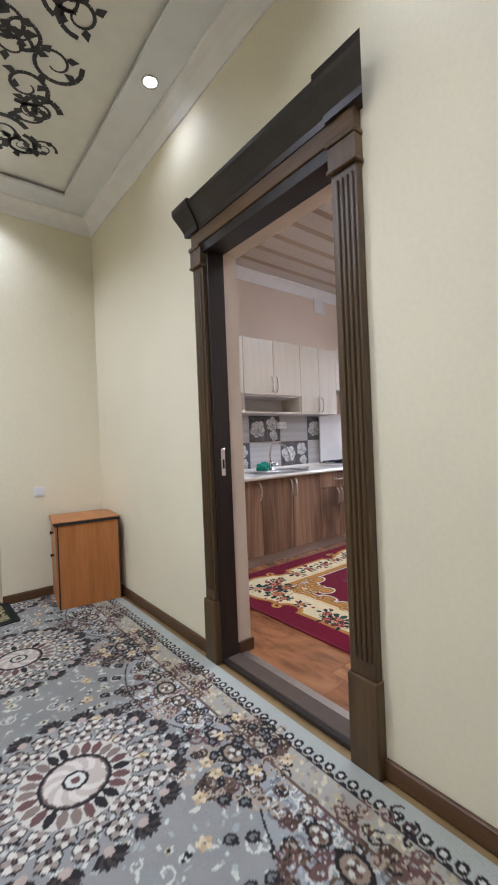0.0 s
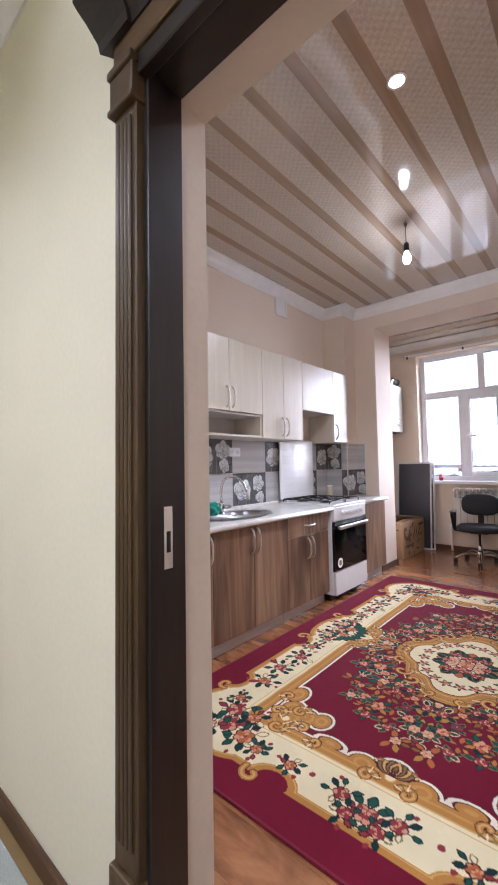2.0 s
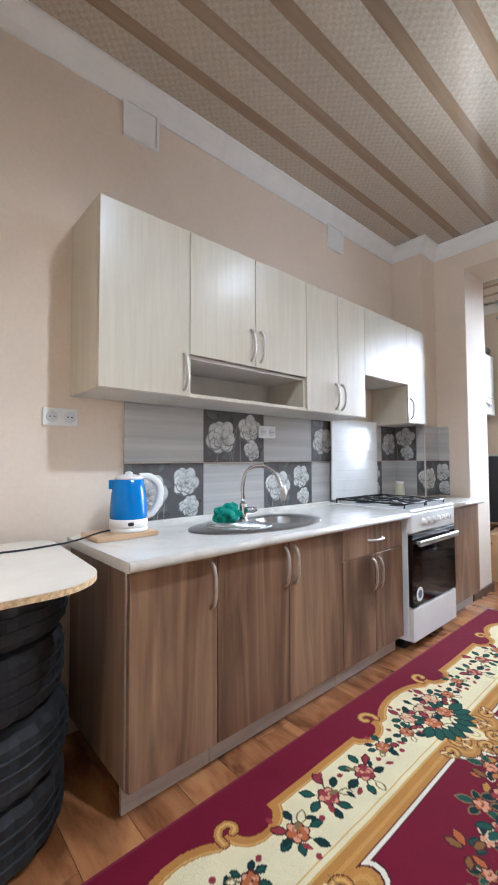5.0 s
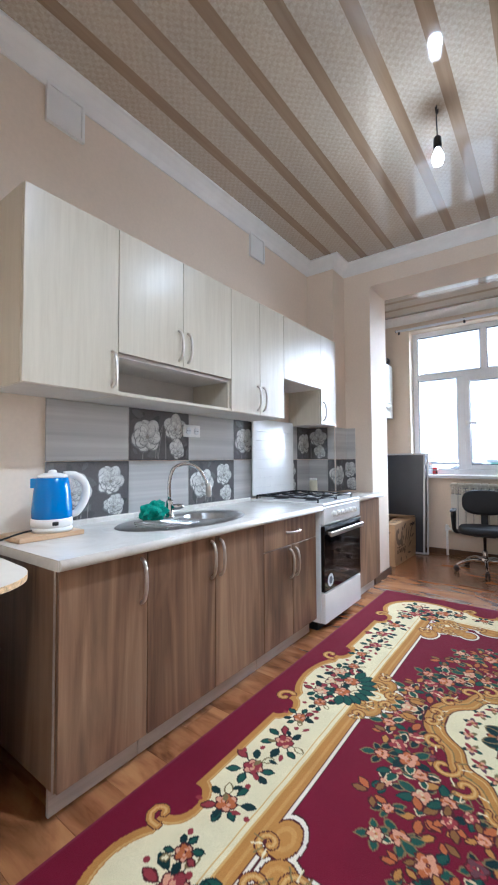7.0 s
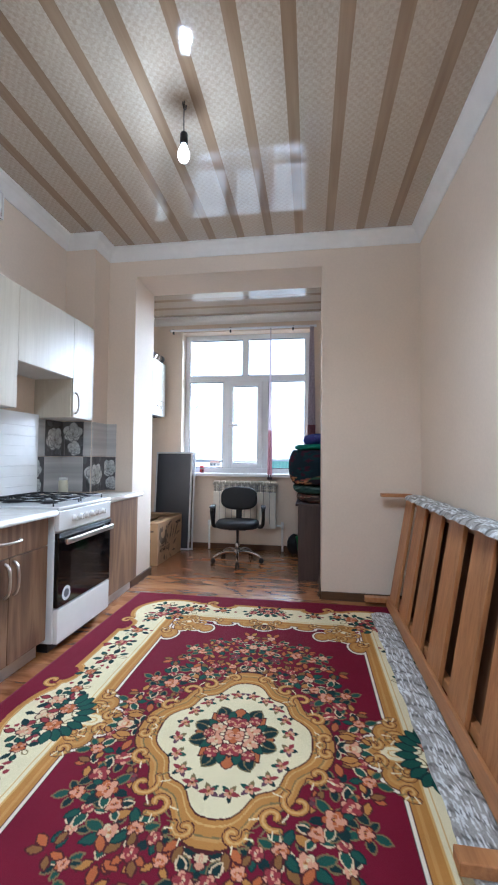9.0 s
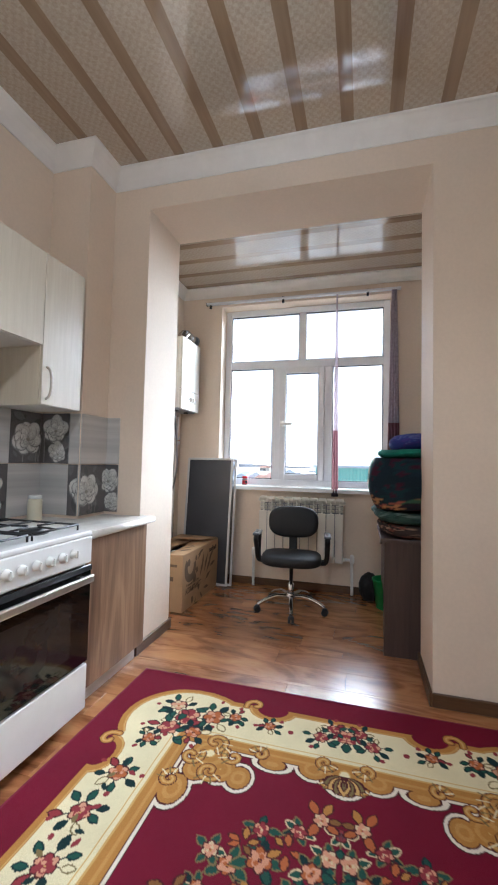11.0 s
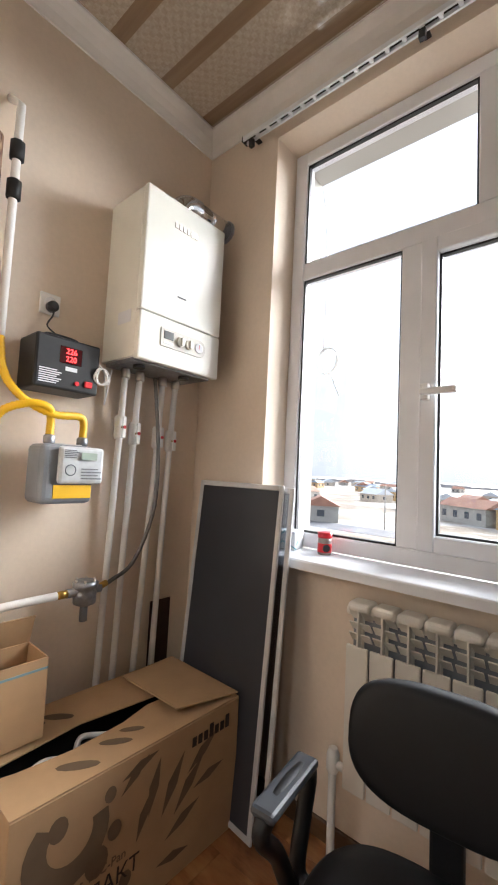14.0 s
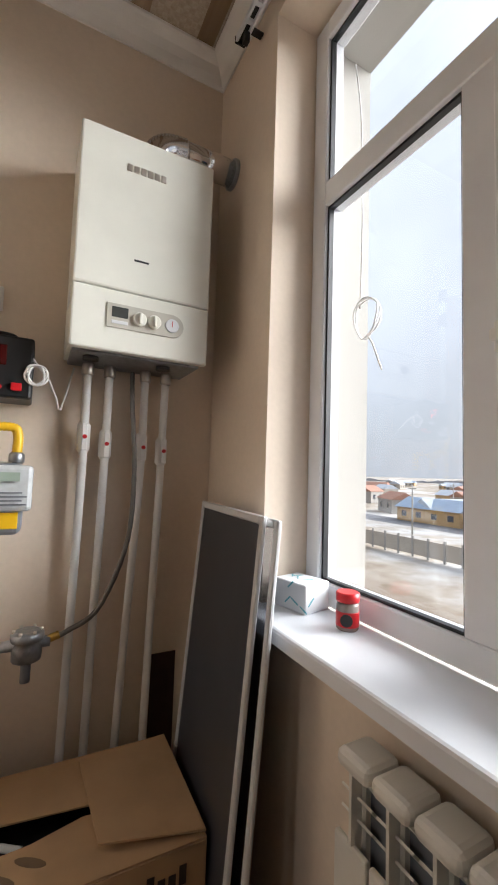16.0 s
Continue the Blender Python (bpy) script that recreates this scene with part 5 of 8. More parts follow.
# ---- hall carpet ----
def hall_carpet():
    G, GB, DK, BR, LT, BE = lin(142, 142, 140), lin(132, 138, 140), lin(44, 42, 43), lin(100, 84, 72), lin(200, 200, 192), lin(178, 164, 134)
    WINE = lin(104, 78, 76)
    x0, y0, w, h = -0.55, -0.25, 1.70, 3.87
    c = Canvas(w, h, 0.006, G)
    rr = random.Random(4)
    for k in range(2600):
        c.oval(rr.uniform(0, w), rr.uniform(0, h), rr.uniform(0.006, 0.02), rr.uniform(0.004, 0.010), rr.random() * 3, rr.choice((lin(166, 170, 166), lin(190, 192, 186), lin(160, 164, 164), LT)))
    for k in range(420):
        c.scroll(rr.uniform(0.03, w - 0.03), rr.uniform(0.03, h - 0.03), rr.uniform(0.02, 0.042), rr.random() * 6, 1.0, 0.007, rr.choice((LT, LT, lin(140, 146, 144))), rr.choice((-1, 1)))
    for k in range(520):
        c.flower(rr.uniform(0, w), rr.uniform(0, h), rr.uniform(0.012, 0.022), 5, rr.choice(((DK, LT, DK, LT), (lin(96, 90, 88), LT, DK, DK), (LT, BE, DK, BR))), rr.random())
    X = lambda v: v - x0
    Y = lambda v: v - y0
    edge = 1.15
    # border along the wall
    xb = c.xs[None, :] + 0 * c.ys[:, None]
    yb = c.ys[:, None] + 0 * c.xs[None, :]
    P = 1.12
    for cy in np.arange(-0.45, 4.6, P):
        lob = ((xb - X(1.05)) / 0.36) ** 2 + ((yb - Y(cy)) / 0.50) ** 2
        c.rgb[lob < 1.0] = DK[:3]
        c.rgb[lob < 0.965] = lin(150, 153, 154)[:3]
        for k in range(300):
            a, r = rr.random() * 6.28, math.sqrt(rr.random()) * 0.9
            c.scroll(X(1.05) + 0.36 * r * math.cos(a), Y(cy) + 0.50 * r * math.sin(a), rr.uniform(0.02, 0.04), rr.random() * 6, 1.0, 0.009, rr.choice((LT, LT, lin(118, 120, 124))), rr.choice((-1, 1)))
        n = 400
        for k in range(n):
            a, r = rr.random() * 6.28, math.sqrt(rr.random()) * 0.94
            x, y = X(1.05) + 0.36 * r * math.cos(a), Y(cy) + 0.50 * r * math.sin(a)
            c.oval(x, y, rr.uniform(0.008, 0.02), 0.004, rr.random() * 3, rr.choice((LT, lin(160, 170, 178), lin(206, 210, 208))))
    c.where(lambda x, y: x + 0 * y > X(0.92), lin(164, 160, 150))
    for k in range(900):
        c.oval(rr.uniform(X(0.93), X(1.05)), rr.uniform(0, h), 0.010, 0.007, 0.6, rr.choice((lin(200, 190, 164), lin(140, 134, 124), BE)))
    c.where(lambda x, y: x + 0 * y > X(1.055), lin(172, 176, 168))
    for yy in np.arange(0, h, 0.052):
        c.oval(X(1.072), yy, 0.020, 0.020, 0, DK)
        c.oval(X(1.072), yy, 0.009, 0.009, 0, LT)
        c.oval(X(1.048), yy + 0.026, 0.007, 0.016, 0, DK)
    c.stroke([(X(1.04), 0), (X(1.04), h)], 0.008, DK)
    c.stroke([(X(0.925), 0), (X(0.925), h)], 0.008, BR)
    # dark brown lace groups between the lobes and at their heads
    for cy in np.arange(-0.45 + P / 2, 4.6, P / 2):
        for k in range(150):
            a, r = rr.random() * 6.28, math.sqrt(rr.random())
            lozenge = 1 / (abs(math.cos(a)) + abs(math.sin(a)))
            x, y = X(0.85) + 0.22 * r * lozenge * math.cos(a) * 1.2, Y(cy) + 0.27 * r * lozenge * math.sin(a) * 1.2
            c.scroll(x, y, rr.uniform(0.018, 0.036), a, 1.0, 0.009, rr.choice((BR, DK, lin(78, 62, 52), WINE, lin(164, 150, 134))), rr.choice((-1, 1)))
        for sgn in (-1, 0, 1):
            c.oval(X(0.85), Y(cy) + sgn * 0.13, 0.045 - 0.012 * abs(sgn), 0.06 - 0.015 * abs(sgn), 0, DK)
            c.oval(X(0.85), Y(cy) + sgn * 0.13, 0.034 - 0.010 * abs(sgn), 0.046 - 0.012 * abs(sgn), 0, lin(150, 134, 118))
            c.flower(X(0.85), Y(cy) + sgn * 0.13, 0.026, 6, (BR, LT, WINE, DK), 0.3)
    # strings of dark buds along the lobes
    for cy in np.arange(-0.45, 4.6, P):
        for k in range(13):
            a = math.pi / 2 + (k + 0.5) / 13 * math.pi
            for ring, rad in ((0.40, 0.55), (0.465, 0.63)):
                x, y = X(1.05) + ring * math.cos(a), Y(cy) + rad * math.sin(a)
                if x > X(0.52):
                    c.oval(x, y, 0.024, 0.020, a, DK)
                    c.oval(x, y, 0.014, 0.011, a, lin(110, 112, 112))
                    c.leaf(x, y, 0.035, a + 2.4, DK)
            x, y = X(1.05) + 0.54 * math.cos(a), Y(cy) + 0.72 * math.sin(a)
            c.flower(x, y, 0.026, 5, (lin(206, 190, 158), lin(186, 160, 126), BE, BR), a)
    # round medallions
    for my in (-0.73, 0.39, 1.51, 2.63, 3.75):
        mx, my = X(0.345), Y(my)
        for ring, n, r in ((0.36, 18, 0.040), (0.29, 18, 0.040), (0.225, 16, 0.038)):
            for k in range(n):
                a = 2 * math.pi * (k + (0.5 if ring > 0.3 else 0)) / n
                x, y = mx + ring * math.cos(a), my + ring * math.sin(a)
                if ring > 0.3:
                    for q in range(7):
                        c.leaf(x - 0.02 * math.cos(a), y - 0.02 * math.sin(a), 0.062, a + (q - 3) * 0.38, (DK, lin(70, 64, 62))[q % 2])
                    c.oval(x - 0.02 * math.cos(a), y - 0.02 * math.sin(a), 0.017, 0.017, 0, lin(176, 160, 150))
                else:
                    c.leaf(x, y, 0.05, a + 0.7, DK)
                    c.leaf(x, y, 0.05, a - 0.7, lin(84, 80, 78))
                    c.flower(x, y, r * 0.85, 6, (lin(206, 202, 192), lin(150, 140, 132), DK, WINE), a, DK)
        c.oval(mx, my, 0.195, 0.195, 0, lin(196, 192, 182))
        for k in range(24):
            a = 2 * math.pi * k / 24
            c.leaf(mx + 0.12 * math.cos(a), my + 0.12 * math.sin(a), 0.075, a, rr.choice((DK, WINE, lin(130, 116, 108))))
        c.oval(mx, my, 0.125, 0.125, 0, DK)
        c.oval(mx, my, 0.108, 0.108, 0, lin(188, 176, 166))
        c.flower(mx, my, 0.100, 16, (lin(206, 200, 190), lin(184, 174, 164), WINE, LT), 0, lin(110, 96, 90))
        c.oval(mx, my, 0.045, 0.045, 0, DK)
        c.oval(mx, my, 0.034, 0.034, 0, LT)
        c.oval(mx, my, 0.016, 0.016, 0, WINE)
    me = c.mesh("tufted_surface", M_HALLRUG, lambda U, V: (U, V, 0.008 + 0.0012 * np.sin(U * 7) * np.sin(V * 6)))
    t = thing("carpet", "grey and brown patterned hall carpet with medallions", "carpet", (x0, y0, 0))
    piece("tufted_surface", me, t)
    part("backing", multi((0, w, 0, h, -0.004, 0.006)), plain("grey_binding", G, 0.95), t)


hall_carpet()
fixed("floor_hall", multi((HX0, HALL_X, HY0, FAR_Y + 0.3, -0.012, -0.004)), plain("hall_laminate", lin(140, 116, 76), 0.4, vary=0.15, scale=4), "brown hall floor beside the carpet")
fixed("floor_doorway", multi((HALL_X, KIT_X0 - 0.04, DOOR_Y0, DOOR_Y1, -0.012, -0.002)), plain("doorway_laminate", lin(140, 100, 64), 0.4, vary=0.15, scale=4))


# ---- floor planks ----
def planks():
    rr = random.Random(9)
    meshes = {}

    def lay(x0, x1, y0, y1):
        x, row = x0, 0
        while x < x1 - 0.01:
            xe = min(x + 0.193, x1)
            y = y0 - rr.uniform(0, 1.1)
            while y < y1:
                a, b = max(y, y0), min(y + 1.29, y1)
                y += 1.29
                if b - a < 0.03:
                    continue
                key = (round(xe - x, 3), round(b - a, 3))
                if key not in meshes:
                    meshes[key] = finish(B(0.0006, key[0] - 0.0006, 0.0006, key[1] - 0.0006, -0.011, 0.0, 0.0006, 1), "plank", M_PLANK)
                piece("plank", meshes[key], floor, Matrix.Translation((x, a, 0)))
            x = xe
            row += 1

    lay(KIT_X0 - 0.04, KIT_X1, KIT_Y0, KIT_Y1)
    lay(KIT_X1, ALC_X0, OPEN_Y0, OPEN_Y1)
    lay(ALC_X0, ALC_X1, ALC_Y0, KIT_Y1)


planks()


# ---- kitchen things ----
def kettle():
    b = solo("wooden_board", B(2.125, 2.40, 3.26, 3.45, 0.873, 0.893, 0.003, 1), wood("board_pine", lin(178, 142, 104), lin(204, 172, 136), lin(220, 194, 160), 0.5, "x"), "small pale wooden board under the kettle", "board")
    k = thing("kettle", "glossy blue electric kettle with white handle and lid", "kettle", (2.30, 3.35, 0.894))
    part("base", lathe([(0.082, 0), (0.084, 0.012), (0.078, 0.020)], 28), M_WPLASTIC, k)
    body = part("body", lathe([(0.078, 0.055), (0.081, 0.06), (0.081, 0.10), (0.074, 0.17), (0.064, 0.225), (0.061, 0.228)], 32), M_BLUE, k, "glossy blue kettle body")
    part("band", lathe([(0.080, 0.020), (0.083, 0.024), (0.083, 0.052), (0.079, 0.056)], 32), M_WPLASTIC, k)
    part("spout", slab([(-0.085, 0.012), (-0.055, 0.028), (-0.050, -0.028), (-0.055, -0.028)], 0.185, 0.226, 0.004), M_BLUE, body)
    part("lid", lathe([(0.062, 0.228), (0.060, 0.238), (0.035, 0.247), (0.018, 0.249), (0.016, 0.258), (0.006, 0.262)], 28), M_WPLASTIC, k)
    pts = smooth_path([(0.045, 0, 0.240), (0.095, 0, 0.235), (0.135, 0, 0.195), (0.135, 0, 0.13), (0.105, 0, 0.075), (0.078, 0, 0.062)], 6)
    part("handle", tube(pts, [0.014 + 0.004 * math.sin(math.pi * i / (len(pts) - 1)) for i in range(len(pts))], 10), M_WPLASTIC, k)
    part("switch", B(-0.012, 0.012, -0.086, -0.078, 0.030, 0.046, 0.003), M_BLACK, k)
    part("cord", tube(smooth_path([(-0.075, -0.02, 0.01), (-0.13, -0.05, 0.006), (-0.22, -0.10, -0.01), (-0.30, -0.16, -0.010), (-0.45, -0.22, -0.0105), (-0.70, -0.22, -0.0105)], 8), 0.0038, 8), M_BLACK, k, "black mains cord")
    turn_z = k.matrix_basis
    k.matrix_basis = turn_z @ pose(0, 0, 0, 0, 0, -18)


kettle()


def tyre_mesh():
    R, r, w = 0.283, 0.185, 0.212
    prof = [(r, 0.02), (r + 0.02, 0.004), (R - 0.05, 0.0), (R - 0.018, 0.010), (R, 0.034), (R, w - 0.034), (R - 0.018, w - 0.010), (R - 0.05, w), (r + 0.02, w - 0.004), (r, w - 0.02)]
    n = 60
    bm = bmesh.new()
    rings = []
    for k, (a, z) in enumerate(prof):
        ring = []
        for i in range(n):
            t = 2 * math.pi * i / n
            rr = a - (0.007 if k in (3, 4, 5, 6) and i % 3 == 0 else 0)
            ring.append(bm.verts.new((rr * math.cos(t), rr * math.sin(t), z)))
        rings.append(ring)
    for a, b in zip(rings, rings[1:] + rings[:1]):
        for i in range(n):
            bm.faces.new((a[i], a[(i + 1) % n], b[(i + 1) % n], b[i]))
    for zz in (0.066, 0.106, 0.146):
        tube([((R + 0.001) * math.cos(2 * math.pi * i / 48), (R + 0.001) * math.sin(2 * math.pi * i / 48), zz) for i in range(48)], 0.006, 5, bm, True)
    return bm


TYX, TYY = 1.70, 3.235
first = tagged(new("tyre", finish(tyre_mesh(), "tyre", M_TYRE)), "black car tyre lying flat in a stack of four", "tyre", "stacked tyres")
first.matrix_basis = Matrix.Translation((TYX, TYY, 0.001))
for i, (ox, oy) in enumerate(((0.008, -0.006), (-0.003, 0.008), (0.006, 0.004))):
    copy_thing(first, pose(TYX + ox, TYY + oy, 0.001 + 0.2145 * (i + 1), 0, 0, 20 * i))
board = thing("table_board", "cream laminated chipboard top with rounded corners on tyres", "table top", (0, 0, 0.860))
out = [(1.42, 2.72)] + [(1.80 + 0.17 * math.cos(a), 2.89 + 0.17 * math.sin(a)) for a in np.linspace(-math.pi / 2, 0, 9)] + [(1.90 + 0.10 * math.cos(a), 3.38 + 0.10 * math.sin(a)) for a in np.linspace(0, math.pi / 2, 9)] + [(1.42, 3.48)]
part("core", slab(out, 0.0, 0.017), M_CHIP, board, "raw chipboard edge")
part("surface", slab(out, 0.0172, 0.019), M_BOARD, board)


def socket(at, facing, gangs, label, plug=False):
    s = thing("socket_outlet", label, "socket", at, facing)
    w = 0.075 * gangs
    part("frame", B(-w / 2, w / 2, -0.012, 0.0, -0.04, 0.04, 0.004), M_WPLASTIC, s)
    for g in range(gangs):
        x = -w / 2 + 0.0375 + 0.075 * g
        f = part("insert", lathe([(0.024, 0), (0.024, 0.004), (0.020, 0.0045)], 24, None, (0, 0, 0), Matrix.Translation((x, -0.012, 0)) @ pose(0, 0, 0, 90)), M_LABEL, s)
        for dx in (-0.009, 0.009):
            part("hole", lathe([(0.0034, 0), (0.0034, 0.001)], 10, None, (0, 0, 0), Matrix.Translation((x + dx, -0.0166, 0)) @ pose(0, 0, 0, 90)), M_BLACK, f)
    return s


socket((2.06, KIT_Y1, 1.40), 0, 2, "white double socket outlet on the peach wall")
socket((3.33, KIT_Y1 - 0.009, 1.385), 0, 2, "white double socket outlet on the tiles")
socket((6.172, KIT_Y1, 1.90), 0, 1, "white socket outlet with a black plug in it")
pl = thing("mains_plug", "black mains plug with cord in the socket", "plug", (6.172, KIT_Y1 - 0.018, 1.885))
part("body", lathe([(0.020, 0), (0.020, 0.025), (0.012, 0.035)], 16, None, (0, 0, 0), pose(0, 0, 0, 90)), M_BLACK, pl)
part("cord", tube(smooth_path([(0, -0.03, -0.005), (-0.005, -0.035, -0.04), (-0.02, -0.03, -0.08), (0.0, -0.06, -0.115)], 6), 0.003, 6), M_BLACK, pl)


def vent(x, z, label):
    v = thing("wall_vent", label, "vent", (x, KIT_Y1, z), 0, "wall vents")
    part("frame", multi((-0.10, 0.10, -0.02, 0, -0.10, -0.085), (-0.10, 0.10, -0.02, 0, 0.085, 0.10), (-0.10, -0.085, -0.02, 0, -0.085, 0.085), (0.085, 0.10, -0.02, 0, -0.085, 0.085)), M_WPLASTIC, v)
    part("cover", B(-0.085, 0.085, -0.012, -0.002, -0.085, 0.085, 0.003), M_WPLASTIC, v)


vent(2.436, 2.955, "square white plastic wall vent below the cornice")
vent(4.10, 2.955, "square white plastic wall vent above the cabinets")


def spot(x, y, z, label):
    s = thing("ceiling_spot", label, "ceiling light", (x, y, z), 0, "recessed spots")
    part("ring", tube([(0.042 * math.cos(a), 0.042 * math.sin(a), -0.004) for a in np.linspace(0, 2 * math.pi, 25)[:-1]], 0.007, 8, None, True), M_CHROME, s)
    part("lens", lathe([(0.036, -0.004), (0.034, -0.001)], 24), M_SPOT, s)


for hx, hy in ((1.0, 2.0), (1.0, 0.4), (-0.6, 2.0), (-0.6, 0.4), (0.2, 3.50)):
    spot(hx, hy, 3.22, "small round recessed spot, lit, in the hall ceiling")
spot(2.55, 1.66, CEIL, "small round recessed spot, lit, in the panel ceiling")

bl = thing("pendant_bulb", "bare lit bulb hanging on a thin wire", "lamp", (3.75, 2.06, 0))
part("hook", tube(smooth_path([(0.03, 0, CEIL), (0.02, 0, CEIL - 0.03), (-0.01, 0, CEIL - 0.05), (-0.03, 0, CEIL - 0.03)], 5), 0.004, 8), M_BLACK, bl)
part("wire", tube(smooth_path([(0, 0, CEIL), (0.006, 0.004, 3.08), (-0.004, 0, 3.0), (0, 0, 2.955)], 5), 0.003, 8), M_BLACK, bl)
part("holder", lathe([(0.010, 2.965), (0.020, 2.955), (0.022, 2.905), (0.018, 2.895)], 16), M_BLACK, bl)
part("bulb", lathe([(0.014, 2.896), (0.020, 2.88), (0.031, 2.85), (0.032, 2.83), (0.022, 2.806), (0.006, 2.80)], 24), M_BULB, bl, "lit frosted bulb")

cj = thing("jar", "small pale jar beside the stove", "jar", (4.80, 3.40, 0.872))
part("glass", lathe([(0.036, 0), (0.038, 0.006), (0.038, 0.11), (0.033, 0.125)], 24), M_CERAMIC, cj)
part("lid", lathe([(0.034, 0.125), (0.034, 0.142), (0.030, 0.144)], 24), M_WPLASTIC, cj)


# ---- bed base leaning on the wall ----
def bed_base():
    b = thing("bed_base", "pine slatted bed base with grey fabric edge, stood on its side", "bed frame", (0, 0, 0))
    lean = Matrix.Translation((0, 0.735, 0.05)) @ pose(0, 0, 0, 9.5)
    for k in range(8):
        x = 2.48 + k * 0.345
        part("slat", turn(B(x, x + 0.215, -0.010, 0.012, 0.0, 0.84, 0.003, 1), lean), M_PINE, b)
    for z in (0.02, 0.80):
        part("rail", turn(B(2.35, 5.14 if z > 0.5 else 5.16, -0.055, -0.014, z, z + 0.045, 0.004, 1), lean), M_PINEX, b)
    part("rear_board", turn(B(2.40, 4.96, -0.075, -0.058, 0.0, 0.86, 0.002, 1), lean), M_BEDBACK, b, "dark brown backing board")
    part("foot_board", turn(B(2.45, 5.1, 0.012, 0.032, -0.03, 0.05, 0.003, 1), lean), M_PINEX, b)
    for x in (2.93, 5.12):
        part("cross_bar", B(x, x + 0.06, 0.66, 0.955 if x < 4 else 0.93, 0.036, 0.076, 0.003, 1), M_PINEX, b)
        part("cross_bar", B(x, x + 0.06, 0.56, 0.80, 0.888, 0.916, 0.003, 1), M_PINEX, b)
    for nm, y0, y1, z0, z1, m4 in (("fabric_edge", -0.10, 0.075, 0.845, 0.895, lean), ("fabric_skirt", 0.765, 0.915, 0.014, 0.034, Matrix.Identity(4))):
        c = Canvas(2.5, 0.30, 0.01, lin(168, 164, 158))
        rr = random.Random(3 if z0 > 0.5 else 6)
        for k in range(26):
            c.stroke([(k * 0.10, 0), (k * 0.10 + 0.06, 0.30)], 0.016, lin(112, 108, 104))
        for k in range(900):
            x, y = rr.uniform(0, 2.5), rr.uniform(0, 0.3)
            c.stroke([(x, y), (x + 0.035, y + 0.008)], 0.010, rr.choice((lin(232, 232, 230), lin(214, 214, 212), lin(140, 134, 128))))
        wd = (y1 - y0)
        me = c.mesh(nm, M_BLANKET, lambda U, V: (2.42 + U, y0 + V / 0.30 * wd + 0.004 * np.sin(U * 22), z0 + (z1 - z0) * np.sqrt(np.clip(1 - (V / 0.15 - 1) ** 2, 0, 1)) * (1 + 0.1 * np.sin(U * 17)) + 0.003 * np.sin(U * 41)))
        me.transform(m4)
        tagged(piece(nm, me, b), "grey patterned fabric")
    return b


bed_base()


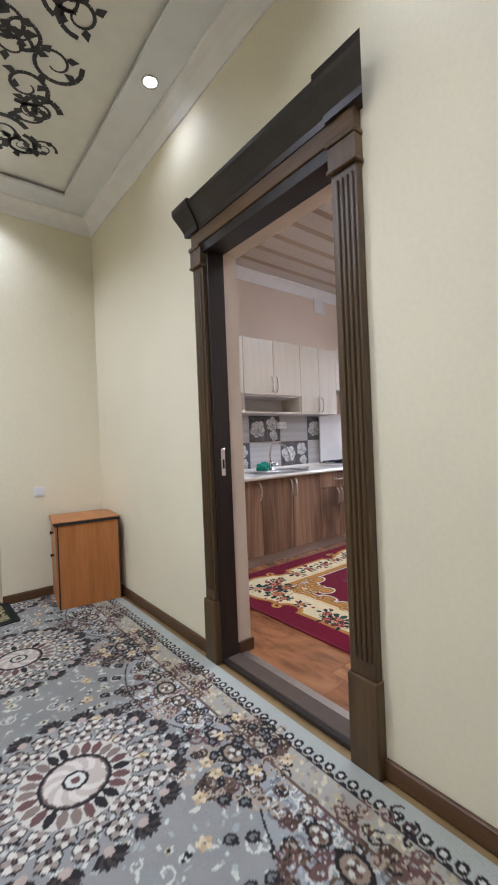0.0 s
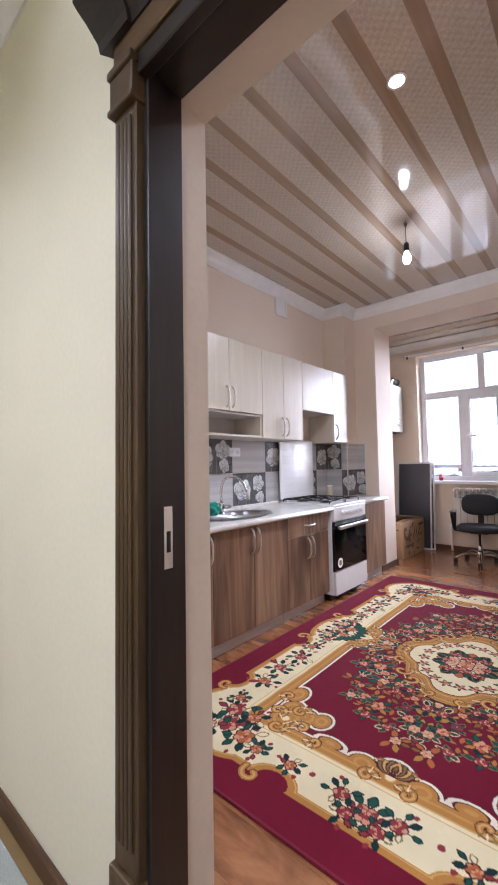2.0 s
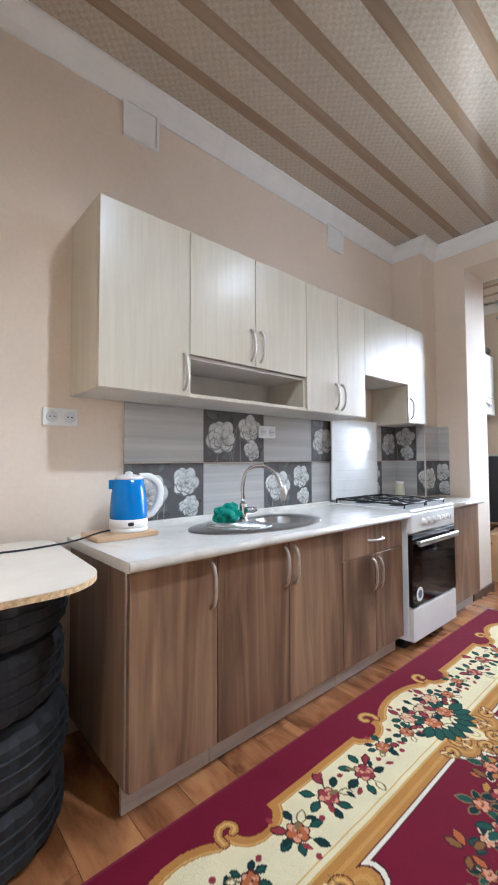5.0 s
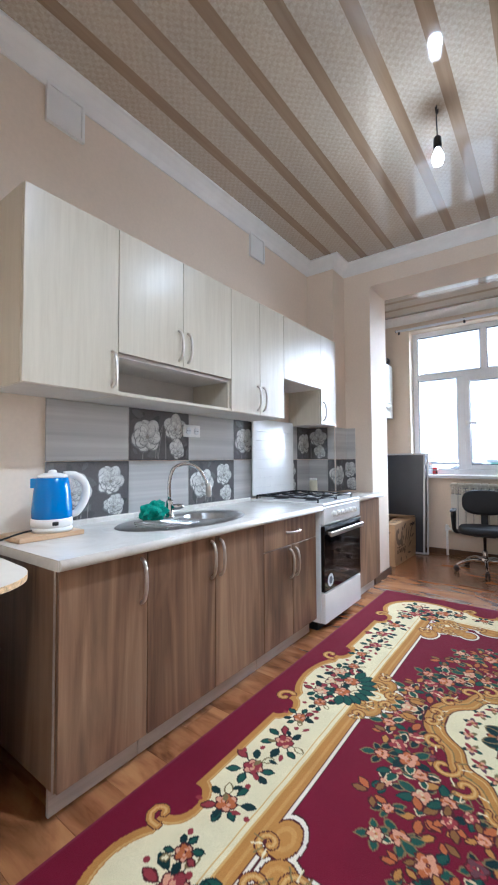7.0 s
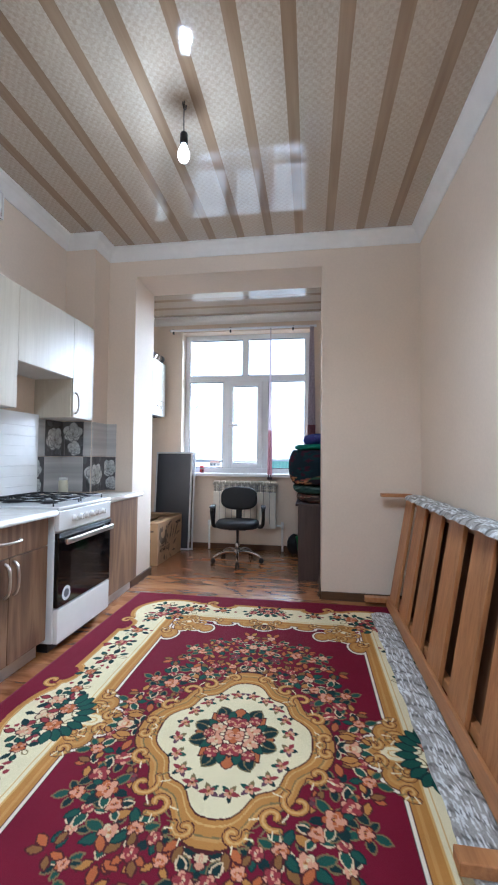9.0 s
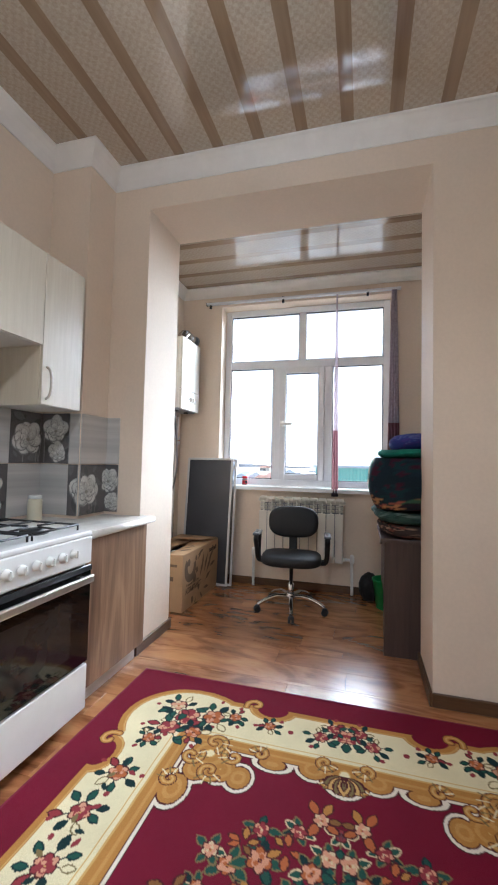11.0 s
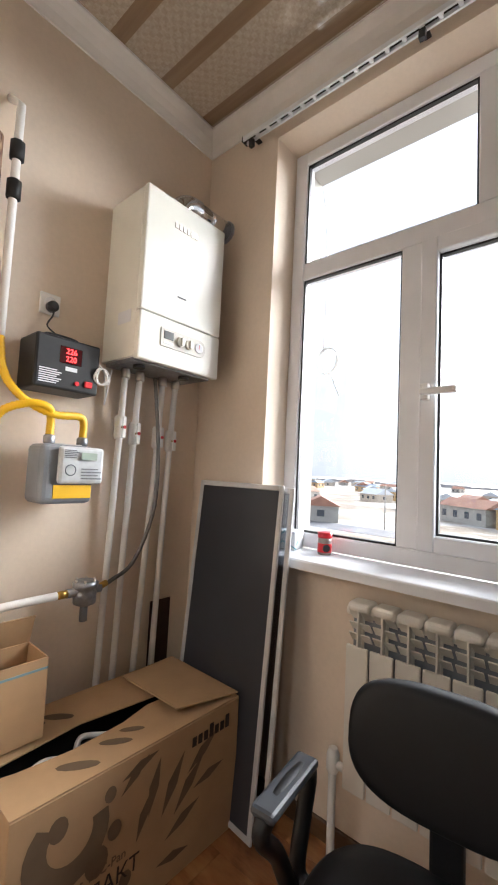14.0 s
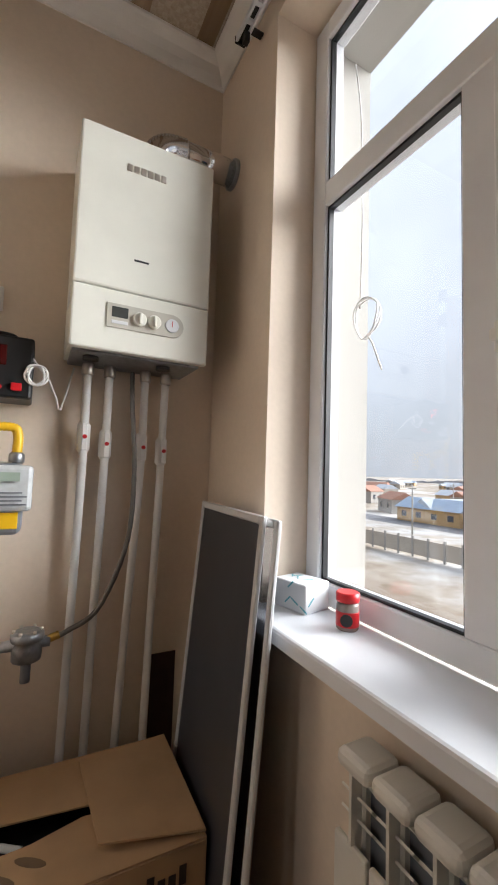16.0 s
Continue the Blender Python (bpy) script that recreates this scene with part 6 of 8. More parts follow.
# ---- alcove: boiler and pipework ----
def boiler():
    b = thing("gas_boiler", "ivory wall-hung gas boiler with control panel", "boiler", (6.396, KIT_Y1, 1.715))
    w, d = 0.422, -0.265
    part("casing", B(0.0, w, d + 0.03, -0.005, 0.012, 0.69, 0.004), M_BOILER, b)
    part("upper_front", B(-0.001, w + 0.001, d, d + 0.03, 0.192, 0.692, 0.006), M_BOILER, b)
    lf = part("lower_front", B(-0.001, w + 0.001, d, d + 0.03, 0.0, 0.189, 0.006), M_BOILER, b)
    part("slot", B(0.17, 0.215, d - 0.0012, d + 0.002, 0.292, 0.298), M_BLACK, b)
    for k in range(6):
        part("nameplate", B(0.135 + 0.0215 * k, 0.151 + 0.0215 * k, d - 0.003, d + 0.001, 0.575, 0.598, 0.001, 1), M_SATIN, b, "dark metal nameplate block")
    pan = slab([(0.098, 0.072), (0.30, 0.072)] + [(0.30 + 0.037 * math.cos(a), 0.109 + 0.037 * math.sin(a)) for a in np.linspace(-math.pi / 2, math.pi / 2, 9)] + [(0.30, 0.146), (0.098, 0.146)], 0.0, 0.004, 0.001)
    turn(pan, Matrix.Translation((0, d, 0)) @ pose(0, 0, 0, 90))
    cp = part("control_panel", pan, plain("warm_grey_panel", lin(192, 188, 176), 0.35), lf)
    part("display", B(0.112, 0.160, d - 0.006, d - 0.003, 0.104, 0.136, 0.001, 1), M_SCREENGREY, cp)
    part("buttons", B(0.112, 0.160, d - 0.006, d - 0.003, 0.084, 0.094, 0.001, 1), M_LABEL, cp)
    for kx in (0.195, 0.240):
        kn = lathe([(0.021, 0), (0.021, 0.008), (0.018, 0.010)], 24, None, (0, 0, 0), Matrix.Translation((kx, d - 0.004, 0.109)) @ pose(0, 0, 0, 90))
        box(kn, kx - 0.004, kx + 0.004, d - 0.024, d - 0.012, 0.092, 0.126, 0.002, 1)
        part("knob", kn, M_BOILER, cp)
    g = part("gauge", lathe([(0.022, 0), (0.022, 0.003), (0.019, 0.0035)], 24, None, (0, 0, 0), Matrix.Translation((0.298, d - 0.004, 0.109)) @ pose(0, 0, 0, 90)), M_LABEL, cp)
    part("needle", B(0.297, 0.299, d - 0.0086, d - 0.0075, 0.105, 0.124), M_REDPL, g)
    bot = B(0.012, w - 0.012, d + 0.04, -0.02, -0.004, 0.012, 0.003)
    part("underside", bot, M_ALU, b, "bare metal underside with fittings")
    for x in (0.07, 0.30):
        part("gland", lathe([(0.024, -0.012), (0.024, 0.0), (0.02, 0.002)], 16, None, (x, d + 0.09, -0.004)), M_BLACK, b)
    part("side_label", B(-0.0022, -0.001, d + 0.06, d + 0.15, 0.15, 0.20), M_LABEL, b)
    f = thing("flue_pipe", "ribbed bright aluminium flue elbow into the wall", "flue", (6.64, KIT_Y1 - 0.14, 2.40))
    path = smooth_path([(0, 0, 0), (0, 0, 0.04), (0.02, 0, 0.085), (0.06, 0, 0.110), (0.11, 0, 0.115)], 10)
    part("bellows", tube(path, [0.05 + (0.004 if i % 2 else -0.001) for i in range(len(path))], 20), M_CHROME, f, "ribbed flexible elbow")
    part("straight", tube([(0.10, 0, 0.115), (0.31, 0, 0.115)], 0.048, 24), M_CHROME, f)
    part("collar", lathe([(0.056, 0), (0.056, 0.012), (0.05, 0.014)], 24, None, (0, 0, 0), Matrix.Translation((0.31, 0, 0.115)) @ pose(0, 0, 0, 0, -90)), M_ALU, f)


boiler()


def pipe(name, label, pts, r, mat, category="pipe", group=""):
    return solo(name, tube(smooth_path(pts, 6), r, 12), mat, label, category, group)


def boiler_pipe(x, ybot, lean, valve):
    p = thing("boiler_pipe", "white plastic riser pipe under the boiler", "pipe", (x, 3.485, 0.0), 0, "boiler pipes")
    part("riser", tube(smooth_path([(lean, 0.015, ybot), (lean * 0.6, 0.012, 0.6), (0, 0.0, 1.3), (0, -0.02, 1.70)], 6), 0.0135, 12), M_WPLASTIC, p)
    part("union", lathe([(0.018, 1.672), (0.020, 1.676), (0.020, 1.70), (0.016, 1.712)], 12, None, (0, -0.02, 0)), M_SATIN, p)
    if valve:
        v = part("valve", lathe([(0.0145, valve - 0.05), (0.021, valve - 0.04), (0.021, valve + 0.04), (0.0145, valve + 0.05)], 14, None, (0, 0.0, 0)), M_WPLASTIC, p, "white ball valve")
        h = part("lever", B(-0.009, 0.009, -0.040, -0.034, valve - 0.045, valve + 0.045, 0.003), M_WPLASTIC, v)
        part("red_cap", lathe([(0.007, 0), (0.007, 0.004)], 12, None, (0, 0, 0), Matrix.Translation((0, -0.040, valve)) @ pose(0, 0, 0, 90)), M_REDPL, v, "red valve cap")
        part("stem", tube([(0, -0.015, valve), (0, -0.036, valve)], 0.005, 8), M_BRASS, v)


boiler_pipe(6.470, 0.02, -0.020, 1.465)
boiler_pipe(6.540, 0.02, -0.018, 1.445)
boiler_pipe(6.662, 0.02, -0.05, 1.44)
boiler_pipe(6.735, 0.02, -0.02, 1.43)
hose = thing("gas_hose", "braided steel gas hose from filter to boiler", "hose", (0, 0, 0))
hp = smooth_path([(6.615, 3.46, 1.70), (6.615, 3.44, 1.60), (6.63, 3.42, 1.35), (6.615, 3.41, 1.12), (6.54, 3.42, 0.92), (6.45, 3.43, 0.855), (6.41, 3.43, 0.842)], 10)
part("braid", tube(hp, [0.0075 + (0.0012 if i % 2 else 0) for i in range(len(hp))], 10), plain("steel_braid", lin(118, 116, 114), 0.42, 0.9, 0.15, 200, 0.2), hose)
part("nut", tube([(6.43, 3.43, 0.850), (6.396, 3.43, 0.838)], 0.013, 6), M_BRASS, hose)
fl = thing("gas_filter", "cast grey gas filter with brass unions", "filter", (6.343, 3.43, 0.83))
part("body", lathe([(0.030, -0.045), (0.040, -0.040), (0.042, 0.0), (0.036, 0.012), (0.046, 0.018), (0.046, 0.036), (0.034, 0.044)], 12), M_ALU, fl)
part("drain", lathe([(0.014, -0.105), (0.014, -0.045)], 12), M_GREYPL, fl)
part("port", tube([(-0.07, 0, 0.005), (0.062, 0, 0.005)], 0.017, 8), M_ALU, fl)
for k in range(6):
    a = k * math.pi / 3
    part("bolt", lathe([(0.005, 0.036), (0.005, 0.048)], 6, None, (0.037 * math.cos(a), 0.037 * math.sin(a), 0)), M_SATIN, fl)
part("union", tube([(-0.105, 0, 0.005), (-0.068, 0, 0.005)], 0.016, 6), M_BRASS, fl, "brass union")
gp = thing("gas_pipe", "white gas pipe along the wall with bronze fittings", "pipe", (0, 0, 0))
part("run", tube(smooth_path([(6.245, 3.43, 0.835), (6.10, 3.44, 0.83), (6.01, 3.46, 0.82), (5.99, 3.47, 0.84), (5.99, 3.475, 1.37)], 6), 0.014, 12), M_WPLASTIC, gp)
part("upper_run", tube([(6.00, 3.48, 1.72), (6.00, 3.48, 2.54), (5.98, 3.53, 2.58)], 0.014, 12), M_WPLASTIC, gp)
for z in (2.23, 2.37):
    part("fitting", lathe([(0.017, z - 0.035), (0.024, z - 0.03), (0.024, z + 0.03), (0.017, z + 0.035)], 8, None, (6.00, 3.48, 0)), M_IRON, gp)
yh = thing("yellow_gas_hose", "yellow corrugated gas hose above the meter", "hose", (0, 0, 0))
p1 = smooth_path([(6.282, 3.42, 1.40), (6.282, 3.42, 1.455), (6.262, 3.42, 1.478), (6.16, 3.41, 1.475), (6.06, 3.42, 1.52), (6.01, 3.45, 1.60), (6.00, 3.48, 1.72)], 14)
part("tube", tube(p1, [0.0125 + (0.0022 if i % 2 else 0) for i in range(len(p1))], 10), M_YELLOW, yh)
p2 = smooth_path([(6.162, 3.42, 1.40), (6.162, 3.42, 1.46), (6.14, 3.40, 1.495), (6.08, 3.41, 1.50), (6.01, 3.45, 1.46), (5.99, 3.475, 1.36)], 14)
part("tube", tube(p2, [0.0125 + (0.0022 if i % 2 else 0) for i in range(len(p2))], 10), M_YELLOW, yh)


def meter():
    m = thing("gas_meter", "grey gas meter with white dial plate and yellow label", "meter", (6.222, KIT_Y1 - 0.05, 1.165))
    part("case", B(-0.105, 0.085, -0.13, 0.0, 0.0, 0.205, 0.022, 3), M_GREYPL, m)
    part("yellow_label", B(-0.06, 0.075, -0.1315, -0.129, 0.020, 0.066, 0.001, 1), M_YELLOW, m)
    fc = part("dial_plate", B(-0.055, 0.108, -0.152, -0.13, 0.070, 0.200, 0.012, 2), plain("grey_white_dial", lin(190, 193, 194), 0.3, vary=0.1, scale=40), m, "white plastic dial plate")
    part("lcd", B(0.018, 0.075, -0.1595, -0.1575, 0.155, 0.180), plain("lcd_green_grey", lin(150, 164, 150), 0.3), fc)
    for k in range(5):
        part("print_bar", B(-0.042, 0.0 + 0.01 * (k % 2), -0.1592, -0.1575, 0.160 + 0.006 * k, 0.163 + 0.006 * k), M_INK, fc)
    for k in range(4):
        part("print_bar", B(0.02, 0.095 - 0.012 * (k % 2), -0.1592, -0.1575, 0.088 + 0.011 * k, 0.092 + 0.011 * k), M_INK, fc)
    part("seal_ring", tube([(-0.018 + 0.018 * math.cos(a), -0.159, 0.118 + 0.018 * math.sin(a)) for a in np.linspace(0, 2 * math.pi, 20)[:-1]], 0.002, 6, None, True), M_INK, fc)
    for x in (-0.06, 0.06):
        part("union", lathe([(0.017, 0.205), (0.021, 0.21), (0.021, 0.232), (0.015, 0.238)], 8, None, (x, -0.07, 0)), M_ALU, m, "cast union nut")
    part("bracket", B(-0.05, 0.05, -0.09, -0.05, 0.2055, 0.2095), M_SATIN, m)


meter()


def stabiliser():
    s = thing("voltage_stabiliser", "black voltage stabiliser with red digits, hung on the wall", "stabiliser", (6.195, KIT_Y1 - 0.004, 1.56))
    part("case", B(-0.115, 0.115, -0.15, 0.0, 0.0, 0.185, 0.008), M_BLACK, s)
    part("handle", tube(smooth_path([(-0.06, -0.07, 0.184), (-0.05, -0.07, 0.205), (0.05, -0.07, 0.205), (0.06, -0.07, 0.184)], 6), 0.008, 8), M_BLACK, s)
    d = part("display", B(-0.035, 0.045, -0.1525, -0.149, 0.095, 0.155, 0.002, 1), plain("dark_red_display", lin(60, 8, 10), 0.2), s)
    for txt, z in (("226", 0.138), ("220", 0.111)):
        writing("digits", txt, 0.027, M_DIGIT, Matrix.Translation((0.005, -0.153, z)) @ pose(0, 0, 0, 90), d)
    for k in range(7):
        part("print_bar", B(-0.10, -0.04 + 0.008 * (k % 3), -0.1512, -0.149, 0.018 + 0.0075 * k, 0.0215 + 0.0075 * k), M_LABEL, s)
    part("logo_bar", B(-0.012, 0.03, -0.1512, -0.149, 0.070, 0.084), M_LABEL, s)
    part("switch", B(0.06, 0.088, -0.158, -0.149, 0.022, 0.045, 0.002, 1), M_REDPL, s, "red rocker switch")
    part("fuse", lathe([(0.008, 0), (0.008, 0.008)], 10, None, (0, 0, 0), Matrix.Translation((0.03, -0.15, 0.03)) @ pose(0, 0, 0, 90)), M_REDPL, s)
    coil = [(0.125 + 0.006 * math.sin(k * 0.7) + 0.026 * math.cos(k * 0.52), -0.155 + 0.004 * math.sin(k), 0.075 + 0.030 * math.sin(k * 0.52)) for k in range(38)]
    part("cord", tube(smooth_path([(-0.03, -0.10, 0.190), (0.05, -0.12, 0.185), (0.10, -0.14, 0.14)] + coil + [(0.15, -0.13, 0.09), (0.185, -0.08, 0.02), (0.20, -0.05, -0.01), (0.235, -0.03, 0.14)], 2), 0.0034, 6), M_WPLASTIC, s, "coiled white cord")


stabiliser()
solo("pipe_chase", multi((6.725, 6.84, KIT_Y1 - 0.004, KIT_Y1 - 0.001, 0.07, 0.69)), M_HOLE, "dark open pipe chase in the wall", "opening")


def rolled_rug():
    r = thing("rolled_carpet", "tall thin carpet roll standing in the corner", "carpet roll", (5.925, 3.475, 0))
    c = Canvas(0.34, 2.38, 0.01, lin(150, 120, 96))
    rr = random.Random(2)
    for k in range(900):
        c.oval(rr.uniform(0, 0.34), rr.uniform(0, 2.38), 0.012, 0.006, rr.random() * 3, rr.choice((lin(96, 66, 56), lin(186, 156, 126), lin(120, 90, 74), lin(84, 54, 56))))
    piece("roll", c.mesh("roll", M_BLANKET, lambda U, V: (0.034 * np.cos(U / 0.34 * 6.2832) + 0.008 * np.sin(V * 1.6), 0.034 * np.sin(U / 0.34 * 6.2832), V + 0 * U)), r)
    part("core", lathe([(0.028, 0.004), (0.028, 2.37)], 16), M_CARD, r)
    for z in (0.75, 1.1):
        part("tape", tube([(0.037 * math.cos(a) + 0.008 * math.sin(z * 1.6), 0.037 * math.sin(a), z + 0.01 * math.cos(a)) for a in np.linspace(0, 2 * math.pi, 21)[:-1]], 0.006, 6, None, True), M_CHIP, r)


rolled_rug()


def carton():
    b = thing("cardboard_box", "large opened cardboard box with dark printed swirls", "box", (5.975, 3.022, 0), -1)
    w, d, h, t = 0.79, 0.43, 0.455, 0.005
    part("front", B(0, w, 0, t, 0.001, h, 0.001, 1), M_CARD, b)
    part("rear", B(0, w, d - t, d, 0.001, h, 0.001, 1), M_CARD, b)
    part("side", B(0, t, t, d - t, 0.001, h, 0.001, 1), M_CARD, b)
    part("side", B(w - t, w, t, d - t, 0.001, h, 0.001, 1), M_CARD, b)
    part("bottom", B(t, w - t, t, d - t, 0.001, 0.008), M_CARD, b)
    part("black_wrapping", B(0.02, w - 0.02, 0.02, d - 0.02, 0.008, h - 0.09, 0.03), M_DARKBAG, b, "black plastic wrapping inside")
    part("cable", tube(smooth_path([(0.06, 0.18, h - 0.07), (0.16, 0.22, h - 0.045), (0.24, 0.19, h - 0.05), (0.30, 0.25, h - 0.045), (0.38, 0.23, h - 0.06)], 8), 0.009, 8), M_WPLASTIC, b, "white cable inside the box")
    f1 = slab([(0, 0), (w, 0), (w, 0.185), (0.52, 0.20), (0.40, 0.165), (0.22, 0.150), (0.08, 0.165), (0, 0.185)], 0, 0.005)
    part("flap", turn(f1, Matrix.Translation((0, 0.002, h + 0.001)) @ pose(0, 0, 0, -3)), M_CARD, b)
    f2 = slab([(0, 0), (w, 0), (w, -0.20), (0.55, -0.19), (0.30, -0.165), (0, -0.20)], 0, 0.005)
    part("flap", turn(f2, Matrix.Translation((0, d - 0.002, h + 0.001)) @ pose(0, 0, 0, 4)), M_CARD, b)
    f3 = slab([(0, -0.004), (0, 0.40), (-0.27, 0.36), (-0.25, 0.05)], 0, 0.005)
    part("flap", turn(f3, Matrix.Translation((w, 0.01, h + 0.014)) @ pose(0, 0, 0, 0, 3)), M_CARD, b)
    # printed swirls, leaves and words on the front
    fr = Matrix.Translation((0, -0.0008, 0)) @ pose(0, 0, 0, 90)

    def print_shape(outline, mat=M_CARDPRINT):
        part("print", turn(slab(outline, 0, 0.0006), fr), mat, b)

    ring = [(0.15 + 0.115 * math.cos(a), 0.325 + 0.115 * math.sin(a)) for a in np.linspace(2.4, 6.6, 16)]
    print_shape(ring + [(0.155 + 0.062 * math.cos(a), 0.335 + 0.062 * math.sin(a)) for a in np.linspace(6.6, 2.4, 16)])
    for x, y, r in ((0.12, 0.375, 0.026), (0.235, 0.225, 0.034), (0.285, 0.28, 0.022), (0.265, 0.385, 0.018), (0.20, 0.05, 0.024), (0.33, 0.12, 0.02)):
        print_shape([(x + r * math.cos(a), y + r * 1.2 * math.sin(a)) for a in np.linspace(0, 6.28, 14)[:-1]])
    for x, y, L, a in ((0.30, 0.36, 0.12, 0.7), (0.30, 0.40, 0.13, 0.25), (0.36, 0.20, 0.14, 1.2), (0.40, 0.25, 0.16, 1.35), (0.45, 0.22, 0.18, 1.1), (0.50, 0.20, 0.18, 0.85), (0.47, 0.14, 0.15, 0.4), (0.44, 0.08, 0.13, -0.1), (0.36, 0.07, 0.10, -0.9), (0.27, 0.06, 0.09, -1.8), (0.55, 0.30, 0.16, 0.6), (0.58, 0.24, 0.14, 0.2)):
        u, v = math.cos(a), math.sin(a)
        print_shape([(x, y), (x + u * L * 0.5 - v * L * 0.13, y + v * L * 0.5 + u * L * 0.13), (x + u * L, y + v * L), (x + u * L * 0.5 + v * L * 0.10, y + v * L * 0.5 - u * L * 0.10)])
    writing("word", "КОМПАКТ", 0.062, M_CARDTEXT, Matrix.Translation((0.22, -0.0018, 0.145)) @ pose(0, 0, 0, 90), b)
    writing("word", "Compact WC-Pan", 0.034, M_CARDPRINT, Matrix.Translation((0.20, -0.0018, 0.196)) @ pose(0, 0, 0, 90), b)
    for k in range(7):
        part("brand_bar", B(0.565 + 0.026 * k, 0.583 + 0.026 * k, -0.0016, 0, 0.375, 0.405 + (0.014 if k in (3, 6) else 0)), M_CARDTEXT, b)
    for z, y0, y1 in ((0.36, 0.05, 0.24), (0.26, 0.08, 0.26), (0.245, 0.08, 0.20)):
        part("print_bar", B(-0.0016, 0, y0, y1, z, z + 0.02), M_CARDPRINT, b)
    for x, y, L in ((0.10, 0.33, 0.11), (0.18, 0.36, 0.09), (0.26, 0.34, 0.10), (0.33, 0.09, 0.10), (0.40, 0.11, 0.08), (0.20, 0.07, 0.12)):
        leaf = slab([(L * 0.5 * math.cos(a), L * 0.16 * math.sin(a)) for a in np.linspace(0, 6.28, 13)[:-1]], 0, 0.0006)
        near = y < 0.2
        hinge = Matrix.Translation((0, 0.002 if near else d - 0.002, h + 0.001)) @ pose(0, 0, 0, -3 if near else 4)
        part("print", turn(leaf, hinge @ Matrix.Translation((x, y if near else y - d, 0.0052)) @ pose(0, 0, 0, 0, 0, -35)), M_CARDPRINT, b)
    sc = thing("small_carton", "small open brown carton standing on the large box", "box", (5.985, 3.275, 0.463))
    for q in ((0, 0.17, 0, 0.004, 0, 0.24), (0, 0.17, 0.146, 0.15, 0, 0.24), (0, 0.004, 0.004, 0.146, 0, 0.24), (0.166, 0.17, 0.004, 0.146, 0, 0.24)):
        part("side", B(*q), M_CARD, sc)
    part("bottom", B(0.004, 0.166, 0.004, 0.146, 0.0, 0.004), M_CARD, sc)
    part("stripe", B(0.0, 0.17, -0.0012, 0.0, 0.205, 0.212), plain("blue_print", lin(120, 150, 160), 0.8), sc)
    part("flap", turn(B(0.0, 0.17, -0.10, 0.0, 0, 0.004), Matrix.Translation((0, 0.15, 0.24)) @ pose(0, 0, 0, -70)), M_CARD, sc)


carton()


def net_screen(top, bottom, half, label, net=M_NET):
    """A framed insect screen leaning from bottom to top, both mid points of its ends."""
    top, bottom = Vector(top), Vector(bottom)
    up = (top - bottom).normalized()
    L = (top - bottom).length
    side = Vector((0.08, 1, 0)).normalized()
    nrm = side.cross(up).normalized()
    m = Matrix((side, up, nrm)).transposed().to_4x4()
    m.translation = bottom
    t = new("insect_screen")
    t.matrix_basis = m
    tagged(t, label, "window screen", "leaning insect screens")
    f = 0.022
    for q in ((-half, -half + f, 0, L), (half - f, half, 0, L), (-half + f, half - f, 0, f), (-half + f, half - f, L - f, L)):
        part("frame_bar", B(q[0], q[1], q[2], q[3], -0.006, 0.006, 0.003, 1), M_SCRFRAME, t)
    part("net", B(-half + f, half - f, f, L - f, -0.001, 0.001), net, t, "dark grey insect net")
    part("corner_clip", B(half - f - 0.004, half + 0.002, L * 0.33, L * 0.33 + 0.03, -0.008, 0.008, 0.002, 1), M_WPLASTIC, t)


net_screen((6.862, 3.150, 1.258), (6.755, 3.150, 0.006), 0.255, "dark insect screen in white frame, leaning on the wall")
net_screen((6.886, 3.118, 1.250), (6.782, 3.112, 0.006), 0.255, "white-framed insect screen leaning behind another", M_NETGLASS)


